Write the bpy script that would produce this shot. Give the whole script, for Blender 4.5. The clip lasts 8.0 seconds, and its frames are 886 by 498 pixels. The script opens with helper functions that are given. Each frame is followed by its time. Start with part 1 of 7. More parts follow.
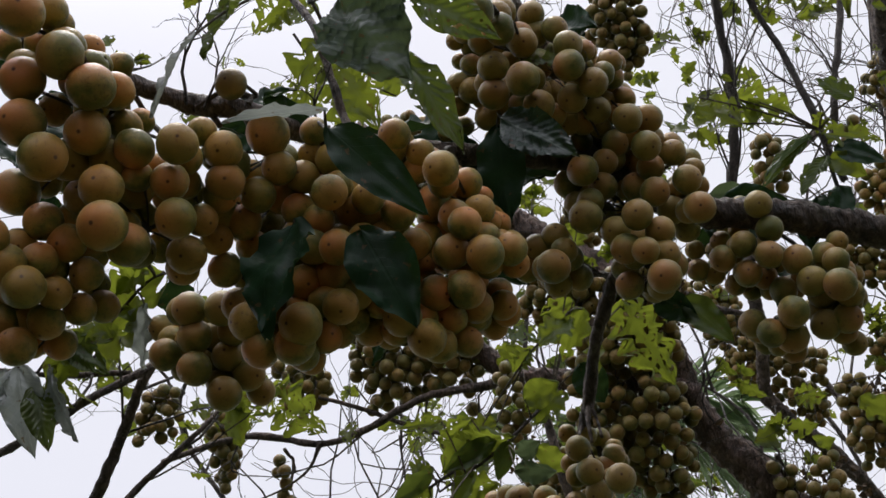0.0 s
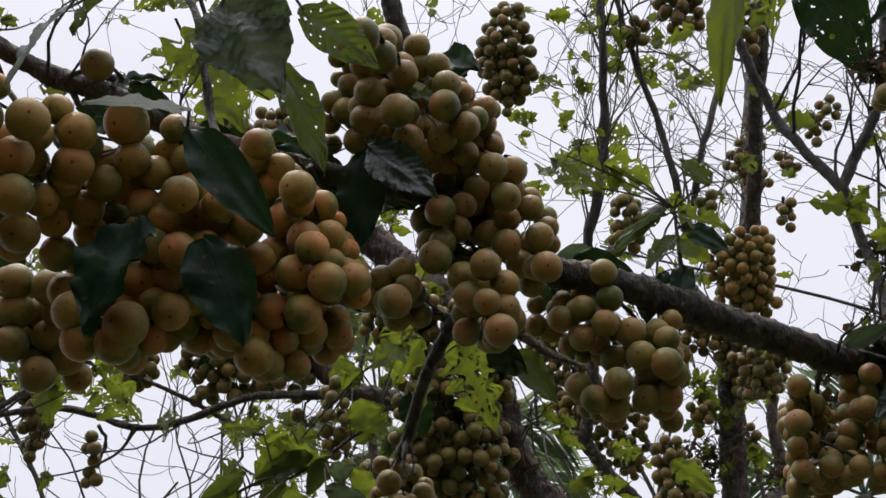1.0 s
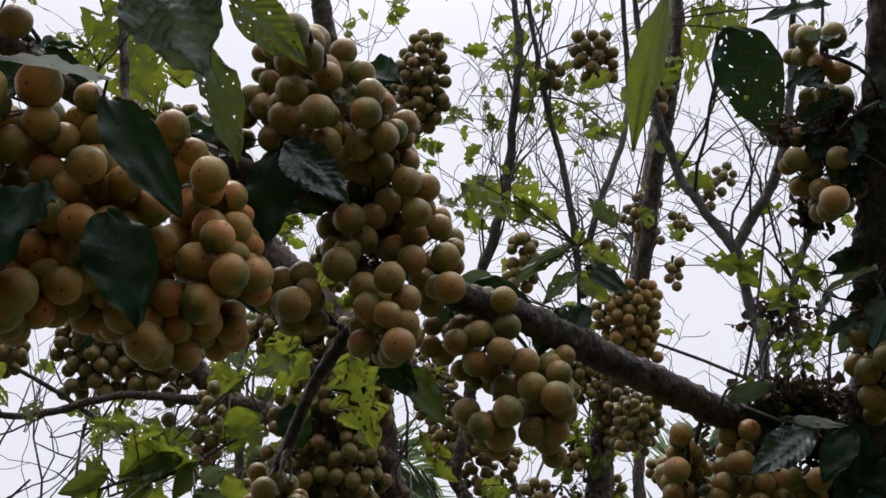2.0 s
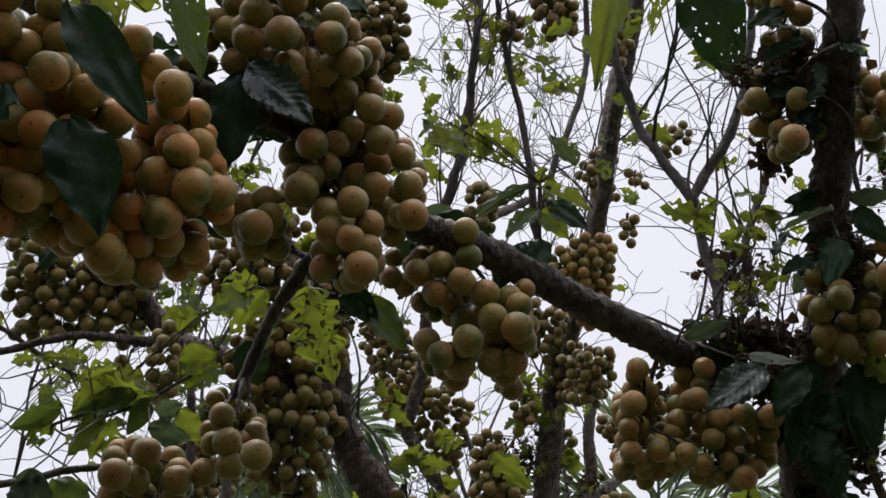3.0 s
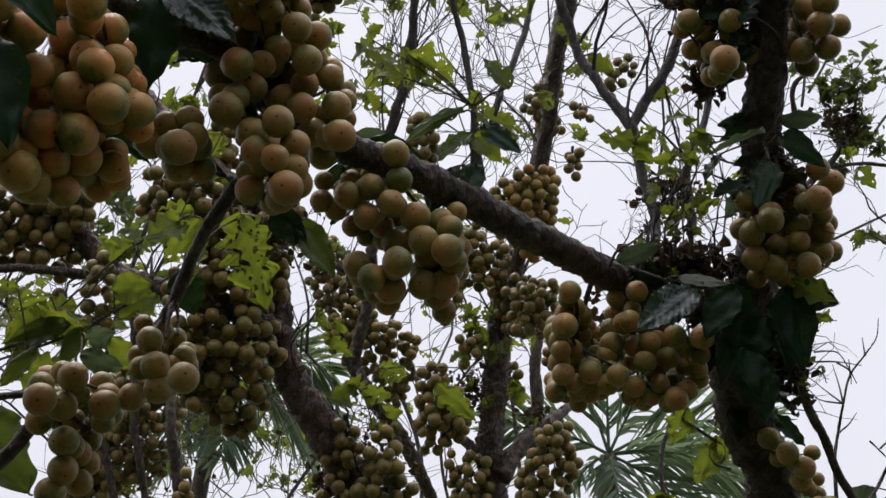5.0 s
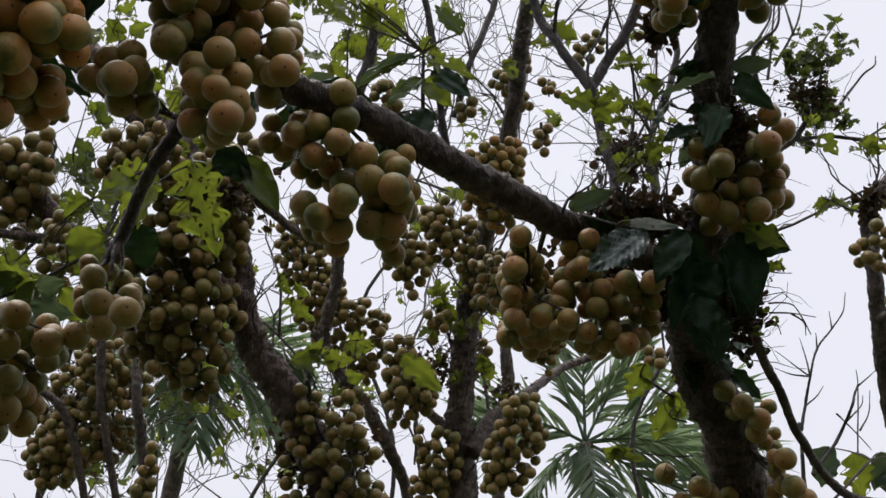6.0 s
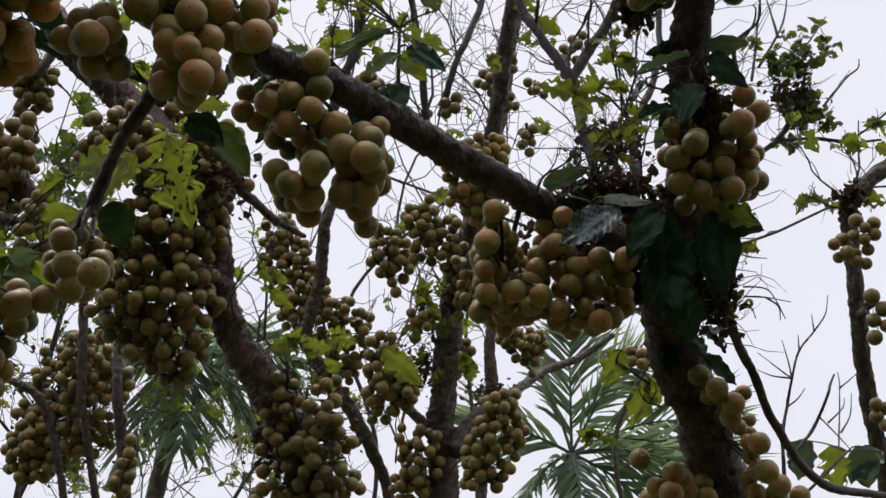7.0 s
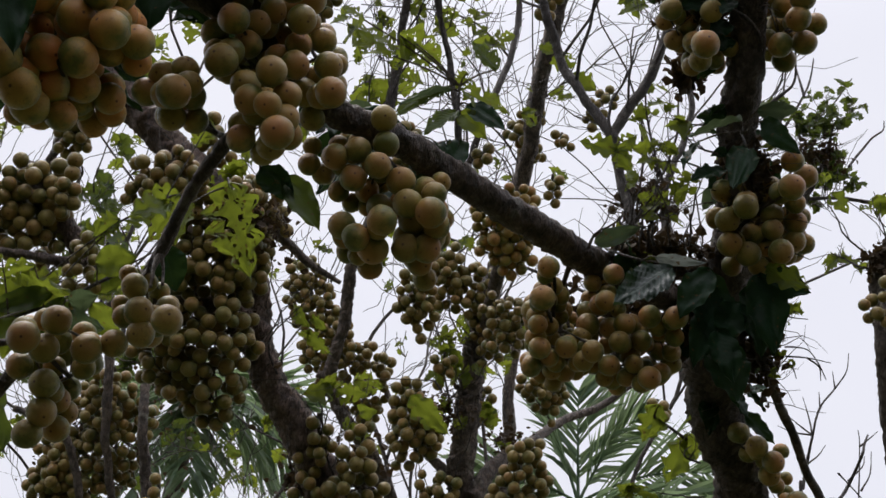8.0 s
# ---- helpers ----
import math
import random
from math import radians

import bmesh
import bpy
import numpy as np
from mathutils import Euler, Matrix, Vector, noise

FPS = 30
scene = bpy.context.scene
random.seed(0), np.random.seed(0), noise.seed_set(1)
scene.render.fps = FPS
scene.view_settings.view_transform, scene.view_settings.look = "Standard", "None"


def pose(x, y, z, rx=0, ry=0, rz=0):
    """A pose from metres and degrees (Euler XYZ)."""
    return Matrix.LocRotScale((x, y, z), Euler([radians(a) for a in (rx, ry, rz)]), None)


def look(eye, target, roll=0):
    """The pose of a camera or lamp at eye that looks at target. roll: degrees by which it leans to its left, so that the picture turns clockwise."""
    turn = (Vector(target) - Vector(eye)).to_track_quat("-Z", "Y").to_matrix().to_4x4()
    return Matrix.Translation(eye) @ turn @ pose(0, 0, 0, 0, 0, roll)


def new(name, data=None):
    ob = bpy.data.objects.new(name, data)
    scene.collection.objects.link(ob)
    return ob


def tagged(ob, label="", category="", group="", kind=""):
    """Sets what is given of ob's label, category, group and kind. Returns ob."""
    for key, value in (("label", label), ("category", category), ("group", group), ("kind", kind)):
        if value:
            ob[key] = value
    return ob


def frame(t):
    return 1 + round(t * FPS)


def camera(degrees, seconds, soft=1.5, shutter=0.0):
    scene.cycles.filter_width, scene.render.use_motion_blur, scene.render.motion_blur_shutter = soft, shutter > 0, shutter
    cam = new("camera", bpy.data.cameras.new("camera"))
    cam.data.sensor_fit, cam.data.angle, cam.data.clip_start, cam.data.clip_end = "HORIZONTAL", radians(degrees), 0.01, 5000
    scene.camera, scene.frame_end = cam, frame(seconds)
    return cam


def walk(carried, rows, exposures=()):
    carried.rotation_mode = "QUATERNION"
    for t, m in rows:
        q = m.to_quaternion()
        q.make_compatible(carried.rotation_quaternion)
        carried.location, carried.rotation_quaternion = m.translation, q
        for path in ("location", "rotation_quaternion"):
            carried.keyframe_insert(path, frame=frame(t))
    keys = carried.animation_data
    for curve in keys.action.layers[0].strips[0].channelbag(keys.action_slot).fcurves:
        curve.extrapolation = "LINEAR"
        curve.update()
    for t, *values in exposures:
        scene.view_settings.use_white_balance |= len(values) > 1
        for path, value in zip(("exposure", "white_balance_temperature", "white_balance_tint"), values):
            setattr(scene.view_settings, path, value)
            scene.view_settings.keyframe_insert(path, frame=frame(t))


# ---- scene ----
PATH = [
    (0, (-0.076, -0.103, 1.775), (-0.689, 1.640, 2.540), -10.38),
    (0.3, (-0.069, -0.112, 1.785), (-0.617, 1.665, 2.520), -8.03),
    (0.5, (-0.066, -0.115, 1.790), (-0.578, 1.676, 2.517), -6.87),
    (1, (-0.057, -0.105, 1.807), (-0.448, 1.713, 2.545), -3.28),
    (1.5, (-0.084, -0.099, 1.801), (-0.356, 1.723, 2.580), -0.47),
    (1.7, (-0.084, -0.094, 1.799), (-0.324, 1.728, 2.588), 0.26),
    (2.8, (-0.099, -0.067, 1.756), (-0.211, 1.779, 2.517), 1.07),
    (3, (-0.100, -0.066, 1.747), (-0.213, 1.788, 2.489), 0.93),
    (3.5, (-0.092, -0.062, 1.733), (-0.207, 1.814, 2.419), 0.48),
    (4, (-0.077, -0.061, 1.728), (-0.180, 1.826, 2.383), 0.17),
    (4.5, (-0.070, -0.061, 1.736), (-0.145, 1.830, 2.382), -0.10),
    (4.7, (-0.073, -0.057, 1.736), (-0.131, 1.835, 2.384), -0.14),
    (5.8, (-0.035, -0.026, 1.669), (-0.052, 1.864, 2.324), -0.45),
    (6, (-0.026, -0.019, 1.657), (-0.038, 1.872, 2.311), -0.57),
    (6.5, (-0.018, -0.005, 1.619), (-0.023, 1.881, 2.283), -0.39),
    (7, (0.000, 0.000, 1.600), (0.000, 1.879, 2.284), 0.00),
    (7.5, (-0.023, -0.014, 1.590), (-0.018, 1.853, 2.306), 0.76),
    (7.7, (-0.051, -0.027, 1.605), (-0.040, 1.837, 2.330), 1.11),
    (8, (-0.076, -0.035, 1.602), (-0.076, 1.819, 2.353), 1.56),
]
cam = camera(41.0, 8.0, soft=1.5)
walk(cam, [(t, look(eye, target, roll)) for t, eye, target, roll in PATH])
scene.view_settings.exposure = 0.0

# ---- light: an overcast white sky, with a broad pale sun high behind the trees ----
SUN_UP, SUN_TURN = 64.0, -25.0
world = bpy.data.worlds.new("overcast_sky")
scene.world = world
world.use_nodes = True
wn, wl = world.node_tree.nodes, world.node_tree.links
wn.clear()
sky = wn.new("ShaderNodeTexSky")
sky.sky_type, sky.sun_disc = "NISHITA", False
sky.sun_elevation, sky.sun_rotation = radians(SUN_UP), radians(SUN_TURN)
sky.dust_density = 4.0
sky_gain = wn.new("ShaderNodeVectorMath")
sky_gain.operation = "SCALE"
sky_gain.inputs["Scale"].default_value = 0.09
cloud_noise = wn.new("ShaderNodeTexNoise")
cloud_noise.inputs["Scale"].default_value = 1.7
cloud_noise.inputs["Detail"].default_value = 5.0
cloud_tone = wn.new("ShaderNodeValToRGB")
cloud_tone.color_ramp.elements[0].position, cloud_tone.color_ramp.elements[0].color = 0.3, (0.845, 0.845, 0.95, 1)
cloud_tone.color_ramp.elements[1].position, cloud_tone.color_ramp.elements[1].color = 0.7, (0.925, 0.925, 1.01, 1)
veil = wn.new("ShaderNodeMix")
veil.data_type = "RGBA"
veil.inputs[0].default_value = 0.88
back = wn.new("ShaderNodeBackground")
back.inputs["Strength"].default_value = 1.0
out = wn.new("ShaderNodeOutputWorld")
# an overcast sky is about three times as bright overhead as at the horizon
where = wn.new("ShaderNodeTexCoord")
height = wn.new("ShaderNodeSeparateXYZ")
wl.new(where.outputs["Generated"], height.inputs[0])
rise = wn.new("ShaderNodeMapRange")
rise.interpolation_type = "SMOOTHSTEP"
rise.inputs["From Min"].default_value, rise.inputs["From Max"].default_value = 0.5, 1.0
rise.inputs["To Min"].default_value, rise.inputs["To Max"].default_value = 1.0, 2.7
wl.new(height.outputs["Z"], rise.inputs["Value"])
wl.new(rise.outputs[0], back.inputs["Strength"])
wl.new(sky.outputs[0], sky_gain.inputs[0])
wl.new(cloud_noise.outputs["Fac"], cloud_tone.inputs[0])
wl.new(sky_gain.outputs[0], veil.inputs[6])
wl.new(cloud_tone.outputs[0], veil.inputs[7])
wl.new(veil.outputs[2], back.inputs["Color"])
wl.new(back.outputs[0], out.inputs[0])
sun = new("sun", bpy.data.lights.new("sun", "SUN"))
sun.data.energy, sun.data.angle, sun.data.color = 1.5, radians(22), (1.0, 0.96, 0.9)
sun.matrix_world = pose(0, 0, 8, 90 - SUN_UP, 0, 180 - SUN_TURN)


# ---- materials ----
def shader(name):
    mat = bpy.data.materials.new(name)
    mat.use_nodes = True
    nt = mat.node_tree
    bsdf = nt.nodes["Principled BSDF"]
    return mat, nt, bsdf


def node(nt, kind, **values):
    n = nt.nodes.new(kind)
    for key, value in values.items():
        n.inputs[key.replace("_", " ")].default_value = value
    return n


def ramp(nt, source, stops):
    n = nt.nodes.new("ShaderNodeValToRGB")
    els = n.color_ramp.elements
    while len(els) < len(stops):
        els.new(0.5)
    for e, (p, c) in zip(els, stops):
        e.position, e.color = p, (*c, 1)
    nt.links.new(source, n.inputs[0])
    return n.outputs[0]


def blend(nt, fac, a, b, mode="MIX"):
    n = nt.nodes.new("ShaderNodeMix")
    n.data_type, n.blend_type = "RGBA", mode
    for value, slot in ((fac, 0), (a, 6), (b, 7)):
        if isinstance(value, (int, float)):
            n.inputs[slot].default_value = value
        elif isinstance(value, tuple):
            n.inputs[slot].default_value = (*value, 1)
        else:
            nt.links.new(value, n.inputs[slot])
    return n.outputs[2]


def bump(nt, bsdf, height, strength, distance):
    n = node(nt, "ShaderNodeBump", Strength=strength, Distance=distance)
    nt.links.new(height, n.inputs["Height"])
    nt.links.new(n.outputs[0], bsdf.inputs["Normal"])


def fruit_material(name, tones, unripe_shade, blush):
    """Downy skin from olive to tan, with a red blush round the dark scar at the tip (local -z), russet freckles.
    The green shoulder is darkened and the blush brightened to paint in shaded edges and a lit centre.
    """
    mat, nt, b = shader(name)
    L = nt.links
    at = nt.nodes.new("ShaderNodeTexCoord")
    info = nt.nodes.new("ShaderNodeObjectInfo")
    skin = ramp(nt, info.outputs["Random"], [(k / (len(tones) - 1), c) for k, c in enumerate(tones)])
    shift = nt.nodes.new("ShaderNodeVectorMath")
    shift.operation = "ADD"
    L.new(at.outputs["Object"], shift.inputs[0])
    push = nt.nodes.new("ShaderNodeVectorMath")
    push.operation = "SCALE"
    push.inputs[0].default_value = (37.0, 11.0, 23.0)
    L.new(info.outputs["Random"], push.inputs["Scale"])
    L.new(push.outputs[0], shift.inputs[1])
    patch = node(nt, "ShaderNodeTexNoise", Scale=1.6, Detail=3.0)
    L.new(shift.outputs[0], patch.inputs["Vector"])
    part_z = nt.nodes.new("ShaderNodeSeparateXYZ")
    L.new(at.outputs["Object"], part_z.inputs[0])
    shoulder = nt.nodes.new("ShaderNodeMath")
    shoulder.operation = "MULTIPLY_ADD"
    shoulder.inputs[1].default_value = 0.34
    L.new(part_z.outputs["Z"], shoulder.inputs[0])
    L.new(patch.outputs["Fac"], shoulder.inputs[2])
    # green shoulder, made steeper and darker so the fruit's edges look shaded
    green = ramp(nt, shoulder.outputs[0], [(0.34, (0.0,) * 3), (0.66, (1.0,) * 3)])
    skin = blend(nt, green, skin, unripe_shade)
    freck = node(nt, "ShaderNodeTexNoise", Scale=17.0, Detail=4.0, Roughness=0.7)
    L.new(shift.outputs[0], freck.inputs["Vector"])
    spots = ramp(nt, freck.outputs["Fac"], [(0.46, (0.0,) * 3), (0.72, (0.45,) * 3)])
    skin = blend(nt, spots, skin, (0.15, 0.105, 0.05))
    lenticel = node(nt, "ShaderNodeTexVoronoi", Scale=13.0)
    L.new(shift.outputs[0], lenticel.inputs["Vector"])
    pale = ramp(nt, lenticel.outputs["Distance"], [(0.08, (0.22,) * 3), (0.2, (0.0,) * 3)])
    skin = blend(nt, pale, skin, (0.42, 0.35, 0.18))
    bruise = node(nt, "ShaderNodeTexNoise", Scale=3.4, Detail=6.0, Roughness=0.75, Distortion=0.6)
    L.new(shift.outputs[0], bruise.inputs["Vector"])
    worn = ramp(nt, bruise.outputs["Fac"], [(0.54, (0.0,) * 3), (0.68, (0.75,) * 3)])
    skin = blend(nt, worn, skin, (0.11, 0.065, 0.025))
    wob = nt.nodes.new("ShaderNodeMath")
    wob.operation = "MULTIPLY_ADD"
    wob.inputs[1].default_value = 0.55
    L.new(patch.outputs["Fac"], wob.inputs[0])
    L.new(part_z.outputs["Z"], wob.inputs[2])
    red_amount = nt.nodes.new("ShaderNodeMath")
    red_amount.operation = "FRACT"
    gain = nt.nodes.new("ShaderNodeMath")
    gain.operation = "MULTIPLY"
    gain.inputs[1].default_value = 7.31
    L.new(info.outputs["Random"], gain.inputs[0])
    L.new(gain.outputs[0], red_amount.inputs[0])
    low = nt.nodes.new("ShaderNodeMapRange")
    low.inputs["From Min"].default_value, low.inputs["From Max"].default_value = -0.72, 0.1
    low.inputs["To Min"].default_value, low.inputs["To Max"].default_value = 1.0, 0.0
    L.new(wob.outputs[0], low.inputs["Value"])
    share = nt.nodes.new("ShaderNodeMath")
    share.operation = "MULTIPLY_ADD"
    share.inputs[1].default_value, share.inputs[2].default_value = 0.75, 0.15
    L.new(red_amount.outputs[0], share.inputs[0])
    amount = nt.nodes.new("ShaderNodeMath")
    amount.operation = "MULTIPLY"
    L.new(low.outputs[0], amount.inputs[0])
    L.new(share.outputs[0], amount.inputs[1])
    skin = blend(nt, amount.outputs[0], skin, blush)
    flat = nt.nodes.new("ShaderNodeVectorMath")
    flat.operation = "MULTIPLY"
    flat.inputs[1].default_value = (1.0, 1.0, 0.0)
    L.new(at.outputs["Object"], flat.inputs[0])
    far = nt.nodes.new("ShaderNodeVectorMath")
    far.operation = "LENGTH"
    L.new(flat.outputs[0], far.inputs[0])
    below = nt.nodes.new("ShaderNodeMath")
    below.operation = "GREATER_THAN"
    below.inputs[1].default_value = 0.0
    L.new(part_z.outputs["Z"], below.inputs[0])
    away = nt.nodes.new("ShaderNodeMath")
    away.operation = "ADD"
    L.new(far.outputs["Value"], away.inputs[0])
    L.new(below.outputs[0], away.inputs[1])
    dot = nt.nodes.new("ShaderNodeMapRange")
    dot.inputs["From Min"].default_value, dot.inputs["From Max"].default_value = 0.05, 0.12
    dot.inputs["To Min"].default_value, dot.inputs["To Max"].default_value = 0.85, 0.0
    L.new(away.outputs[0], dot.inputs["Value"])
    skin = blend(nt, dot.outputs[0], skin, (0.075, 0.028, 0.018))
    L.new(skin, b.inputs["Base Color"])
    b.inputs["Roughness"].default_value = 0.36
    b.inputs["Subsurface Weight"].default_value = 0.06
    b.inputs["Subsurface Radius"].default_value = (1.0, 0.45, 0.15)
    b.inputs["Subsurface Scale"].default_value = 0.006
    b.inputs["Specular IOR Level"].default_value = 0.3
    b.inputs["Sheen Weight"].default_value = 0.12
    b.inputs["Sheen Roughness"].default_value = 0.18
    b.inputs["Sheen Tint"].default_value = (0.95, 0.88, 0.7, 1)
    bump(nt, b, freck.outputs["Fac"], 0.2, 0.06)
    return mat


def bark_material(name, dark, light, scale, flaky=True):
    """Flaking bark: long plates with dark cracks between, lichen patches, fine grain."""
    mat, nt, b = shader(name)
    L = nt.links
    at = nt.nodes.new("ShaderNodeTexCoord")
    long = nt.nodes.new("ShaderNodeMapping")
    long.inputs["Scale"].default_value = (1.0, 1.0, 0.25)
    L.new(at.outputs["Object"], long.inputs["Vector"])
    big = node(nt, "ShaderNodeTexNoise", Scale=scale, Detail=6.0, Roughness=0.65)
    L.new(at.outputs["Object"], big.inputs["Vector"])
    fine = node(nt, "ShaderNodeTexNoise", Scale=scale * 6, Detail=4.0, Roughness=0.75, Distortion=0.8)
    L.new(long.outputs[0], fine.inputs["Vector"])
    colour = ramp(nt, big.outputs["Fac"], [(0.3, dark), (0.52, tuple((a + c) / 2 for a, c in zip(dark, light))), (0.7, light)])
    grain = ramp(nt, fine.outputs["Fac"], [(0.35, (0.4,) * 3), (0.65, (1.25,) * 3)])
    colour = blend(nt, 1.0, colour, grain, "MULTIPLY")
    lichen = node(nt, "ShaderNodeTexNoise", Scale=scale * 0.45, Detail=7.0, Roughness=0.7)
    L.new(at.outputs["Object"], lichen.inputs["Vector"])
    patch = ramp(nt, lichen.outputs["Fac"], [(0.58, (0.0,) * 3), (0.66, (0.6,) * 3)])
    colour = blend(nt, patch, colour, (0.24, 0.22, 0.17))
    both = nt.nodes.new("ShaderNodeMath")
    both.operation = "ADD"
    L.new(big.outputs["Fac"], both.inputs[0])
    L.new(fine.outputs["Fac"], both.inputs[1])
    height = both.outputs[0]
    if flaky:
        warp = nt.nodes.new("ShaderNodeVectorMath")
        warp.operation = "MULTIPLY_ADD"
        warp.inputs[1].default_value = (0.02, 0.02, 0.02)
        L.new(big.outputs["Color"], warp.inputs[0])
        L.new(long.outputs[0], warp.inputs[2])
        plates = node(nt, "ShaderNodeTexVoronoi", Scale=scale * 1.9)
        plates.feature = "DISTANCE_TO_EDGE"
        L.new(warp.outputs[0], plates.inputs["Vector"])
        crack = ramp(nt, plates.outputs["Distance"], [(0.0, (0.45,) * 3), (0.08, (0.0,) * 3)])
        colour = blend(nt, crack, colour, (0.018, 0.012, 0.009))
        flake = nt.nodes.new("ShaderNodeMath")
        flake.operation = "MULTIPLY_ADD"
        flake.inputs[1].default_value = 0.8
        L.new(plates.outputs["Distance"], flake.inputs[0])
        L.new(height, flake.inputs[2])
        height = flake.outputs[0]
    L.new(colour, b.inputs["Base Color"])
    b.inputs["Roughness"].default_value = 0.58
    b.inputs["Specular IOR Level"].default_value = 0.4
    bump(nt, b, height, 1.0, 0.012)
    return mat


def leaf_material(name, top, vein, through_colour, share, rough, gloss=0.35):
    """A leaf: veins from its own u (along) and v (across), a glossy face, and light shining through."""
    mat, nt, b = shader(name)
    L = nt.links
    uv = nt.nodes.new("ShaderNodeUVMap")
    xyz = nt.nodes.new("ShaderNodeSeparateXYZ")
    L.new(uv.outputs[0], xyz.inputs[0])
    across = nt.nodes.new("ShaderNodeMath")
    across.operation = "ABSOLUTE"
    L.new(xyz.outputs["Y"], across.inputs[0])
    slant = nt.nodes.new("ShaderNodeMath")
    slant.operation = "MULTIPLY_ADD"
    slant.inputs[1].default_value = -0.28
    L.new(across.outputs[0], slant.inputs[0])
    L.new(xyz.outputs["X"], slant.inputs[2])
    wave = nt.nodes.new("ShaderNodeMath")
    wave.operation = "PINGPONG"
    wave.inputs[1].default_value = 0.05
    L.new(slant.outputs[0], wave.inputs[0])
    side = nt.nodes.new("ShaderNodeMapRange")
    side.inputs["From Min"].default_value, side.inputs["From Max"].default_value = 0.0, 0.007
    side.inputs["To Min"].default_value, side.inputs["To Max"].default_value = 1.0, 0.0
    L.new(wave.outputs[0], side.inputs["Value"])
    mid = nt.nodes.new("ShaderNodeMapRange")
    mid.inputs["From Min"].default_value, mid.inputs["From Max"].default_value = 0.02, 0.06
    mid.inputs["To Min"].default_value, mid.inputs["To Max"].default_value = 1.0, 0.0
    L.new(across.outputs[0], mid.inputs["Value"])
    veins = nt.nodes.new("ShaderNodeMath")
    veins.operation = "MAXIMUM"
    L.new(side.outputs[0], veins.inputs[0])
    L.new(mid.outputs[0], veins.inputs[1])
    at = nt.nodes.new("ShaderNodeTexCoord")
    mottle = node(nt, "ShaderNodeTexNoise", Scale=38.0, Detail=5.0)
    L.new(at.outputs["Object"], mottle.inputs["Vector"])
    info = nt.nodes.new("ShaderNodeObjectInfo")
    tone = nt.nodes.new("ShaderNodeNewGeometry")
    colour = ramp(nt, mottle.outputs["Fac"], [(0.3, tuple(c * 0.65 for c in top)), (0.7, tuple(c * 1.35 for c in top))])
    old = ramp(nt, tone.outputs["Random Per Island"], [(0.55, (0.0,) * 3), (1.0, (0.55,) * 3)])
    colour = blend(nt, old, colour, (top[0] * 2.2, top[1] * 1.25, top[2] * 0.8))
    spots = node(nt, "ShaderNodeTexNoise", Scale=110.0, Detail=2.0)
    L.new(at.outputs["Object"], spots.inputs["Vector"])
    brown = ramp(nt, spots.outputs["Fac"], [(0.66, (0.0,) * 3), (0.72, (0.8,) * 3)])
    colour = blend(nt, brown, colour, (0.10, 0.06, 0.025))
    faint = nt.nodes.new("ShaderNodeMath")
    faint.operation = "MULTIPLY"
    faint.inputs[1].default_value = 0.55
    L.new(veins.outputs[0], faint.inputs[0])
    colour = blend(nt, faint.outputs[0], colour, vein)
    L.new(colour, b.inputs["Base Color"])
    b.inputs["Roughness"].default_value = rough
    b.inputs["Specular IOR Level"].default_value = gloss
    rel = nt.nodes.new("ShaderNodeMath")
    rel.operation = "MULTIPLY_ADD"
    rel.inputs[1].default_value = -0.6
    L.new(veins.outputs[0], rel.inputs[0])
    L.new(mottle.outputs["Fac"], rel.inputs[2])
    bump(nt, b, rel.outputs[0], 0.2, 0.0015)
    thin = nt.nodes.new("ShaderNodeBsdfTranslucent")
    glow = blend(nt, faint.outputs[0], through_colour, tuple(c * 0.8 for c in through_colour))
    glow = blend(nt, brown, glow, (0.12, 0.07, 0.02))
    L.new(glow, thin.inputs["Color"])
    mix = nt.nodes.new("ShaderNodeMixShader")
    mix.inputs[0].default_value = share
    L.new(b.outputs[0], mix.inputs[1])
    L.new(thin.outputs[0], mix.inputs[2])
    L.new(mix.outputs[0], nt.nodes["Material Output"].inputs["Surface"])
    return mat


FRUIT = fruit_material("ripe_fruit_skin", [(0.297, 0.231, 0.046), (0.385, 0.275, 0.054), (0.440, 0.286, 0.059), (0.429, 0.253, 0.057), (0.319, 0.242, 0.050)],
                       (0.149, 0.149, 0.031), (0.682, 0.220, 0.066))
FRUIT_MID = fruit_material("tan_fruit_skin", [(0.235, 0.2, 0.045), (0.285, 0.228, 0.05), (0.32, 0.232, 0.055), (0.31, 0.215, 0.052), (0.24, 0.2, 0.045)],
                           (0.125, 0.135, 0.03), (0.44, 0.188, 0.06))
FRUIT_YOUNG = fruit_material("young_fruit_skin", [(0.16, 0.145, 0.038), (0.21, 0.175, 0.043), (0.245, 0.18, 0.048), (0.175, 0.15, 0.04)], (0.09, 0.098, 0.026), (0.28, 0.155, 0.05))
BARK = bark_material("dark_bark", (0.034, 0.025, 0.02), (0.25, 0.18, 0.14), 28.0)
BARK_RED = bark_material("reddish_bark", (0.05, 0.034, 0.026), (0.33, 0.215, 0.165), 28.0)
BARK_PALE = bark_material("grey_bark", (0.045, 0.032, 0.025), (0.29, 0.215, 0.165), 34.0)
TWIG = bark_material("twig_bark", (0.03, 0.022, 0.018), (0.14, 0.11, 0.09), 60.0, False)
STALK = bark_material("stalk_skin", (0.05, 0.035, 0.016), (0.14, 0.10, 0.05), 90.0, False)
LEAF_DARK = leaf_material("glossy_leaf", (0.011, 0.031, 0.014), (0.018, 0.042, 0.02), (0.07, 0.13, 0.03), 0.1, 0.42, 0.12)
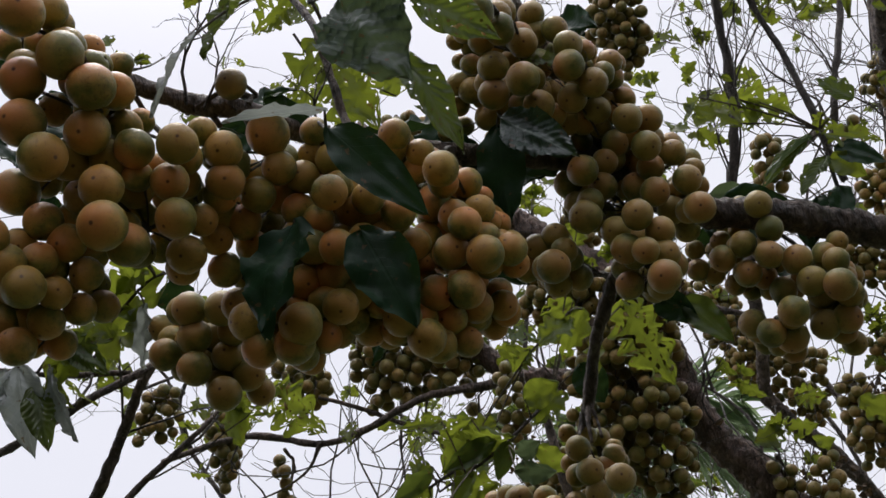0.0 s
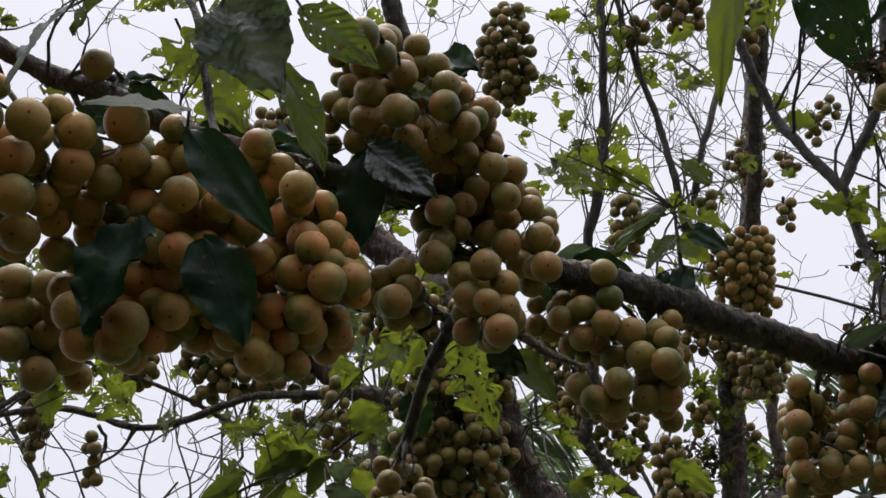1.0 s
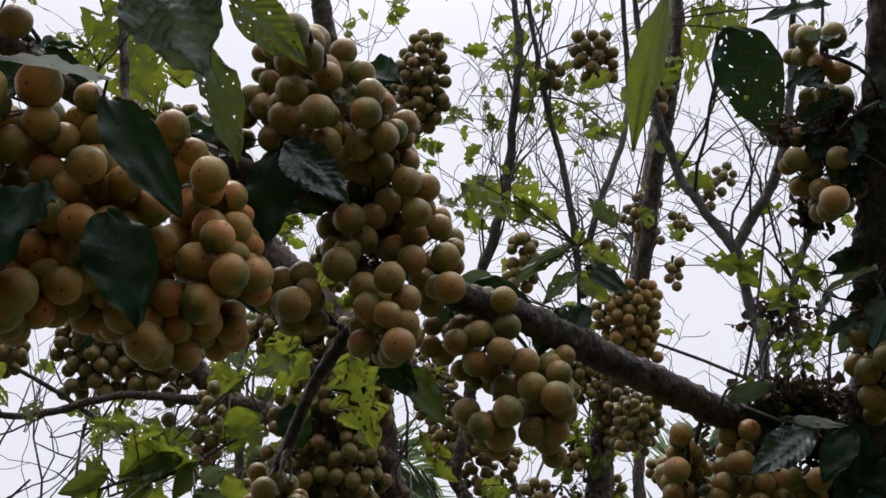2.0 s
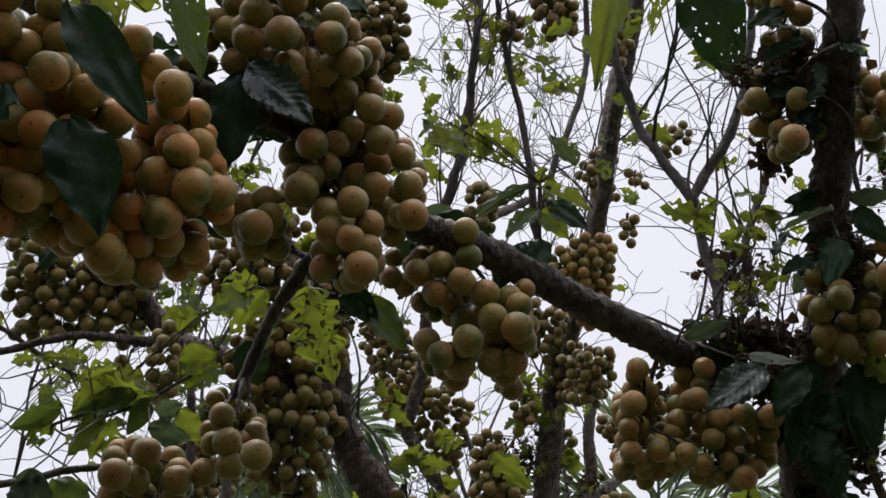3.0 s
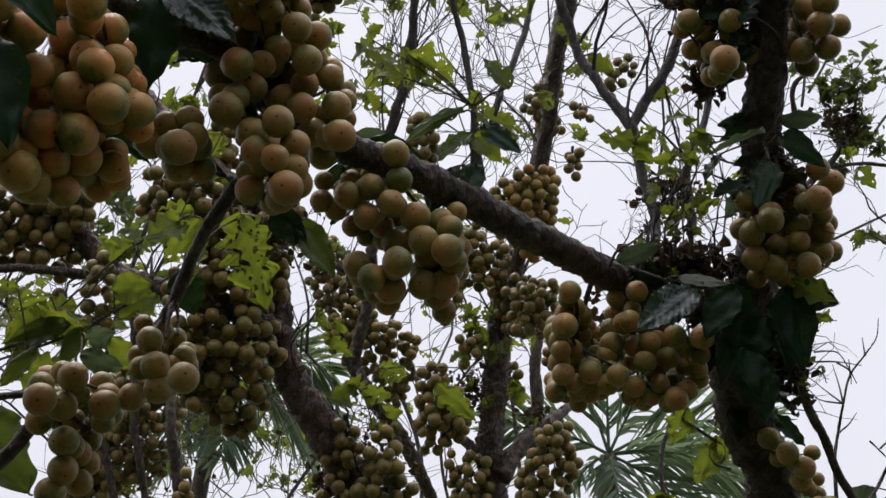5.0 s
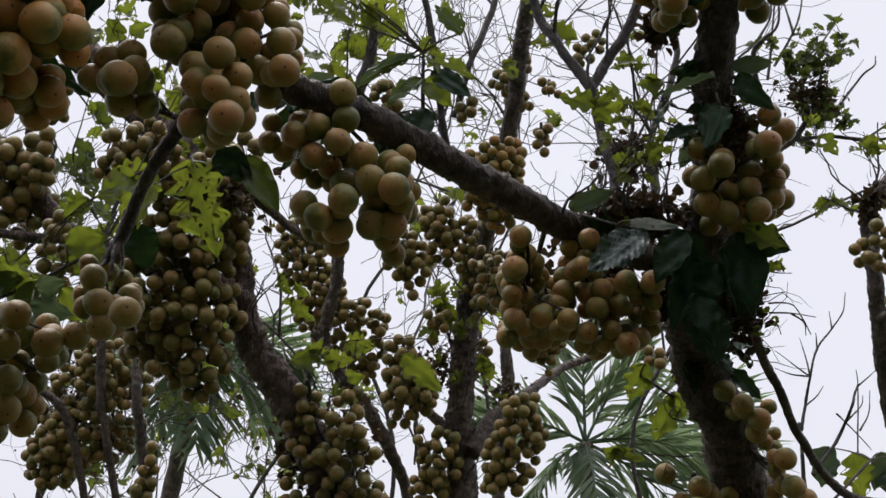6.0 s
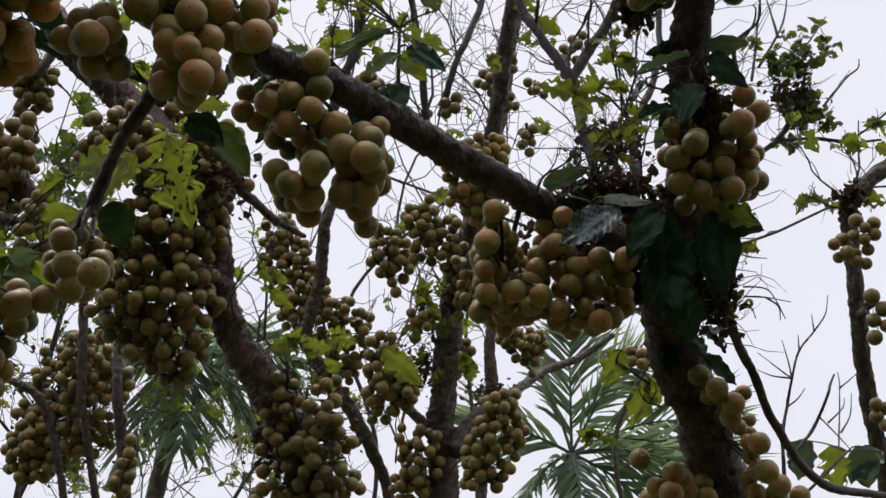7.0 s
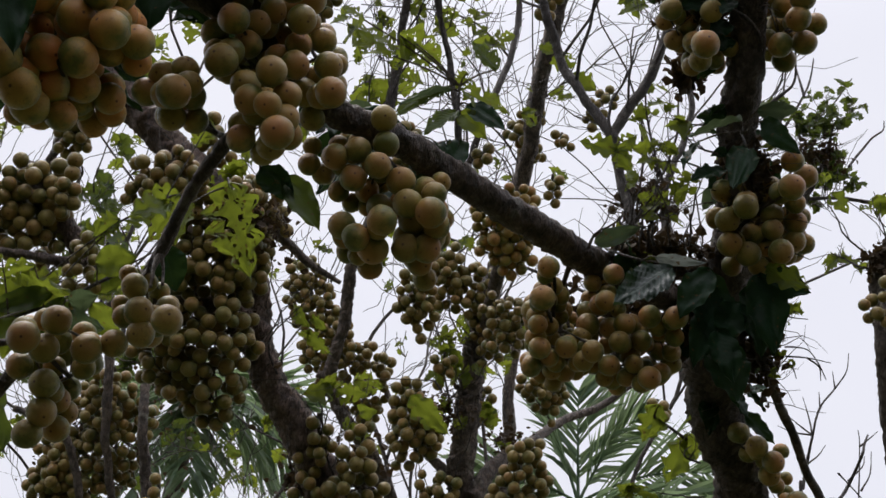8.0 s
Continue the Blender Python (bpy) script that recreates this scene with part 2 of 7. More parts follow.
# the light vein colour paints in white glints along the quilted ribs
LEAF_QUILT = leaf_material("quilted_leaf", (0.014, 0.034, 0.02), (0.09, 0.13, 0.085), (0.08, 0.15, 0.03), 0.1, 0.36, 0.55)
LEAF_THIN = leaf_material("thin_leaf", (0.055, 0.08, 0.018), (0.10, 0.13, 0.035), (0.22, 0.265, 0.025), 0.5, 0.45)
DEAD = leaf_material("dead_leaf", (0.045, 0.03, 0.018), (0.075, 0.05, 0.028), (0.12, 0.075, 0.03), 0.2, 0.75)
LEAF_MID = leaf_material("small_leaf", (0.035, 0.06, 0.014), (0.06, 0.09, 0.02), (0.16, 0.21, 0.03), 0.35, 0.45)
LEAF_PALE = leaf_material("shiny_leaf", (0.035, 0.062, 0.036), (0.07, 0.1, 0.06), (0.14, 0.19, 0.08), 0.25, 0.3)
# pale grey blade and ribs stand in for sky reflected on a glossy leaf
LEAF_SKY_SHEEN = leaf_material("sky_sheen_leaf", (0.16, 0.18, 0.165), (0.36, 0.38, 0.35), (0.32, 0.35, 0.31), 0.38, 0.24, 0.6)
PALM_LEAF = leaf_material("palm_leaflet", (0.045, 0.08, 0.045), (0.07, 0.11, 0.06), (0.3, 0.4, 0.2), 0.45, 0.3)


def ground_material():
    mat, nt, b = shader("grass_soil")
    at = nt.nodes.new("ShaderNodeTexCoord")
    big = node(nt, "ShaderNodeTexNoise", Scale=0.7, Detail=8.0)
    nt.links.new(at.outputs["Object"], big.inputs["Vector"])
    nt.links.new(ramp(nt, big.outputs["Fac"], [(0.35, (0.05, 0.038, 0.024)), (0.6, (0.05, 0.07, 0.02))]), b.inputs["Base Color"])
    b.inputs["Roughness"].default_value = 0.95
    bump(nt, b, big.outputs["Fac"], 0.6, 0.05)
    return mat


# ---- building helpers ----
def mesh_of(name, bm, mat, smooth=True):
    me = bpy.data.meshes.new(name)
    bm.to_mesh(me)
    bm.free()
    if smooth:
        me.polygons.foreach_set("use_smooth", [True] * len(me.polygons))
    me.materials.append(mat)
    return me


def part(name, bm, mat, parent, label="", smooth=True):
    ob = new(name, mesh_of(name, bm, mat, smooth))
    ob.parent = parent
    ob.matrix_parent_inverse = parent.matrix_world.inverted()
    if label:
        tagged(ob, label)
    return ob


def empty(name, place, label, category, group=""):
    ob = new(name)
    ob.location = place
    ob.empty_display_size = 0.02
    tagged(ob, label, category, group)
    bpy.context.view_layer.update()
    return ob


def smooth_line(points, steps):
    """Points with a radius each, led through by a Catmull-Rom curve."""
    pts = [np.array(p, float) for p in points]
    pts = [2 * pts[0] - pts[1]] + pts + [2 * pts[-1] - pts[-2]]
    line = []
    for a, b, c, d in zip(pts, pts[1:], pts[2:], pts[3:]):
        for s in range(steps):
            t = s / steps
            line.append(0.5 * (2 * b + (c - a) * t + (2 * a - 5 * b + 4 * c - d) * t * t + (3 * b - a - 3 * c + d) * t ** 3))
    line.append(pts[-2])
    return line


def tube(bm, line, sides=8, rough=0.0, seed=0.0, wander=0.0):
    """A tapering, slightly knobbly tube along points of x, y, z and radius."""
    rings = []
    side = Vector((0.31, 0.17, 0.93))
    for i, p in enumerate(line):
        here = Vector(p[:3])
        if wander:
            here += Vector([noise.noise(here * 14 + Vector((seed, k * 9.0, 0))) for k in range(3)]) * wander * p[3]
        ahead = (Vector(line[min(i + 1, len(line) - 1)][:3]) - Vector(line[max(i - 1, 0)][:3])).normalized()
        u = side - ahead * side.dot(ahead)
        u = u.normalized() if u.length > 1e-3 else ahead.orthogonal().normalized()
        side, v, ring = u, ahead.cross(u), []
        for k in range(sides):
            a = 2 * math.pi * k / sides
            way = u * math.cos(a) + v * math.sin(a)
            r = max(p[3], 0.0003)
            if rough:
                spot = here + way * r
                r *= 1 + rough * (0.45 * noise.noise(spot * 26 + Vector((seed, 0, 0))) + 0.6 * noise.noise(spot * 85) + 0.35 * noise.noise(spot * 210))
            ring.append(bm.verts.new(here + way * r))
        rings.append(ring)
    for a, b in zip(rings, rings[1:]):
        for k in range(sides):
            bm.faces.new((a[k], a[(k + 1) % sides], b[(k + 1) % sides], b[k]))
    bm.faces.new(rings[0][::-1])
    bm.faces.new(rings[-1])


# ---- fruit ----
def fruit_mesh(seed, mat):
    """A round fruit of radius 1 with a dimpled scar at the tip (-z) and a sunken stalk end (+z)."""
    rnd = random.Random(seed)
    bm = bmesh.new()
    bmesh.ops.create_uvsphere(bm, u_segments=20, v_segments=14, radius=1.0)
    lean = Vector((rnd.uniform(-0.04, 0.04), rnd.uniform(-0.04, 0.04), rnd.uniform(-0.05, 0.03)))
    for v in bm.verts:
        p = v.co.copy()
        s = 1 + 0.035 * noise.noise(p * 1.3 + Vector((seed * 7.1, 0, 0))) + p.dot(lean)
        if p.z < -0.995:
            s -= 0.03
        if p.z > 0.96:
            s -= 0.08
        v.co = Vector((p.x * s, p.y * s, p.z * s * 0.96))
    return mesh_of("fruit", bm, mat)


FRUITS = [fruit_mesh(k, FRUIT) for k in range(5)]
TAN = [fruit_mesh(k, FRUIT_MID) for k in range(5)]
YOUNG = [fruit_mesh(k, FRUIT_YOUNG) for k in range(5)]


def turned(way, rnd):
    """A turn that brings local -z to the given way."""
    q = Vector((0, 0, -1)).rotation_difference(Vector(way).normalized())
    return q.to_matrix().to_4x4() @ Matrix.Rotation(rnd.uniform(0, 6.28), 4, "Z")


def unit_stalk():
    """A thin stalk of length 1 up +z, a little bent, thicker at both ends."""
    bm = bmesh.new()
    tube(bm, [(0, 0, 0, 0.034), (0.03, 0.01, 0.3, 0.022), (0.02, 0.02, 0.7, 0.022), (0, 0, 1, 0.028)], 6)
    return mesh_of("fruit_stalk", bm, STALK)


STALK_MESH = unit_stalk()


def fruit_cluster(fruits, seed, hang, label, fill=0.0, kinds=FRUITS):
    """One bunch: every fruit is a part on its stalk. fruits: x, y, z, radius; hang: where the bunch joins the wood.
    fill: how many fruits more, as a share, sit hidden behind the others."""
    rnd = random.Random(seed)
    fruits = [tuple(f) for f in fruits]
    front = list(fruits)
    wanted = len(front) + int(len(front) * fill)
    for _ in range(len(front) * 90):
        if len(fruits) >= wanted:
            break
        a = rnd.choice(front)
        near = sorted((f for f in front if f is not a), key=lambda f: (f[0] - a[0]) ** 2 + (f[2] - a[2]) ** 2)
        b = rnd.choice(near[:7]) if near else a
        k, r = rnd.uniform(0.2, 0.8), (a[3] + b[3]) / 2 * rnd.uniform(0.82, 1.0)
        place = (a[0] * k + b[0] * (1 - k) + rnd.gauss(0, 0.005), a[1] * k + b[1] * (1 - k) + rnd.uniform(0.0, 0.055), a[2] * k + b[2] * (1 - k) + rnd.gauss(0, 0.005))
        if all(sum((p - q) ** 2 for p, q in zip(place, f)) > (0.84 * (r + f[3])) ** 2 for f in fruits):
            fruits.append((*place, r))
    thing = empty("fruit_cluster", hang, label, "fruit cluster", "fruit clusters on the trees")
    centre = Vector([sum(f[i] for f in fruits) / len(fruits) for i in range(3)])
    stems = bmesh.new()
    core = (Vector(hang) * 0.6 + centre * 0.4) + Vector((0, 0.045, 0.01))
    tube(stems, smooth_line([(*hang, 0.005), (*((Vector(hang) + core) / 2), 0.0045), (*core, 0.004), (*(centre + Vector((0, 0.03, -0.01))), 0.003)], 4), 6, 0.15)
    order = sorted(fruits, key=lambda f: (round(f[2] / 0.06), f[0]))
    knots, twigs = [], []
    for k in range(0, len(order), 8):
        few = order[k:k + 8]
        knot = Vector([sum(f[i] for f in few) / len(few) for i in range(3)]) + Vector((0, 0.025, 0.012))
        twig = bmesh.new()
        tube(twig, smooth_line([(*core, 0.003), (*((core + knot) / 2 + Vector((0, 0.02, 0.004))), 0.0024), (*knot, 0.002)], 4), 5, 0.2)
        twigs.append(twig)
        knots.append(knot)
    for x, y, z, r in fruits:
        here = Vector((x, y, z))
        root = min(knots, key=lambda k: (k - here).length)
        out_way = (here - root).normalized()
        way = out_way * 0.55 + Vector((rnd.gauss(0, 0.7), -0.75 + rnd.gauss(0, 0.5), 0.0 + rnd.gauss(0, 0.6)))
        ob = new("fruit", rnd.choice(kinds))
        ob.parent = thing
        ob.matrix_parent_inverse = thing.matrix_world.inverted()
        ob.matrix_basis = Matrix.Translation(here) @ turned(way, rnd) @ Matrix.Diagonal((r, r, r, 1))
        top = here - Vector(way).normalized() * r * 0.86
        reach = root - top
        stalk = new("fruit_stalk", STALK_MESH)
        stalk.parent, stalk.matrix_parent_inverse = ob, ob.matrix_basis.inverted()
        stalk.matrix_basis = Matrix.Translation(top) @ Vector((0, 0, 1)).rotation_difference(reach).to_matrix().to_4x4() @ Matrix.Diagonal((*(reach.length,) * 3, 1))
    main = part("bunch_stem", stems, STALK, thing, "brown woody bunch stem")
    for twig in twigs:
        part("side_stem", twig, STALK, main)
    return thing


def scattered(axis, r, count, seed):
    """Fruits packed round a hanging axis of points with a half width each, touching but not merging."""
    rnd = random.Random(seed)
    line = smooth_line(axis, 6) if len(axis) > 1 else [np.array(axis[0], float)]
    fruits = []
    for _ in range(count * 40):
        if len(fruits) >= count:
            break
        x, y, z, w = rnd.choice(line)
        a, k = rnd.uniform(0, 6.28), rnd.uniform(0.0, 1.0) ** 0.5
        place = (x + w * k * math.cos(a), y + 0.6 * w * k * math.sin(a), z + rnd.gauss(0, r * 0.7))
        size = r * rnd.uniform(0.82, 1.12)
        if all(sum((p - q) ** 2 for p, q in zip(place, f)) > (0.86 * (size + f[3])) ** 2 for f in fruits):
            fruits.append((*place, size))
    return fruits


# ---- leaves ----
def leaf_mesh(bm, base, tip, width, tilt, kind, seed, fine=True):
    """A leaf blade from base to tip: folded along the midrib, quilted between the side veins, wavy at the edge.
    kind: g smooth-edged, q deeply quilted, p like g, y lobed, h eaten full of holes."""
    rnd = random.Random(seed)
    base, tip = Vector(base), Vector(tip)
    along = tip - base
    length = along.length
    ax = along.normalized()
    up = Vector((0, -1, 0.4 if kind in "gqpsver" else -0.25))
    up = (up - ax * up.dot(ax)).normalized()
    up = Matrix.Rotation(radians(tilt), 3, ax) @ up
    across = up.cross(ax)
    nu, nv = ((60, 14) if kind in "qtsvr" else (34, 10) if kind in "gpbm" else (72, 34) if kind in "hde" else (40, 20)) if fine else (14, 8)
    lobes, phase = rnd.choice((3, 4, 4, 5)), rnd.uniform(0, 1)
    droop = rnd.uniform(0.06, 0.2) * length
    uvs = bm.loops.layers.uv.verify()
    grid = []
    for i in range(nu + 1):
        u = i / nu
        if kind in "yh":
            w = math.sin(math.pi * min(1, u * 1.02) ** 0.75) ** 0.8
            warp = u * lobes + phase + 0.5 * noise.noise(Vector((u * 2.3, seed, 0.0)))
            w *= 0.66 + 0.42 * (0.5 - 0.5 * math.cos(2 * math.pi * warp)) ** 0.7
        else:
            w = math.sin(math.pi * u ** 0.85) ** 0.75 * (1 - 0.18 * u)
        row = []
        for j in range(nv + 1):
            v = 2 * j / nv - 1
            side = v * w * width / 2
            wob = noise.noise(Vector((u * 3 + seed, v * 2, seed * 0.7)))
            lift = abs(v) ** 1.3 * w * width * 0.16
            quilt = (0.11 if kind in "qr" else 0.08 if kind == "t" else 0.05 if kind in "gpesvm" else 0.016) * width * abs(math.sin(math.pi * 10 * (u - 0.28 * abs(v)))) * min(1, abs(v) * 3) * w
            edge = abs(v) ** 3 * 0.06 * width * math.sin(u * 23 + seed + 2 * (v > 0))
            place = base + ax * (length * (u - 0.03 * abs(v))) + across * (side * (1 + 0.08 * wob)) + up * (lift - quilt + edge + 0.12 * width * wob)
            place -= up * droop * u * u
            row.append((bm.verts.new(place), (u, v)))
        grid.append(row)
    for i in range(nu):
        for j in range(nv):
            q = (grid[i][j], grid[i + 1][j], grid[i + 1][j + 1], grid[i][j + 1])
            at = Vector(((q[0][1][0] + q[2][1][0]) * length / 2, (q[0][1][1] + q[2][1][1]) * width / 4, seed * 0.31))
            if kind in "hde" and abs(at.y) > 0.004 and (noise.noise(at * 85) > (0.36 if kind == "h" else 0.56) or noise.noise(at * 190) > (0.4 if kind == "h" else 0.56)):
                continue
            if kind == "y" and noise.noise(at * 60) > 0.42:
                continue
            f = bm.faces.new([p for p, _ in q])
            for loop, (_, st) in zip(f.loops, q):
                loop[uvs].uv = st
    bmesh.ops.delete(bm, geom=[v for row in grid for v, _ in row if v.is_valid and not v.link_faces], context="VERTS")


LEAF_LABEL = {"g": "dark glossy green leaf", "q": "dark quilted leaf with glints painted along its veins", "p": "shiny leaf catching the sky", "s": "leaf coloured pale for sky sheen, with paler ribs",
              "y": "thin yellow-green lobed leaf", "b": "broad yellow-green leaf", "t": "long bright green quilted leaf", "d": "dark leaf with insect holes", "h": "yellow-green leaf eaten full of holes",
              "e": "green leaf with a few holes", "v": "dark green leaf with ribbed veins", "r": "broad ribbed green leaf with a soft shine", "m": "broad mid-green leaf"}
LEAF_MATERIAL = {"g": LEAF_DARK, "q": LEAF_QUILT, "p": LEAF_PALE, "s": LEAF_SKY_SHEEN, "y": LEAF_THIN, "h": LEAF_THIN, "b": LEAF_THIN, "t": LEAF_THIN, "d": LEAF_DARK, "e": LEAF_MID, "v": LEAF_DARK, "r": LEAF_PALE, "m": LEAF_MID}


def leafy_sprig(stem, leaves, seed, label):
    thing = empty("leafy_sprig", stem[0][:3], label, "leaves", "leafy sprigs on the trees")
    bm = bmesh.new()
    line = smooth_line(stem, 4)
    tube(bm, line, 6, 0.15, seed)
    part("stem", bm, TWIG, thing)
    ends = [Vector(p[:3]) for p in line]
    for k, (base, tip, width, tilt, kind) in enumerate(leaves):
        bm = bmesh.new()
        leaf_mesh(bm, base, tip, width, tilt, kind, seed * 1.37 + k * 5.1)
        leaf = part("leaf", bm, LEAF_MATERIAL[kind], thing, LEAF_LABEL[kind])
        root = min(ends, key=lambda p: (p - Vector(base)).length)
        bm = bmesh.new()
        tube(bm, smooth_line([(*root, 0.0017), (*((root + Vector(base)) / 2 + Vector((0, 0, 0.004))), 0.0014), (*base, 0.0013)], 4), 6)
        part("leaf_stalk", bm, STALK, leaf)
    return thing


# ---- trees ----
def tree(name, label, foot):
    return empty(name, foot, label, "tree")


def wood(thing, kind, points, mat, seed):
    """One piece of a tree (trunk, limb or branch) along points of x, y, z, radius."""
    bm = bmesh.new()
    thick = max(p[3] for p in points)
    tube(bm, smooth_line(points, 24 if thick > 0.014 else 12), 28 if thick > 0.014 else 10, 0.32 if thick > 0.014 else 0.35, seed, 0.2 if thick > 0.014 else 0.6)
    part(kind, bm, mat, thing)


def shoots(thing, name, starts, seed, reach, radius, mat, lean, level=2, leaves=0, leaf_size=0.05, split=3, leaf_mat=LEAF_THIN):
    """Bare wiggling twigs from start points, forking as they go; joined into one part. leaves: lobed leaves near the tips."""
    rnd = random.Random(seed)
    bm, lf = bmesh.new(), bmesh.new()

    def grow(p, way, length, r, depth):
        line, steps = [], 7
        p, way = Vector(p), Vector(way).normalized()
        for i in range(steps + 1):
            line.append((*p, max(r * (1 - 0.6 * i / steps), 0.00036 * p.y if p.y > 1.9 else 0.0)))
            way = (way + Vector((rnd.gauss(0, 0.27), rnd.gauss(0, 0.22), rnd.gauss(0, 0.2) + 0.05))).normalized()
            p = p + way * length / steps
        tube(bm, line, 5 if depth == level else 4)
        if depth > 0:
            for _ in range(split):
                k = rnd.randrange(2, steps + 1)
                turn = Vector((rnd.gauss(0, 0.75), rnd.gauss(0, 0.5), rnd.gauss(0.15, 0.45)))
                grow(line[k][:3], way + turn, length * rnd.uniform(0.4, 0.75), line[k][3] * 0.7, depth - 1)
        elif leaves and rnd.random() < leaves:
            for _ in range(rnd.choice((1, 2, 2, 3))):
                k = rnd.randrange(2, steps + 1)
                q = Vector(line[k][:3])
                out_way = Vector((rnd.gauss(0, 1), rnd.gauss(0, 0.6), rnd.gauss(-0.2, 0.7))).normalized()
                size = leaf_size * rnd.uniform(0.6, 1.4)
                leaf_mesh(lf, q, q + out_way * size, size * rnd.uniform(0.55, 0.85), rnd.uniform(-60, 60), rnd.choice("yyh"), rnd.uniform(0, 90), fine=False)

    for p in starts:
        grow(p, Vector(lean) + Vector((rnd.gauss(0, 0.25), rnd.gauss(0, 0.2), 0)), reach * rnd.uniform(0.7, 1.3), radius * rnd.uniform(0.7, 1.2), level)
    tagged(part(name, bm, mat, thing), kind="stuff")
    if lf.faces:
        tagged(part("foliage", lf, leaf_mat, thing), kind="stuff")
    else:
        lf.free()


def palm(place, fronds, seed, label, lean=0.0):
    """A palm seen from below: a ringed stem and arching fronds of narrow leaflets. fronds: turn, rise, length, twist of the leaflets' plane."""
    rnd = random.Random(seed)
    x, y, z = place
    thing = empty("palm_tree", (x, y, 0), label, "palm")
    bm = bmesh.new()
    line = [(x + lean * (1 - k / 40) ** 1.5, y, z * k / 40, 0.045 * (1 + 0.06 * (k % 2))) for k in range(41)]
    tube(bm, line, 14, 0.05)
    part("trunk", bm, BARK_PALE, thing)
    for turn, rise, length, twist in fronds:
        bm = bmesh.new()
        uvs = bm.loops.layers.uv.verify()
        out_way = Vector((math.cos(radians(turn)), math.sin(radians(turn)), 0))
        spine = []
        for i in range(31):
            u = i / 30
            spine.append(Vector((x, y, z)) + out_way * length * (u * math.cos(radians(rise)) * (1 - 0.12 * u)) + Vector((0, 0, length * (u * math.sin(radians(rise)) - 0.34 * u * u))))
        tube(bm, [(*p, 0.011 * (1 - 0.85 * i / 30)) for i, p in enumerate(spine)], 5)
        for i in range(3, 31):
            ahead = (spine[min(i + 1, 30)] - spine[i - 1]).normalized()
            flank = ahead.cross(Vector((0, 0, 1)))
            flank = (flank if flank.length > 0.05 else Vector((1, 0, 0))).normalized()
            flank = Matrix.Rotation(radians(twist), 3, ahead) @ flank
            for s in (-1, 1, -1, 1):
                if rnd.random() < 0.35:
                    continue
                p = spine[i] + ahead * rnd.uniform(0, length / 30)
                span = length * 0.55 * math.sin(math.pi * (0.2 + 0.68 * i / 30)) * rnd.uniform(0.75, 1.1)
                way = (ahead * rnd.uniform(1.1, 1.7) + flank * s + Vector([rnd.gauss(0, 0.17) for _ in range(3)])).normalized()
                face = Matrix.Rotation(rnd.uniform(-0.9, 0.9), 3, way) @ way.cross(ahead.cross(flank)).normalized()
                wide = face * 0.0125 * rnd.uniform(0.7, 1.2)
                sag = Vector((0, 0, -span * rnd.uniform(0.05, 0.35)))
                rows = [(p, 0.5), (p + way * span * 0.35 + sag * 0.12, 1.0), (p + way * span * 0.7 + sag * 0.5, 0.8), (p + way * span + sag, 0.08)]
                vs = [(bm.verts.new(q + wide * k), bm.verts.new(q - wide * k)) for q, k in rows]
                for n, (a, b) in enumerate(zip(vs, vs[1:])):
                    f = bm.faces.new((a[0], a[1], b[1], b[0]))
                    for loop, st in zip(f.loops, ((n / 3, -1), (n / 3, 1), (n / 3 + 0.33, 1), (n / 3 + 0.33, -1))):
                        loop[uvs].uv = (st[0] * 0.02 + 0.02, st[1])
        part("frond", bm, PALM_LEAF, thing)
    return thing


# ---- the ground, never in view, which closes the place below ----
bm = bmesh.new()
bmesh.ops.create_grid(bm, x_segments=60, y_segments=60, size=400)
for v in bm.verts:
    v.co.z = 0.25 * noise.noise(v.co * 0.05) if v.co.length > 25 else 0.0
ground = new("ground", mesh_of("ground", bm, ground_material()))
tagged(ground, "rough grass and bare soil under the fruit trees", "ground", kind="structure")


# ---- trees: trunks, limbs and branches ----
fruit_tree = tree("fruit_tree", "fruit-bearing tree with dark rough bark and a leaning limb", (0.537, 2.21, -0.05))
wood(fruit_tree, "trunk", [(0.537, 2.21, -0.05, 0.068), (0.537, 2.17, 1.004, 0.054), (0.517, 2.11, 1.826, 0.045), (0.472, 2.043, 1.922, 0.045), (0.432, 1.957, 2.012, 0.043), (0.384, 1.867, 2.085, 0.042), (0.356, 1.778, 2.154, 0.043), (0.361, 1.688, 2.225, 0.038), (0.365, 1.604, 2.309, 0.031), (0.352, 1.526, 2.408, 0.028), (0.352, 1.449, 2.501, 0.028), (0.352, 1.353, 2.619, 0.025), (0.356, 1.24, 2.785, 0.021)], BARK, 0.0)
wood(fruit_tree, "limb", [(0.381, 1.799, 2.246, 0.023), (0.277, 1.719, 2.245, 0.022), (0.188, 1.641, 2.243, 0.022), (0.114, 1.56, 2.25, 0.022), (0.039, 1.496, 2.269, 0.021), (-0.025, 1.445, 2.284, 0.021), (-0.085, 1.403, 2.303, 0.021), (-0.142, 1.343, 2.314, 0.02), (-0.211, 1.304, 2.324, 0.019), (-0.279, 1.267, 2.359, 0.018), (-0.318, 1.235, 2.417, 0.017)], BARK, 3.3)
wood(fruit_tree, "limb", [(-0.282, 1.271, 2.399, 0.019), (-0.325, 1.238, 2.466, 0.016), (-0.345, 1.208, 2.544, 0.014), (-0.373, 1.168, 2.638, 0.013), (-0.383, 1.136, 2.73, 0.012)], BARK, 6.6)
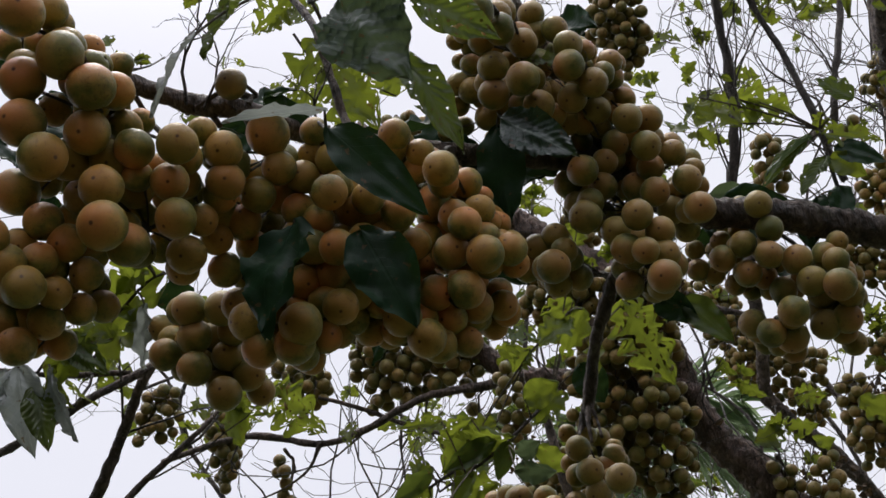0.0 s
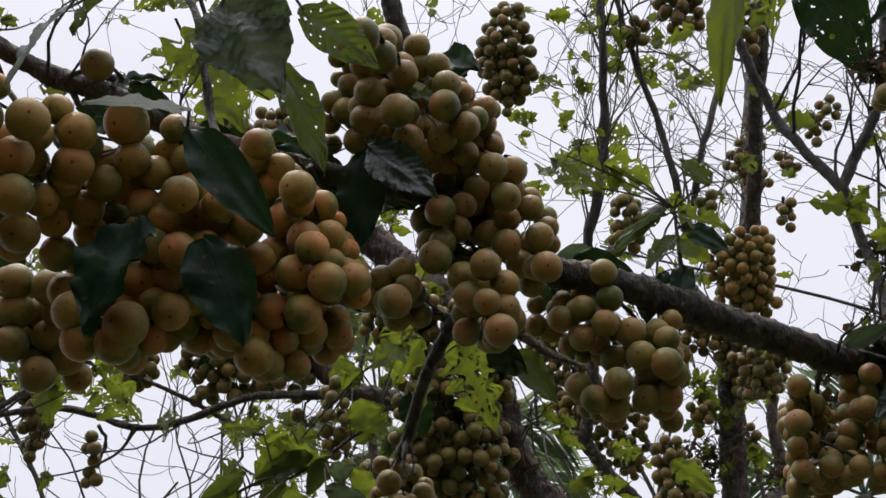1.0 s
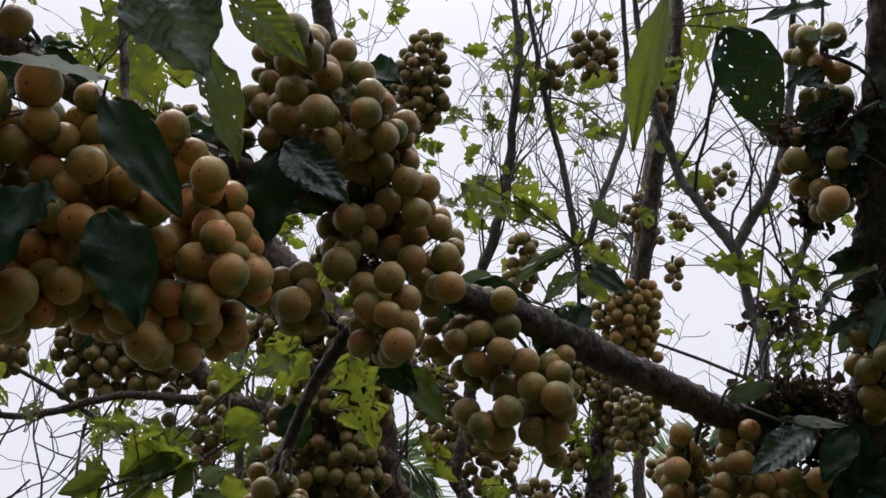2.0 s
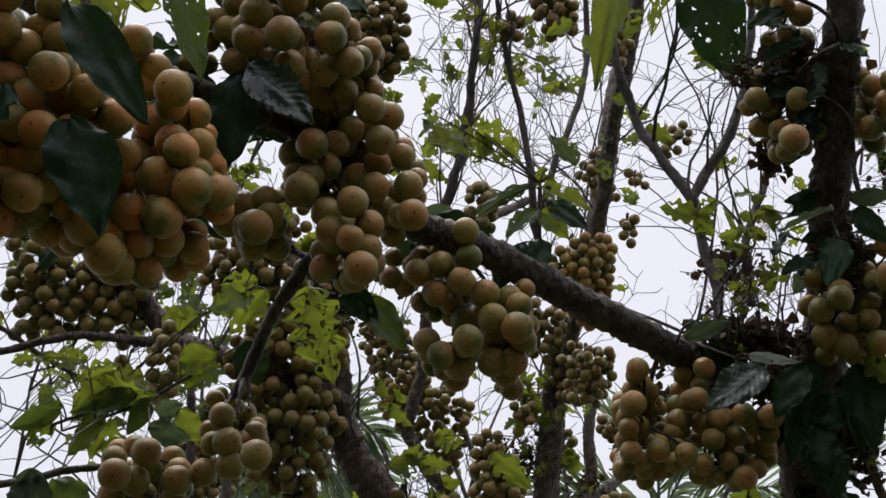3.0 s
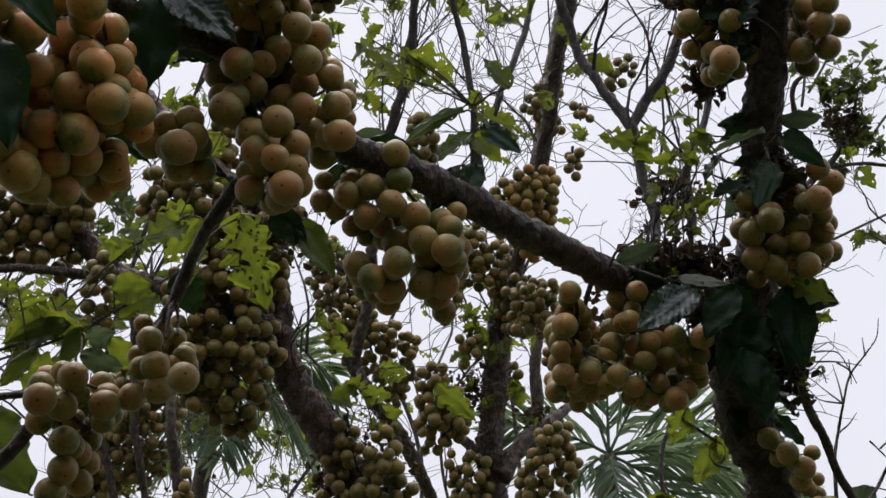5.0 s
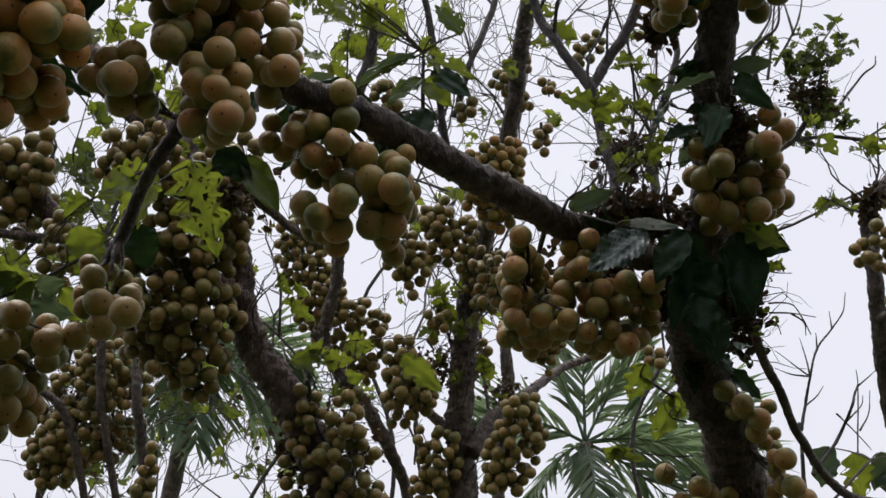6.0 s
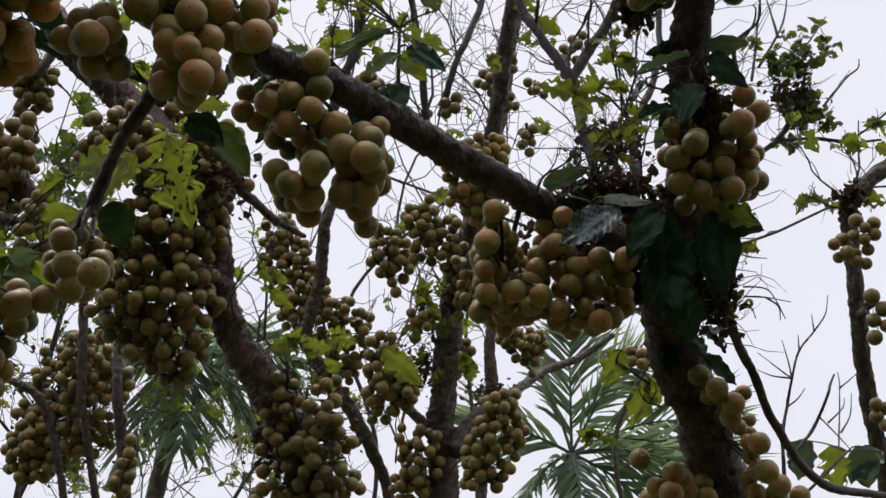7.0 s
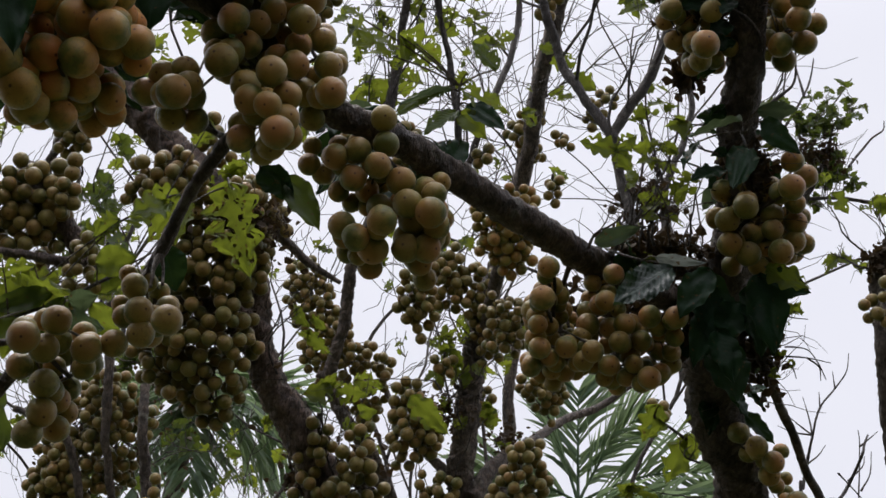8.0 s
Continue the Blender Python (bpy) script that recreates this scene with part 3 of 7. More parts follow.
wood(fruit_tree, "limb", [(-0.312, 1.255, 2.412, 0.017), (-0.381, 1.192, 2.422, 0.015), (-0.479, 1.099, 2.424, 0.013), (-0.575, 0.963, 2.423, 0.011), (-0.594, 0.837, 2.406, 0.011), (-0.64, 0.815, 2.42, 0.01), (-0.692, 0.784, 2.449, 0.01), (-0.732, 0.738, 2.469, 0.01), (-0.752, 0.68, 2.48, 0.01), (-0.774, 0.602, 2.485, 0.009)], BARK, 9.9)
wood(fruit_tree, "branch", [(-0.288, 1.243, 2.306, 0.01), (-0.317, 1.257, 2.291, 0.009), (-0.346, 1.273, 2.272, 0.009), (-0.377, 1.295, 2.233, 0.009), (-0.403, 1.315, 2.188, 0.008), (-0.425, 1.33, 2.142, 0.008), (-0.442, 1.325, 2.105, 0.004)], BARK, 13.2)
wood(fruit_tree, "branch", [(-0.425, 1.33, 2.142, 0.006), (-0.426, 1.312, 2.115, 0.003), (-0.425, 1.302, 2.084, 0.002)], BARK, 16.5)
wood(fruit_tree, "branch", [(-0.425, 1.328, 2.145, 0.004), (-0.418, 1.322, 2.118, 0.002), (-0.411, 1.301, 2.087, 0.002)], BARK, 19.8)
wood(fruit_tree, "branch", [(-0.425, 1.327, 2.148, 0.004), (-0.437, 1.322, 2.115, 0.002), (-0.442, 1.299, 2.091, 0.002)], BARK, 23.1)
wood(fruit_tree, "branch", [(0.404, 1.69, 2.162, 0.01), (0.448, 1.756, 2.097, 0.008), (0.493, 1.82, 2.037, 0.007), (0.535, 1.884, 1.978, 0.007), (0.591, 1.955, 1.931, 0.007), (0.664, 2.018, 1.904, 0.008), (0.797, 2.124, 1.905, 0.007)], BARK, 26.4)
wood(fruit_tree, "branch", [(-0.664, 1.088, 2.773, 0.005), (-0.583, 1.022, 2.595, 0.005), (-0.565, 1.009, 2.508, 0.005), (-0.558, 1.01, 2.46, 0.005), (-0.522, 0.962, 2.389, 0.005)], BARK, 29.7)
wood(fruit_tree, "branch", [(-0.64, 0.815, 2.42, 0.005), (-0.626, 0.823, 2.412, 0.004), (-0.611, 0.818, 2.384, 0.003)], BARK, 33.0)
wood(fruit_tree, "branch", [(-0.648, 0.815, 2.413, 0.003), (-0.593, 0.8, 2.412, 0.002), (-0.585, 0.802, 2.415, 0.001)], BARK, 36.3)
wood(fruit_tree, "branch", [(-0.69, 0.79, 2.437, 0.003), (-0.684, 0.803, 2.411, 0.003), (-0.666, 0.798, 2.385, 0.003)], BARK, 39.6)
neighbour_tree = tree("tree", "second fruit tree with a leaning dark trunk", (-0.23, 2.579, -0.05))
wood(neighbour_tree, "trunk", [(-0.23, 2.579, -0.05, 0.066), (-0.23, 2.539, 1.026, 0.053), (-0.25, 2.479, 1.865, 0.044), (-0.272, 2.439, 1.973, 0.044), (-0.312, 2.404, 2.071, 0.041), (-0.368, 2.368, 2.169, 0.037), (-0.417, 2.341, 2.244, 0.035), (-0.455, 2.307, 2.337, 0.033), (-0.465, 2.27, 2.44, 0.03), (-0.486, 2.253, 2.545, 0.03), (-0.556, 2.24, 2.639, 0.033), (-0.648, 2.249, 2.731, 0.035), (-0.726, 2.242, 2.807, 0.036), (-0.819, 2.238, 2.907, 0.036), (-0.922, 2.248, 3.026, 0.025), (-1.066, 2.248, 3.172, 0.025)], BARK_RED, 17.0)
wood(neighbour_tree, "branch", [(-0.544, 2.243, 2.63, 0.012), (-0.458, 2.299, 2.593, 0.011), (-0.413, 2.331, 2.565, 0.01), (-0.37, 2.373, 2.536, 0.009), (-0.302, 2.434, 2.514, 0.005)], BARK, 20.3)
wood(neighbour_tree, "limb", [(-0.958, 2.214, 2.67, 0.023), (-0.898, 2.201, 2.594, 0.023), (-0.855, 2.212, 2.539, 0.023), (-0.789, 2.227, 2.477, 0.022), (-0.706, 2.233, 2.441, 0.021), (-0.6, 2.24, 2.406, 0.023), (-0.508, 2.255, 2.379, 0.024), (-0.434, 2.275, 2.334, 0.025)], BARK_RED, 23.6)
wood(neighbour_tree, "branch", [(-0.766, 2.198, 2.454, 0.011), (-0.83, 2.166, 2.446, 0.011), (-0.944, 2.11, 2.441, 0.008), (-1.076, 2.076, 2.4, 0.008), (-1.179, 2.058, 2.391, 0.007), (-1.318, 2.01, 2.435, 0.007), (-1.51, 1.975, 2.421, 0.006)], BARK, 26.9)
wood(neighbour_tree, "branch", [(-1.2, 2.116, 2.508, 0.004), (-1.113, 2.152, 2.466, 0.005), (-1.017, 2.197, 2.405, 0.005), (-0.929, 2.232, 2.367, 0.004)], BARK, 30.2)
wood(neighbour_tree, "branch", [(-1.178, 2.058, 2.392, 0.005), (-1.219, 2.068, 2.346, 0.003), (-1.29, 2.064, 2.318, 0.002), (-1.393, 2.048, 2.302, 0.002)], BARK, 33.5)
wood(neighbour_tree, "branch", [(-0.819, 2.242, 2.896, 0.01), (-1.001, 2.583, 2.983, 0.011), (-1.132, 2.836, 3.017, 0.011), (-1.158, 2.905, 2.975, 0.009)], BARK, 36.8)
back_tree = tree("tree", "fruit tree with rough grey-brown trunk farther back", (0.005, 3.594, -0.05))
wood(back_tree, "trunk", [(0.005, 3.594, -0.05, 0.073), (0.005, 3.554, 1.068, 0.058), (-0.015, 3.494, 1.942, 0.049), (0.002, 3.459, 2.097, 0.044), (-0.007, 3.433, 2.256, 0.039), (0.002, 3.397, 2.382, 0.038), (0.013, 3.372, 2.511, 0.037), (0.027, 3.345, 2.642, 0.033), (0.047, 3.347, 2.784, 0.034), (0.096, 3.347, 2.93, 0.027), (0.169, 3.344, 3.232, 0.026), (0.219, 3.335, 3.548, 0.025), (0.271, 3.346, 3.809, 0.022), (0.336, 3.315, 4.189, 0.019)], BARK_PALE, 34.0)
wood(back_tree, "branch", [(0.026, 3.394, 2.216, 0.026), (0.093, 3.46, 2.328, 0.022), (0.205, 3.633, 2.436, 0.017), (0.327, 3.804, 2.551, 0.014), (0.469, 3.882, 2.629, 0.012), (0.582, 3.911, 2.712, 0.009)], BARK, 37.3)
wood(back_tree, "branch", [(-0.039, 3.421, 2.287, 0.016), (-0.14, 3.437, 2.391, 0.013), (-0.213, 3.5, 2.51, 0.01), (-0.254, 3.573, 2.602, 0.009)], BARK_PALE, 40.6)
wood(back_tree, "branch", [(0.121, 3.906, 2.125, 0.018), (0.138, 3.88, 2.342, 0.019), (0.161, 3.843, 2.503, 0.021), (0.158, 3.814, 2.67, 0.019), (0.193, 3.797, 2.862, 0.017)], BARK_PALE, 43.9)
slim_tree = tree("tree", "slim crooked grey stem among the fruit", (-0.148, 3.84, -0.05))
wood(slim_tree, "trunk", [(-0.148, 3.84, -0.05, 0.024), (-0.148, 3.82, 1.103, 0.016), (-0.148, 3.79, 2.005, 0.016), (-0.247, 3.57, 2.317, 0.021), (-0.337, 3.474, 2.434, 0.022), (-0.377, 3.432, 2.493, 0.02), (-0.41, 3.399, 2.553, 0.02), (-0.395, 3.366, 2.613, 0.018), (-0.364, 3.323, 2.705, 0.018), (-0.354, 3.283, 2.814, 0.018), (-0.34, 3.254, 2.893, 0.017), (-0.247, 3.277, 3.123, 0.015), (-0.043, 3.421, 3.31, 0.014)], BARK_PALE, 51.0)
wood(slim_tree, "branch", [(-0.401, 3.402, 2.545, 0.017), (-0.426, 3.393, 2.569, 0.015), (-0.443, 3.39, 2.577, 0.013)], BARK_PALE, 54.3)
right_tree = tree("tree", "slender grey stem with a sharp bend, standing apart", (1.039, 2.792, -0.05))
wood(right_tree, "trunk", [(1.039, 2.792, -0.05, 0.032), (1.039, 2.752, 1.025, 0.025), (1.019, 2.692, 1.863, 0.021), (0.982, 2.641, 2.004, 0.02), (0.937, 2.561, 2.164, 0.019), (0.908, 2.491, 2.299, 0.018), (0.896, 2.449, 2.414, 0.017), (0.894, 2.434, 2.514, 0.017), (0.901, 2.427, 2.591, 0.019), (0.959, 2.447, 2.654, 0.018), (1.05, 2.464, 2.724, 0.019), (1.25, 2.521, 2.86, 0.019)], BARK_PALE, 68.0)
wood(right_tree, "branch", [(0.903, 2.474, 2.345, 0.01), (0.895, 2.392, 2.339, 0.007), (0.898, 2.34, 2.335, 0.006)], BARK_PALE, 71.3)
left_tree = tree("tree", "thin dark sapling with crossing branches below the fruit", (-1.578, 1.386, -0.05))
wood(left_tree, "trunk", [(-1.578, 1.386, -0.05, 0.0102), (-1.405, 1.324, 1.85, 0.0095), (-1.164, 1.235, 2.088, 0.0095), (-1.083, 1.206, 2.167, 0.0088), (-1.033, 1.195, 2.231, 0.0075), (-0.989, 1.186, 2.289, 0.0068), (-0.949, 1.201, 2.338, 0.0061), (-0.916, 1.24, 2.38, 0.0054)], BARK, 85.0)
wood(left_tree, "branch", [(-0.959, 1.186, 2.313, 0.0054), (-1.01, 1.128, 2.271, 0.0054), (-1.05, 1.075, 2.23, 0.0054), (-1.084, 1.022, 2.194, 0.0054), (-1.134, 0.963, 2.157, 0.0048)], BARK, 88.3)
wood(left_tree, "branch", [(-0.99, 1.389, 2.296, 0.0020), (-1.01, 1.361, 2.264, 0.0041), (-1.052, 1.33, 2.222, 0.0048), (-1.099, 1.309, 2.183, 0.0054), (-1.146, 1.263, 2.117, 0.0054)], BARK, 91.6)
wood(left_tree, "branch", [(-0.998, 1.175, 2.305, 0.0041), (-1.075, 1.143, 2.316, 0.0041), (-1.156, 1.105, 2.338, 0.0034), (-1.221, 1.072, 2.361, 0.0034)], BARK, 94.9)
wood(left_tree, "branch", [(-0.61, 1.404, 2.006, 0.008), (-0.639, 1.414, 1.972, 0.009), (-0.676, 1.422, 1.941, 0.009), (-0.733, 1.431, 1.908, 0.009)], BARK, 98.2)
wood(left_tree, "branch", [(-0.61, 1.392, 2.04, 0.005), (-0.66, 1.392, 2.033, 0.005), (-0.703, 1.393, 2.022, 0.005), (-0.76, 1.392, 2.016, 0.005)], BARK, 101.5)
wood(left_tree, "branch", [(-1.116, 1.577, 2.39, 0.005), (-1.051, 1.569, 2.39, 0.004), (-0.998, 1.557, 2.366, 0.003)], BARK, 104.8)
bare_tree = tree("tree", "tall nearly leafless tree with bare upright branches", (-0.031, 3.809, -0.05))
wood(bare_tree, "trunk", [(-0.031, 3.809, -0.05, 0.021), (-0.031, 3.789, 1.2, 0.014), (-0.031, 3.759, 2.181, 0.014), (-0.01, 3.617, 2.442, 0.014), (0.041, 3.333, 2.656, 0.017), (0.09, 3.013, 2.824, 0.02), (0.141, 2.842, 3.018, 0.021), (0.171, 2.725, 3.207, 0.021), (0.213, 2.616, 3.375, 0.019), (0.233, 2.513, 3.524, 0.016), (0.224, 2.4, 3.848, 0.01), (0.216, 2.258, 4.254, 0.001)], BARK_PALE, 102.0)
wood(bare_tree, "branch", [(0.074, 1.97, 3.382, 0.002), (0.092, 2.015, 3.166, 0.007), (0.106, 2.036, 3.046, 0.009), (0.132, 2.05, 2.949, 0.01), (0.157, 2.059, 2.864, 0.01), (0.199, 2.031, 2.768, 0.01), (0.245, 2.013, 2.675, 0.011), (0.26, 1.997, 2.57, 0.01), (0.266, 1.938, 2.437, 0.009), (0.245, 1.82, 2.316, 0.008)], TWIG, 105.3)
wood(bare_tree, "branch", [(0.248, 2.014, 2.672, 0.01), (0.289, 2.02, 2.754, 0.01), (0.334, 2.015, 2.836, 0.01), (0.376, 2.025, 2.966, 0.009), (0.399, 2.01, 3.165, 0.007), (0.415, 1.914, 3.447, 0.001)], TWIG, 108.6)
wood(bare_tree, "branch", [(-0.284, 2.613, 2.849, 0.012), (-0.252, 2.578, 2.953, 0.012), (-0.214, 2.584, 3.094, 0.013), (-0.193, 2.574, 3.28, 0.011), (-0.177, 2.552, 3.498, 0.01), (-0.197, 2.507, 3.778, 0.006), (-0.22, 2.36, 4.197, 0.001)], TWIG, 111.9)
wood(bare_tree, "branch", [(-0.031, 2.543, 2.786, 0.009), (-0.051, 2.485, 2.949, 0.009), (-0.069, 2.484, 3.1, 0.008), (-0.101, 2.482, 3.254, 0.007), (-0.138, 2.45, 3.493, 0.006), (-0.161, 2.338, 3.812, 0.003), (-0.143, 2.286, 4.118, 0.001)], TWIG, 115.2)
wood(bare_tree, "branch", [(-0.011, 3.064, 3.119, 0.01), (0.04, 3.013, 3.273, 0.01), (0.112, 3.053, 3.476, 0.01), (0.138, 3.075, 3.721, 0.009), (0.126, 2.962, 4.045, 0.007), (0.115, 2.826, 4.434, 0.002)], TWIG, 118.5)
wood(bare_tree, "branch", [(0.428, 2.418, 2.606, 0.01), (0.437, 2.462, 2.786, 0.009), (0.512, 2.506, 2.976, 0.008), (0.535, 2.544, 3.178, 0.007), (0.588, 2.569, 3.417, 0.006), (0.607, 2.467, 3.714, 0.001)], TWIG, 121.8)
wood(bare_tree, "branch", [(0.622, 2.631, 2.559, 0.008), (0.807, 2.836, 2.873, 0.007), (0.89, 2.871, 2.951, 0.008), (0.943, 2.84, 3.036, 0.006), (0.973, 2.799, 3.149, 0.003)], TWIG, 125.1)
wood(bare_tree, "branch", [(0.89, 2.871, 2.951, 0.006), (1.001, 2.905, 2.975, 0.005), (1.092, 2.908, 2.965, 0.005), (1.184, 2.906, 2.971, 0.003)], TWIG, 128.4)
wood(bare_tree, "branch", [(1.092, 2.908, 2.965, 0.003), (1.153, 2.894, 3.004, 0.003), (1.23, 2.871, 3.069, 0.003)], TWIG, 131.7)
wood(bare_tree, "branch", [(0.602, 2.141, 2.734, 0.006), (0.59, 2.114, 2.809, 0.005), (0.636, 2.098, 2.852, 0.003), (0.642, 2.083, 2.895, 0.002), (0.636, 2.059, 2.96, 0.002)], TWIG, 135.0)
stem_tree = tree("tree", "thin grey stems rising behind small fruit bunches", (-1.029, 3.4, -0.05))
wood(stem_tree, "trunk", [(-1.029, 3.4, -0.05, 0.016), (-1.029, 3.38, 1.044, 0.011), (-1.029, 3.35, 1.898, 0.011), (-1.041, 3.287, 2.072, 0.011), (-1.063, 3.239, 2.203, 0.011), (-1.094, 3.202, 2.305, 0.012), (-1.145, 3.183, 2.356, 0.011), (-1.246, 3.17, 2.393, 0.009)], BARK_PALE, 119.0)
wood(stem_tree, "branch", [(-0.948, 3.381, 1.9, 0.011), (-0.966, 3.317, 2.077, 0.011), (-0.988, 3.253, 2.253, 0.011), (-1.004, 3.194, 2.415, 0.014), (-0.998, 3.165, 2.553, 0.013), (-1.013, 3.106, 2.715, 0.011)], BARK_PALE, 122.3)
wood(stem_tree, "branch", [(-0.809, 3.144, 1.879, 0.016), (-0.817, 3.084, 2.043, 0.016), (-0.834, 3.065, 2.186, 0.015), (-0.854, 3.034, 2.328, 0.013), (-0.868, 3.069, 2.524, 0.012)], BARK_PALE, 125.6)

twig_sapling = tree("tree", "small bare sapling with grey forking twigs against the sky", (0.912, 3.2, -0.05))
wood(twig_sapling, "trunk", [(0.912, 3.2, -0.05, 0.009), (0.912, 3.2, 1.2, 0.007), (0.918, 3.2, 2.158, 0.0052), (0.933, 3.22, 2.243, 0.0046), (0.955, 3.24, 2.317, 0.0041), (0.964, 3.2, 2.384, 0.0035), (0.999, 3.22, 2.468, 0.0029), (1.053, 3.24, 2.531, 0.0023), (1.077, 3.2, 2.57, 0.0018), (1.097, 3.22, 2.632, 0.0012)], TWIG, 201.0)
wood(twig_sapling, "branch", [(0.964, 3.2, 2.384, 0.0028), (0.935, 3.22, 2.418, 0.0019), (0.886, 3.24, 2.469, 0.001)], TWIG, 203.1)
wood(twig_sapling, "branch", [(0.964, 3.2, 2.384, 0.0028), (0.965, 3.22, 2.439, 0.0019), (0.959, 3.24, 2.505, 0.001)], TWIG, 205.4)
wood(twig_sapling, "branch", [(0.993, 3.2, 2.462, 0.0028), (1.0, 3.22, 2.514, 0.001)], TWIG, 207.7)
wood(twig_sapling, "branch", [(1.04, 3.2, 2.519, 0.0028), (1.045, 3.22, 2.576, 0.001)], TWIG, 210.0)
wood(twig_sapling, "branch", [(0.943, 3.2, 2.304, 0.0028), (0.982, 3.22, 2.333, 0.0019), (1.011, 3.24, 2.366, 0.001)], TWIG, 212.3)
wood(twig_sapling, "branch", [(0.964, 3.2, 2.384, 0.0028), (0.919, 3.22, 2.396, 0.0019), (0.881, 3.24, 2.419, 0.001)], TWIG, 214.6)
wood(twig_sapling, "branch", [(1.064, 3.2, 2.118, 0.0028), (1.084, 3.22, 2.237, 0.0022), (1.107, 3.24, 2.366, 0.0016), (1.093, 3.2, 2.402, 0.001)], TWIG, 216.9)
wood(twig_sapling, "branch", [(1.093, 3.2, 2.356, 0.0028), (1.155, 3.22, 2.405, 0.001)], TWIG, 219.2)
wood(twig_sapling, "branch", [(1.084, 3.2, 2.233, 0.0028), (1.12, 3.22, 2.285, 0.0019), (1.138, 3.24, 2.352, 0.001)], TWIG, 221.5)
wood(twig_sapling, "branch", [(1.025, 3.2, 2.28, 0.0028), (1.074, 3.22, 2.237, 0.0019), (1.122, 3.24, 2.186, 0.001)], TWIG, 223.8)
wood(twig_sapling, "branch", [(1.05, 3.2, 2.26, 0.0028), (1.102, 3.22, 2.305, 0.0019), (1.117, 3.24, 2.338, 0.001)], TWIG, 226.1)
wood(fruit_tree, "branch", [(0.582, 2.0, 1.943, 0.0034), (0.621, 2.02, 1.986, 0.0031), (0.652, 2.04, 2.025, 0.0028), (0.661, 2.0, 2.06, 0.0024), (0.675, 2.02, 2.086, 0.0021), (0.69, 2.04, 2.107, 0.0018)], TWIG, 231.0)
wood(fruit_tree, "branch", [(0.458, 1.72, 2.149, 0.0016), (0.497, 1.74, 2.154, 0.0011), (0.541, 1.76, 2.153, 0.0007)], TWIG, 233.1)
wood(fruit_tree, "branch", [(0.459, 1.72, 2.165, 0.0016), (0.483, 1.74, 2.171, 0.0014), (0.508, 1.76, 2.172, 0.0011), (0.509, 1.72, 2.137, 0.0009), (0.524, 1.74, 2.12, 0.0007)], TWIG, 235.4)
wood(fruit_tree, "branch", [(0.458, 1.72, 2.135, 0.0016), (0.474, 1.74, 2.135, 0.0011), (0.484, 1.76, 2.126, 0.0007)], TWIG, 237.7)
wood(fruit_tree, "branch", [(0.447, 1.72, 2.221, 0.0016), (0.48, 1.74, 2.22, 0.0011), (0.511, 1.76, 2.225, 0.0007)], TWIG, 240.0)
wood(fruit_tree, "branch", [(0.491, 1.72, 2.148, 0.0016), (0.515, 1.74, 2.139, 0.0011), (0.522, 1.76, 2.124, 0.0007)], TWIG, 242.3)
wood(bare_tree, "branch", [(0.759, 2.84, 3.18, 0.0042), (0.813, 2.86, 3.237, 0.0035), (0.861, 2.88, 3.313, 0.0029), (0.861, 2.84, 3.336, 0.0022), (0.859, 2.86, 3.362, 0.0016)], TWIG, 251.1)
wood(bare_tree, "branch", [(0.83, 2.84, 3.114, 0.0042), (0.857, 2.86, 3.233, 0.0033), (0.88, 2.88, 3.348, 0.0025), (0.879, 2.84, 3.384, 0.0016)], TWIG, 253.4)
wood(bare_tree, "branch", [(0.852, 2.84, 3.155, 0.0042), (0.92, 2.86, 3.267, 0.0033), (0.951, 2.88, 3.339, 0.0025), (0.951, 2.84, 3.375, 0.0016)], TWIG, 255.7)
wood(bare_tree, "branch", [(0.913, 2.84, 3.255, 0.0042), (0.91, 2.86, 3.327, 0.0029), (0.904, 2.88, 3.4, 0.0016)], TWIG, 258.0)
wood(bare_tree, "branch", [(0.91, 2.84, 3.147, 0.0042), (0.949, 2.86, 3.191, 0.0033), (1.006, 2.88, 3.253, 0.0025), (1.052, 2.84, 3.313, 0.0016)], TWIG, 260.3)
wood(bare_tree, "branch", [(1.016, 2.84, 3.041, 0.0042), (1.04, 2.86, 3.071, 0.0035), (1.098, 2.88, 3.144, 0.0029), (1.12, 2.84, 3.151, 0.0022), (1.135, 2.86, 3.191, 0.0016)], TWIG, 262.6)

# ---- fruit clusters on the near tree ----
fruit_cluster([(-0.669, 0.597, 2.422, 0.022), (-0.672, 0.639, 2.45, 0.018), (-0.678, 0.659, 2.447, 0.015), (-0.648, 0.622, 2.383, 0.022), (-0.726, 0.643, 2.437, 0.015), (-0.694, 0.626, 2.379, 0.021),
    (-0.633, 0.64, 2.353, 0.022), (-0.66, 0.693, 2.414, 0.013), (-0.672, 0.686, 2.419, 0.013), (-0.667, 0.722, 2.384, 0.015), (-0.701, 0.677, 2.373, 0.016), (-0.656, 0.663, 2.326, 0.021),
    (-0.697, 0.626, 2.334, 0.022), (-0.68, 0.631, 2.298, 0.022), (-0.716, 0.704, 2.345, 0.013), (-0.74, 0.667, 2.297, 0.022)],
    11, (-0.732, 0.738, 2.469), "olive-tan round fruits with reddish tips packed round the limb", fill=1.5)
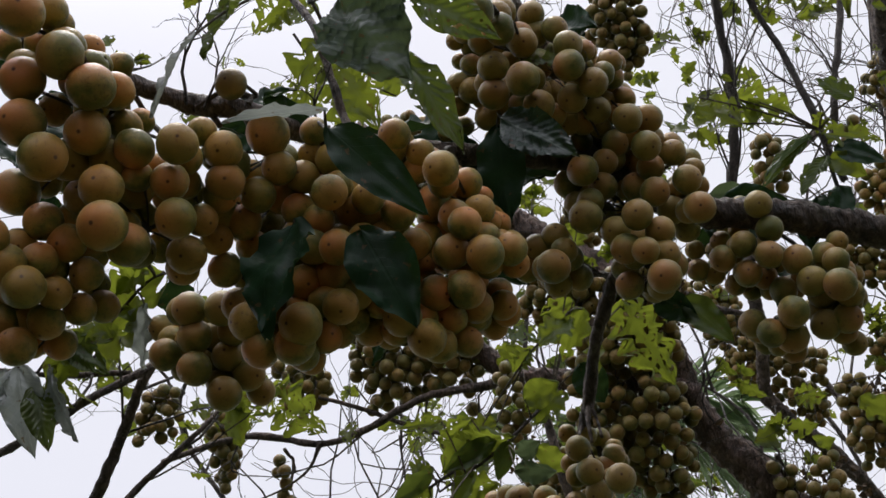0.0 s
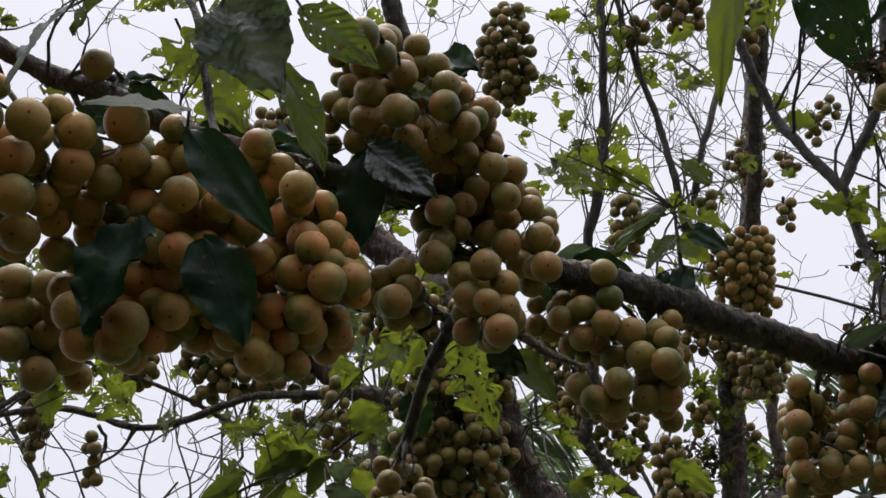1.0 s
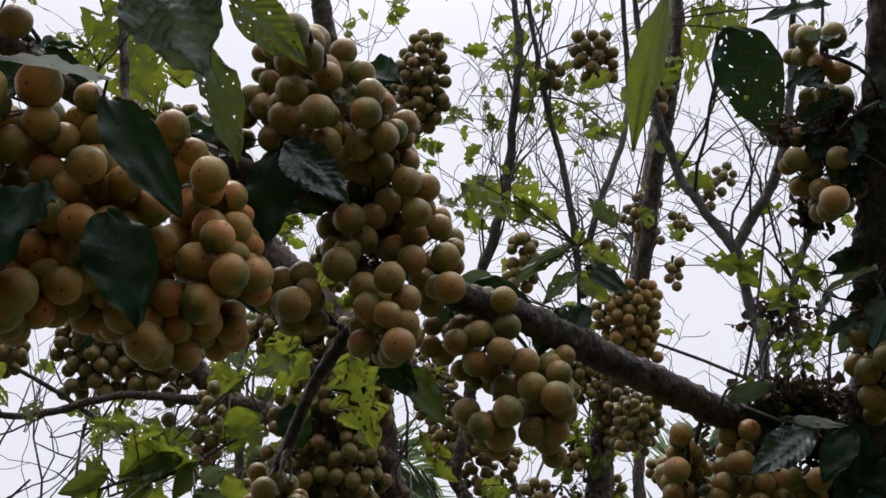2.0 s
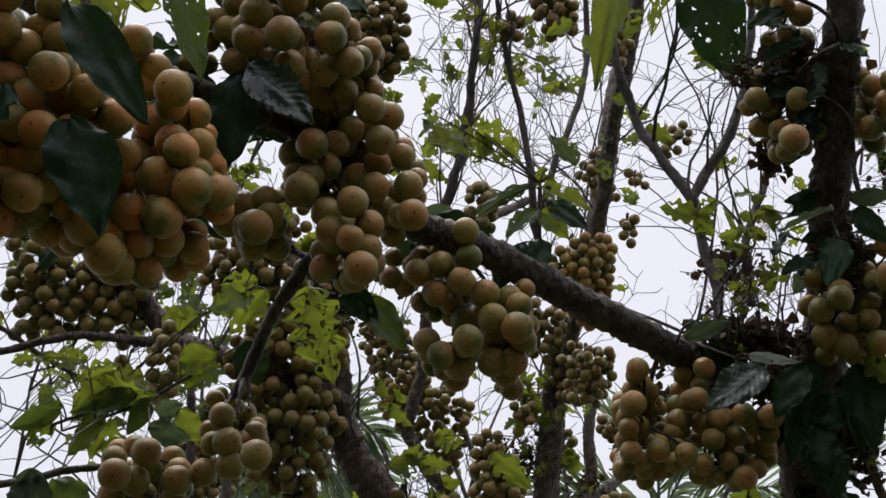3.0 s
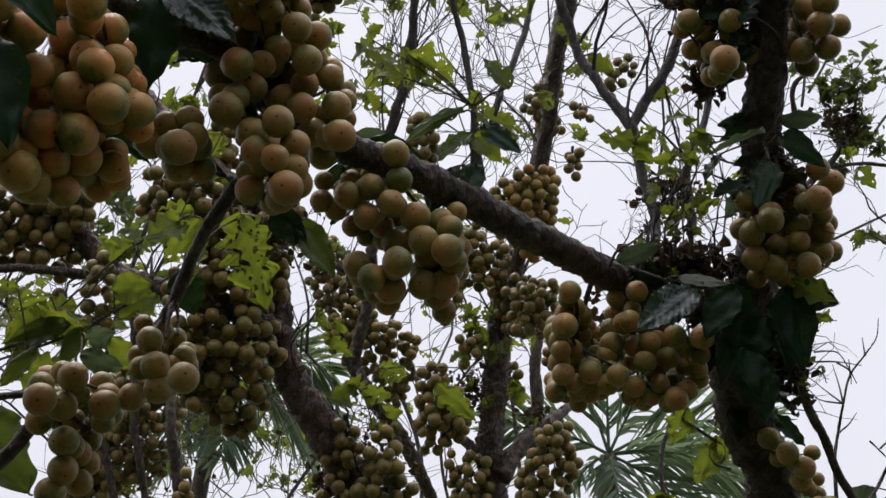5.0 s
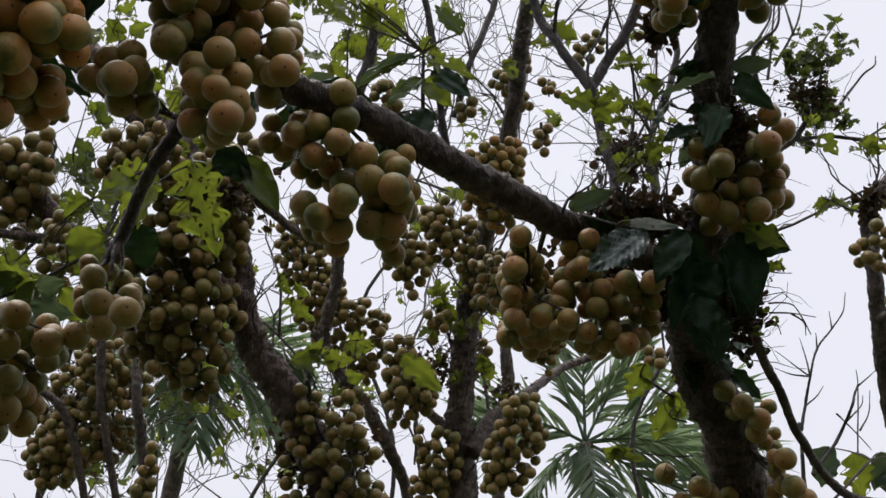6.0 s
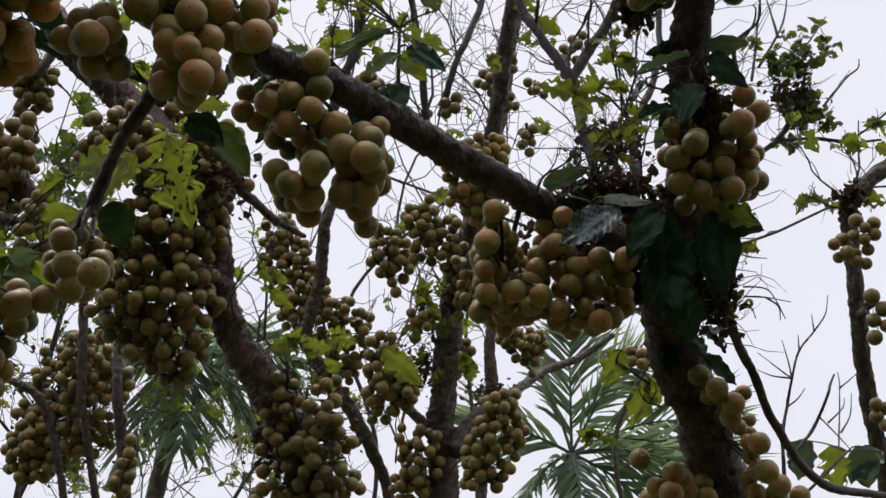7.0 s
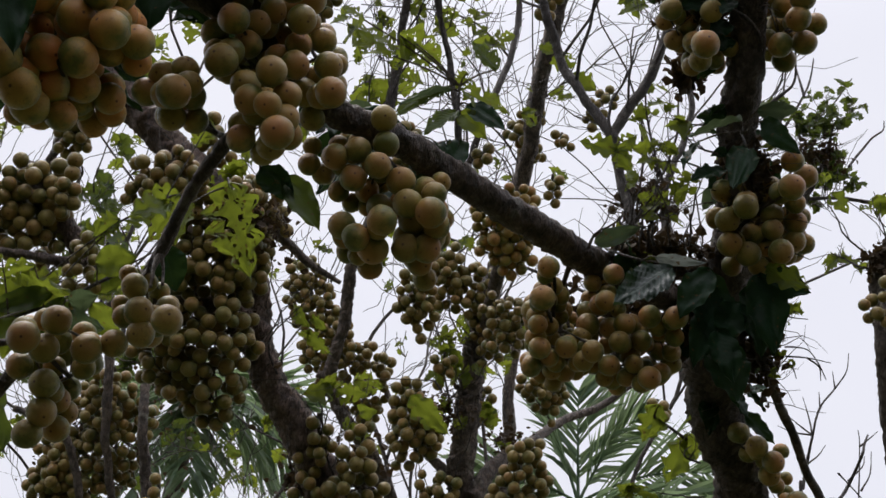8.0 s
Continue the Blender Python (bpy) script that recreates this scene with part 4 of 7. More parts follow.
fruit_cluster([(-0.629, 0.693, 2.314, 0.019), (-0.659, 0.695, 2.313, 0.018), (-0.648, 0.666, 2.27, 0.02), (-0.637, 0.651, 2.224, 0.022), (-0.661, 0.736, 2.297, 0.017), (-0.673, 0.756, 2.285, 0.017),
    (-0.609, 0.72, 2.245, 0.019), (-0.614, 0.723, 2.285, 0.018), (-0.589, 0.7, 2.306, 0.019), (-0.594, 0.753, 2.342, 0.015), (-0.615, 0.771, 2.264, 0.016), (-0.683, 0.767, 2.253, 0.017),
    (-0.633, 0.768, 2.233, 0.019), (-0.703, 0.715, 2.297, 0.02), (-0.722, 0.721, 2.282, 0.017), (-0.638, 0.746, 2.316, 0.015)],
    12, (-0.666, 0.798, 2.385), "brownish olive fruits with dark scars hanging under the limb", fill=1.0)
fruit_cluster([(-0.743, 0.672, 2.246, 0.017), (-0.716, 0.672, 2.261, 0.018), (-0.728, 0.636, 2.211, 0.019), (-0.714, 0.642, 2.187, 0.019), (-0.724, 0.69, 2.224, 0.017), (-0.702, 0.686, 2.24, 0.018),
    (-0.699, 0.707, 2.215, 0.016), (-0.728, 0.685, 2.173, 0.017), (-0.758, 0.694, 2.188, 0.017), (-0.752, 0.674, 2.153, 0.018), (-0.772, 0.683, 2.184, 0.019), (-0.777, 0.67, 2.21, 0.02),
    (-0.731, 0.617, 2.232, 0.019)],
    13, (-0.734, 0.721, 2.271), "tan and red-flushed fruits bunched tightly beside dark leaves", fill=1.0)
fruit_cluster([(-0.787, 1.005, 2.288, 0.021), (-0.745, 1.008, 2.278, 0.021), (-0.881, 1.085, 2.312, 0.018), (-0.79, 1.017, 2.258, 0.021), (-0.792, 1.064, 2.269, 0.019), (-0.844, 1.034, 2.255, 0.02),
    (-0.794, 1.016, 2.22, 0.021), (-0.769, 1.051, 2.235, 0.02), (-0.772, 1.038, 2.187, 0.021), (-0.754, 1.067, 2.212, 0.02), (-0.767, 1.072, 2.262, 0.019), (-0.806, 1.067, 2.243, 0.019)],
    14, (-0.792, 1.094, 2.322), "loose small bunch of brown fruits under the limb", fill=1.5, kinds=TAN)
fruit_cluster([(-0.58, 0.764, 2.322, 0.019), (-0.587, 0.773, 2.295, 0.019), (-0.596, 0.84, 2.331, 0.017), (-0.577, 0.816, 2.294, 0.018), (-0.551, 0.803, 2.348, 0.022), (-0.606, 0.821, 2.171, 0.019),
    (-0.55, 0.818, 2.151, 0.021), (-0.564, 0.829, 2.137, 0.02), (-0.603, 0.833, 2.146, 0.019), (-0.607, 0.874, 2.167, 0.017), (-0.63, 0.831, 2.235, 0.018), (-0.617, 0.814, 2.285, 0.018),
    (-0.603, 0.852, 2.196, 0.021), (-0.563, 0.865, 2.212, 0.018), (-0.601, 0.824, 2.275, 0.018)],
    15, (-0.594, 0.837, 2.406), "brownish olive fruits with dark scars hanging under the limb", fill=2.0)
fruit_cluster([(-0.543, 0.852, 2.238, 0.018), (-0.513, 0.842, 2.225, 0.018), (-0.492, 0.855, 2.212, 0.018), (-0.527, 0.859, 2.174, 0.018), (-0.537, 0.908, 2.175, 0.016), (-0.505, 0.823, 2.274, 0.018),
    (-0.508, 0.879, 2.276, 0.017), (-0.536, 0.856, 2.268, 0.017), (-0.539, 0.842, 2.311, 0.017), (-0.51, 0.85, 2.322, 0.017), (-0.52, 0.841, 2.354, 0.015), (-0.493, 0.886, 2.266, 0.015),
    (-0.463, 0.886, 2.261, 0.018), (-0.539, 0.878, 2.214, 0.02), (-0.562, 0.883, 2.226, 0.015), (-0.554, 0.906, 2.166, 0.016), (-0.524, 0.893, 2.196, 0.018), (-0.484, 0.891, 2.243, 0.017),
    (-0.552, 0.85, 2.282, 0.017)],
    16, (-0.522, 0.962, 2.389), "tan and red-flushed fruits bunched tightly beside dark leaves", fill=2.0)
fruit_cluster([(-0.482, 0.945, 2.364, 0.017), (-0.472, 0.937, 2.373, 0.018), (-0.455, 0.96, 2.356, 0.016), (-0.468, 0.969, 2.342, 0.015), (-0.486, 0.965, 2.356, 0.013), (-0.421, 0.914, 2.306, 0.019),
    (-0.419, 0.988, 2.317, 0.017), (-0.416, 1.02, 2.312, 0.012), (-0.456, 0.972, 2.301, 0.02), (-0.429, 0.955, 2.27, 0.018), (-0.413, 1.015, 2.28, 0.015), (-0.435, 0.943, 2.229, 0.019),
    (-0.399, 0.938, 2.213, 0.02), (-0.387, 0.987, 2.229, 0.018), (-0.486, 0.993, 2.252, 0.017), (-0.475, 0.986, 2.272, 0.017)],
    17, (-0.444, 1.018, 2.383), "olive-tan round fruits with reddish tips packed round the limb", fill=2.0)
fruit_cluster([(-0.462, 0.953, 2.195, 0.019), (-0.5, 1.04, 2.203, 0.016), (-0.473, 0.934, 2.144, 0.02), (-0.49, 0.918, 2.167, 0.02), (-0.428, 0.944, 2.184, 0.02), (-0.437, 0.997, 2.184, 0.018),
    (-0.428, 1.069, 2.194, 0.016), (-0.498, 0.978, 2.212, 0.018), (-0.506, 0.96, 2.235, 0.019), (-0.541, 0.965, 2.196, 0.019), (-0.469, 1.006, 2.185, 0.017), (-0.534, 0.985, 2.18, 0.017),
    (-0.443, 0.995, 2.232, 0.017), (-0.49, 0.964, 2.263, 0.017)],
    18, (-0.479, 1.029, 2.273), "brownish olive fruits with dark scars hanging under the limb", fill=2.0)
fruit_cluster([(-0.371, 0.991, 2.521, 0.021), (-0.368, 1.09, 2.572, 0.02), (-0.416, 1.087, 2.565, 0.017), (-0.421, 1.126, 2.565, 0.016), (-0.426, 1.117, 2.535, 0.014), (-0.385, 1.063, 2.488, 0.019),
    (-0.438, 1.111, 2.571, 0.012), (-0.443, 1.134, 2.555, 0.011), (-0.398, 1.176, 2.59, 0.014), (-0.382, 1.135, 2.53, 0.014), (-0.34, 1.124, 2.576, 0.017), (-0.341, 1.133, 2.555, 0.017),
    (-0.317, 1.13, 2.548, 0.017), (-0.348, 1.082, 2.515, 0.018), (-0.348, 1.045, 2.448, 0.02), (-0.346, 1.126, 2.509, 0.02), (-0.394, 1.073, 2.458, 0.019), (-0.421, 1.127, 2.462, 0.017),
    (-0.471, 1.124, 2.459, 0.015), (-0.43, 1.112, 2.497, 0.017), (-0.445, 1.11, 2.511, 0.015)],
    19, (-0.373, 1.168, 2.638), "tan and red-flushed fruits bunched tightly beside dark leaves", fill=1.4, kinds=TAN)
fruit_cluster([(-0.346, 1.083, 2.43, 0.019), (-0.299, 1.089, 2.495, 0.018), (-0.301, 1.182, 2.547, 0.011), (-0.293, 1.182, 2.533, 0.012), (-0.301, 1.083, 2.466, 0.019), (-0.293, 1.198, 2.516, 0.016),
    (-0.268, 1.168, 2.501, 0.016), (-0.284, 1.114, 2.451, 0.018), (-0.271, 1.179, 2.485, 0.015), (-0.315, 1.124, 2.447, 0.018), (-0.338, 1.15, 2.476, 0.017), (-0.294, 1.156, 2.438, 0.017),
    (-0.288, 1.193, 2.464, 0.014), (-0.268, 1.202, 2.464, 0.016), (-0.263, 1.156, 2.414, 0.018), (-0.335, 1.164, 2.44, 0.017), (-0.335, 1.217, 2.437, 0.016), (-0.29, 1.197, 2.409, 0.017),
    (-0.354, 1.155, 2.497, 0.014), (-0.393, 1.131, 2.476, 0.017), (-0.364, 1.152, 2.435, 0.018), (-0.319, 1.173, 2.439, 0.017)],
    20, (-0.345, 1.208, 2.544), "olive-tan round fruits with reddish tips packed round the limb", fill=1.4, kinds=TAN)
fruit_cluster([(-0.251, 1.168, 2.379, 0.018), (-0.231, 1.226, 2.385, 0.017), (-0.258, 1.209, 2.368, 0.017), (-0.22, 1.203, 2.337, 0.018), (-0.214, 1.248, 2.365, 0.014), (-0.257, 1.186, 2.326, 0.018),
    (-0.212, 1.185, 2.29, 0.019), (-0.25, 1.237, 2.318, 0.018), (-0.328, 1.152, 2.366, 0.019), (-0.317, 1.191, 2.356, 0.018), (-0.321, 1.302, 2.39, 0.014), (-0.336, 1.143, 2.305, 0.02),
    (-0.332, 1.248, 2.346, 0.014), (-0.3, 1.213, 2.398, 0.017), (-0.283, 1.222, 2.356, 0.018), (-0.273, 1.208, 2.417, 0.017), (-0.244, 1.2, 2.427, 0.018), (-0.361, 1.209, 2.382, 0.018)],
    21, (-0.282, 1.271, 2.399), "brownish olive fruits with dark scars hanging under the limb", fill=1.4, kinds=TAN)
fruit_cluster([(-0.272, 1.119, 2.277, 0.018), (-0.308, 1.16, 2.283, 0.018), (-0.296, 1.128, 2.247, 0.018), (-0.257, 1.142, 2.26, 0.017), (-0.267, 1.163, 2.249, 0.017), (-0.309, 1.171, 2.219, 0.017),
    (-0.259, 1.106, 2.194, 0.019)],
    22, (-0.288, 1.243, 2.306), "seven plump red-tipped fruits hanging in front of the limb", fill=1.4, kinds=TAN)
fruit_cluster([(-0.379, 1.12, 2.248, 0.02), (-0.422, 1.164, 2.273, 0.017), (-0.37, 1.174, 2.273, 0.016), (-0.379, 1.157, 2.298, 0.017), (-0.404, 1.158, 2.292, 0.017)],
    23, (-0.346, 1.273, 2.272), "olive-tan round fruits with reddish tips packed round the limb", fill=1.4, kinds=TAN)
fruit_cluster([(-0.155, 1.281, 2.31, 0.017), (-0.179, 1.342, 2.34, 0.012), (-0.185, 1.293, 2.27, 0.017), (-0.15, 1.292, 2.279, 0.017), (-0.159, 1.283, 2.245, 0.017), (-0.191, 1.304, 2.236, 0.017),
    (-0.214, 1.294, 2.261, 0.017), (-0.251, 1.338, 2.271, 0.015), (-0.234, 1.347, 2.262, 0.014), (-0.249, 1.345, 2.3, 0.013), (-0.175, 1.349, 2.24, 0.016), (-0.159, 1.349, 2.218, 0.018),
    (-0.214, 1.336, 2.298, 0.014)],
    24, (-0.142, 1.343, 2.314), "brownish olive fruits with dark scars hanging under the limb", fill=1.4, kinds=TAN)
fruit_cluster([(-0.131, 1.317, 2.24, 0.019), (-0.101, 1.358, 2.249, 0.017), (-0.082, 1.373, 2.267, 0.014), (-0.121, 1.31, 2.206, 0.019), (-0.092, 1.3, 2.192, 0.02), (-0.092, 1.374, 2.189, 0.02),
    (-0.123, 1.373, 2.186, 0.019), (-0.123, 1.345, 2.16, 0.019), (-0.097, 1.346, 2.162, 0.019), (-0.106, 1.39, 2.159, 0.017)],
    25, (-0.085, 1.403, 2.303), "tan and red-flushed fruits bunched tightly beside dark leaves", fill=1.4, kinds=TAN)
fruit_cluster([(-0.202, 1.321, 2.18, 0.018), (-0.15, 1.271, 2.167, 0.019), (-0.184, 1.308, 2.159, 0.018), (-0.163, 1.33, 2.152, 0.02), (-0.183, 1.357, 2.154, 0.014)],
    26, (-0.177, 1.367, 2.19), "four pale olive fruits hanging free below the limb", fill=1.4, kinds=TAN)
fruit_cluster([(0.067, 1.457, 2.184, 0.0156), (0.057, 1.434, 2.131, 0.0175), (0.054, 1.554, 2.165, 0.0147), (0.093, 1.556, 2.18, 0.0138), (0.119, 1.664, 2.183, 0.0120), (0.054, 1.56, 2.146, 0.0147),
    (0.079, 1.616, 2.148, 0.0129), (0.112, 1.654, 2.16, 0.0129), (0.089, 1.621, 2.133, 0.0129), (0.059, 1.622, 2.126, 0.0129), (0.114, 1.598, 2.122, 0.0110), (0.058, 1.492, 2.08, 0.0156),
    (0.094, 1.493, 2.083, 0.0156), (0.13, 1.496, 2.08, 0.0156), (0.049, 1.521, 2.063, 0.0156), (0.082, 1.573, 2.075, 0.0147), (0.101, 1.583, 2.075, 0.0156), (0.118, 1.598, 2.08, 0.0129),
    (0.062, 1.577, 2.133, 0.0129), (0.125, 1.572, 2.124, 0.0147)],
    27, (0.114, 1.56, 2.25), "mass of small olive fruits below the fork of trunk and limb", fill=2.6, kinds=TAN)
fruit_cluster([(0.146, 1.601, 2.217, 0.0138), (0.169, 1.55, 2.212, 0.0156), (0.154, 1.529, 2.163, 0.0156), (0.134, 1.572, 2.142, 0.0175), (0.166, 1.575, 2.139, 0.0156), (0.16, 1.558, 2.078, 0.0156),
    (0.173, 1.618, 2.075, 0.0147), (0.174, 1.548, 2.111, 0.0156), (0.212, 1.582, 2.124, 0.0156), (0.213, 1.679, 2.113, 0.0138), (0.237, 1.679, 2.117, 0.0138), (0.213, 1.516, 2.137, 0.0166),
    (0.245, 1.498, 2.131, 0.0166), (0.259, 1.614, 2.1, 0.0147), (0.214, 1.544, 2.058, 0.0166), (0.243, 1.616, 2.14, 0.0110), (0.198, 1.582, 2.15, 0.0147)],
    28, (0.188, 1.641, 2.243), "reddish brown fruits in shade below the fork", fill=2.6, kinds=TAN)
fruit_cluster([(0.325, 1.517, 2.333, 0.017), (0.355, 1.519, 2.333, 0.017), (0.342, 1.461, 2.283, 0.018), (0.32, 1.485, 2.273, 0.018), (0.325, 1.496, 2.242, 0.018), (0.351, 1.502, 2.23, 0.018),
    (0.365, 1.515, 2.267, 0.017), (0.397, 1.565, 2.278, 0.015), (0.391, 1.508, 2.292, 0.017), (0.399, 1.531, 2.347, 0.017), (0.4, 1.436, 2.303, 0.019), (0.446, 1.539, 2.36, 0.015),
    (0.42, 1.483, 2.367, 0.017), (0.451, 1.523, 2.363, 0.018), (0.425, 1.512, 2.284, 0.017), (0.451, 1.562, 2.315, 0.014), (0.424, 1.521, 2.259, 0.017), (0.453, 1.564, 2.273, 0.016),
    (0.392, 1.483, 2.227, 0.018), (0.387, 1.547, 2.312, 0.016)],
    29, (0.352, 1.526, 2.408), "dusky tan fruits clinging to the trunk", fill=1.8, kinds=TAN)
fruit_cluster([(0.227, 1.342, 2.522, 0.016), (0.259, 1.396, 2.529, 0.015), (0.264, 1.38, 2.494, 0.016), (0.259, 1.292, 2.437, 0.019), (0.284, 1.345, 2.524, 0.016), (0.303, 1.427, 2.541, 0.015),
    (0.324, 1.419, 2.513, 0.014), (0.322, 1.424, 2.541, 0.012), (0.274, 1.388, 2.561, 0.015), (0.243, 1.382, 2.575, 0.015), (0.311, 1.379, 2.572, 0.017)],
    30, (0.279, 1.429, 2.585), "fruits high on the trunk against the sky", fill=1.4, kinds=TAN)
fruit_cluster([(0.408, 1.481, 2.594, 0.015), (0.408, 1.362, 2.526, 0.018), (0.414, 1.353, 2.553, 0.018), (0.389, 1.392, 2.503, 0.018), (0.423, 1.392, 2.507, 0.018), (0.418, 1.432, 2.538, 0.016),
    (0.45, 1.418, 2.555, 0.017), (0.402, 1.408, 2.577, 0.017), (0.39, 1.412, 2.593, 0.016)],
    31, (0.411, 1.456, 2.604), "fruits high on the trunk against the sky", fill=1.4, kinds=TAN)
fruit_cluster([(-0.46, 1.326, 2.109, 0.012), (-0.438, 1.281, 2.078, 0.016), (-0.436, 1.331, 2.1, 0.012), (-0.432, 1.374, 2.103, 0.014), (-0.409, 1.332, 2.068, 0.015), (-0.428, 1.274, 2.045, 0.017),
    (-0.458, 1.325, 2.054, 0.015), (-0.385, 1.235, 2.021, 0.018), (-0.425, 1.283, 2.02, 0.017), (-0.422, 1.326, 2.055, 0.015), (-0.468, 1.339, 2.073, 0.012)],
    32, (-0.437, 1.322, 2.115), "small bunch of tan fruits at the end of a bare branch", fill=0.9, kinds=TAN)
fruit_cluster([(-0.596, 1.396, 2.061, 0.015), (-0.528, 1.293, 2.037, 0.018), (-0.549, 1.255, 2.002, 0.019), (-0.539, 1.347, 2.028, 0.017), (-0.52, 1.377, 2.047, 0.016), (-0.492, 1.305, 2.005, 0.018),
    (-0.465, 1.321, 2.019, 0.017), (-0.585, 1.355, 1.997, 0.017), (-0.573, 1.388, 2.008, 0.016), (-0.549, 1.373, 2.002, 0.014), (-0.54, 1.317, 1.966, 0.018), (-0.536, 1.399, 1.982, 0.016),
    (-0.539, 1.408, 1.954, 0.016), (-0.541, 1.328, 1.934, 0.018), (-0.538, 1.381, 1.928, 0.017), (-0.556, 1.336, 1.909, 0.018)],
    33, (-0.61, 1.392, 2.04), "long hanging bunch of olive and tan fruits", fill=0.9, kinds=TAN)
fruit_cluster([(0.402, 1.815, 2.05, 0.018), (0.423, 1.794, 2.023, 0.018), (0.449, 1.802, 2.002, 0.018), (0.487, 1.886, 2.038, 0.014), (0.452, 1.838, 1.989, 0.018), (0.501, 1.92, 2, 0.012),
    (0.496, 1.908, 1.975, 0.014), (0.489, 1.823, 1.944, 0.018), (0.5, 1.921, 1.94, 0.014), (0.493, 1.811, 1.899, 0.019), (0.529, 1.875, 1.887, 0.018), (0.501, 1.912, 1.88, 0.017),
    (0.53, 1.914, 1.877, 0.017), (0.57, 1.914, 1.877, 0.017)],
    34, (0.432, 1.957, 2.012), "column of yellowish fruits down the trunk's side", fill=0.9, kinds=TAN)
fruit_cluster([(0.32, 1.931, 1.938, 0.018), (0.369, 1.908, 1.913, 0.019), (0.36, 1.891, 1.877, 0.02), (0.405, 1.983, 1.895, 0.018), (0.437, 1.999, 1.911, 0.016), (0.438, 1.993, 1.886, 0.018),
    (0.343, 1.988, 1.882, 0.018)],
    35, (0.382, 2.006, 1.948), "loose olive fruits low beside the trunk", fill=0.9, kinds=TAN)
fruit_cluster([(0.254, 1.308, 2.687, 0.017), (0.27, 1.324, 2.654, 0.017), (0.256, 1.365, 2.694, 0.014), (0.278, 1.273, 2.666, 0.018), (0.296, 1.332, 2.645, 0.017), (0.254, 1.364, 2.733, 0.012),
    (0.306, 1.377, 2.632, 0.019), (0.289, 1.38, 2.644, 0.015)],
    36, (0.275, 1.39, 2.743), "brownish olive fruits with dark scars hanging under the limb", fill=0.9, kinds=TAN)
fruit_cluster([(-0.584, 0.802, 2.416, 0.0165)], 77, (-0.593, 0.8, 2.412), "single dusky fruit on a thin bare twig", kinds=YOUNG)

# ---- bunches farther back ----
fruit_cluster(scattered([(-1.099, 3.319, 2.48, 0.071), (-1.132, 3.381, 2.312, 0.112), (-1.181, 3.431, 2.174, 0.096)], 0.0165, 101, 0), 101, (-1.099, 3.349, 2.52), "dense hanging bunch of small olive-brown fruits", kinds=YOUNG)
fruit_cluster(scattered([(-1.001, 2.573, 3.009, 0.046), (-0.994, 2.602, 2.931, 0.046)], 0.0155, 33, 1), 102, (-1.001, 2.603, 3.049), "small bunch of olive-brown fruits on bare wood", kinds=YOUNG)
fruit_cluster(scattered([(-0.476, 2.269, 2.675, 0.063), (-0.446, 2.304, 2.579, 0.045)], 0.0154, 25, 2), 103, (-0.476, 2.299, 2.715), "small bunch of olive-brown fruits on bare wood", kinds=YOUNG)
fruit_cluster(scattered([(-0.476, 2.095, 2.568, 0.052), (-0.509, 2.127, 2.48, 0.096), (-0.542, 2.157, 2.398, 0.118)], 0.0146, 157, 3), 104, (-0.476, 2.125, 2.608), "dense hanging bunch of small olive-brown fruits", kinds=YOUNG)
fruit_cluster(scattered([(-0.542, 2.157, 2.34, 0.122), (-0.557, 2.187, 2.258, 0.122), (-0.526, 2.215, 2.182, 0.062), (-0.499, 2.226, 2.151, 0.013)], 0.0150, 133, 4), 105, (-0.542, 2.187, 2.38), "dense hanging bunch of small olive-brown fruits", kinds=YOUNG)
fruit_cluster(scattered([(-1.013, 3.235, 2.507, 0.054), (-0.989, 3.279, 2.387, 0.11), (-0.997, 3.322, 2.267, 0.086), (-1.013, 3.344, 2.207, 0.03)], 0.0165, 103, 5), 106, (-1.013, 3.265, 2.547), "dense hanging bunch of small olive-brown fruits", kinds=YOUNG)
fruit_cluster(scattered([(-1.14, 3.314, 2.289, 0.046), (-1.156, 3.344, 2.207, 0.078), (-1.156, 3.371, 2.132, 0.038)], 0.0165, 44, 6), 107, (-1.14, 3.344, 2.329), "small bunch of olive-brown fruits on bare wood", kinds=YOUNG)
fruit_cluster(scattered([(-0.792, 2.995, 2.144, 0.012), (-0.807, 3.014, 2.09, 0.033), (-0.821, 3.029, 2.049, 0.013)], 0.0165, 16, 7), 108, (-0.792, 3.025, 2.184), "small bunch of olive-brown fruits on bare wood", kinds=YOUNG)
fruit_cluster(scattered([(-0.322, 2.329, 2.159, 0.02), (-0.322, 2.349, 2.106, 0.037), (-0.334, 2.407, 1.946, 0.054)], 0.0146, 30, 8), 109, (-0.322, 2.359, 2.199), "small bunch of olive-brown fruits on bare wood", kinds=YOUNG)
fruit_cluster(scattered([(-0.23, 2.314, 2.144, 0.025), (-0.235, 2.344, 2.059, 0.061), (-0.224, 2.375, 1.975, 0.064), (-0.241, 2.394, 1.922, 0.036)], 0.0150, 46, 9), 110, (-0.23, 2.344, 2.184), "dense hanging bunch of small olive-brown fruits", kinds=YOUNG)
fruit_cluster(scattered([(-0.521, 3.468, 2.949, 0.053), (-0.486, 3.501, 2.857, 0.079), (-0.451, 3.531, 2.774, 0.088)], 0.0160, 85, 10), 111, (-0.521, 3.498, 2.989), "dense hanging bunch of small olive-brown fruits", kinds=YOUNG)
fruit_cluster(scattered([(-0.428, 3.505, 2.728, 0.105), (-0.367, 3.535, 2.646, 0.149), (-0.305, 3.577, 2.531, 0.07), (-0.305, 3.589, 2.498, 0.017)], 0.0158, 129, 11), 112, (-0.428, 3.535, 2.768), "dense hanging bunch of small olive-brown fruits", kinds=YOUNG)
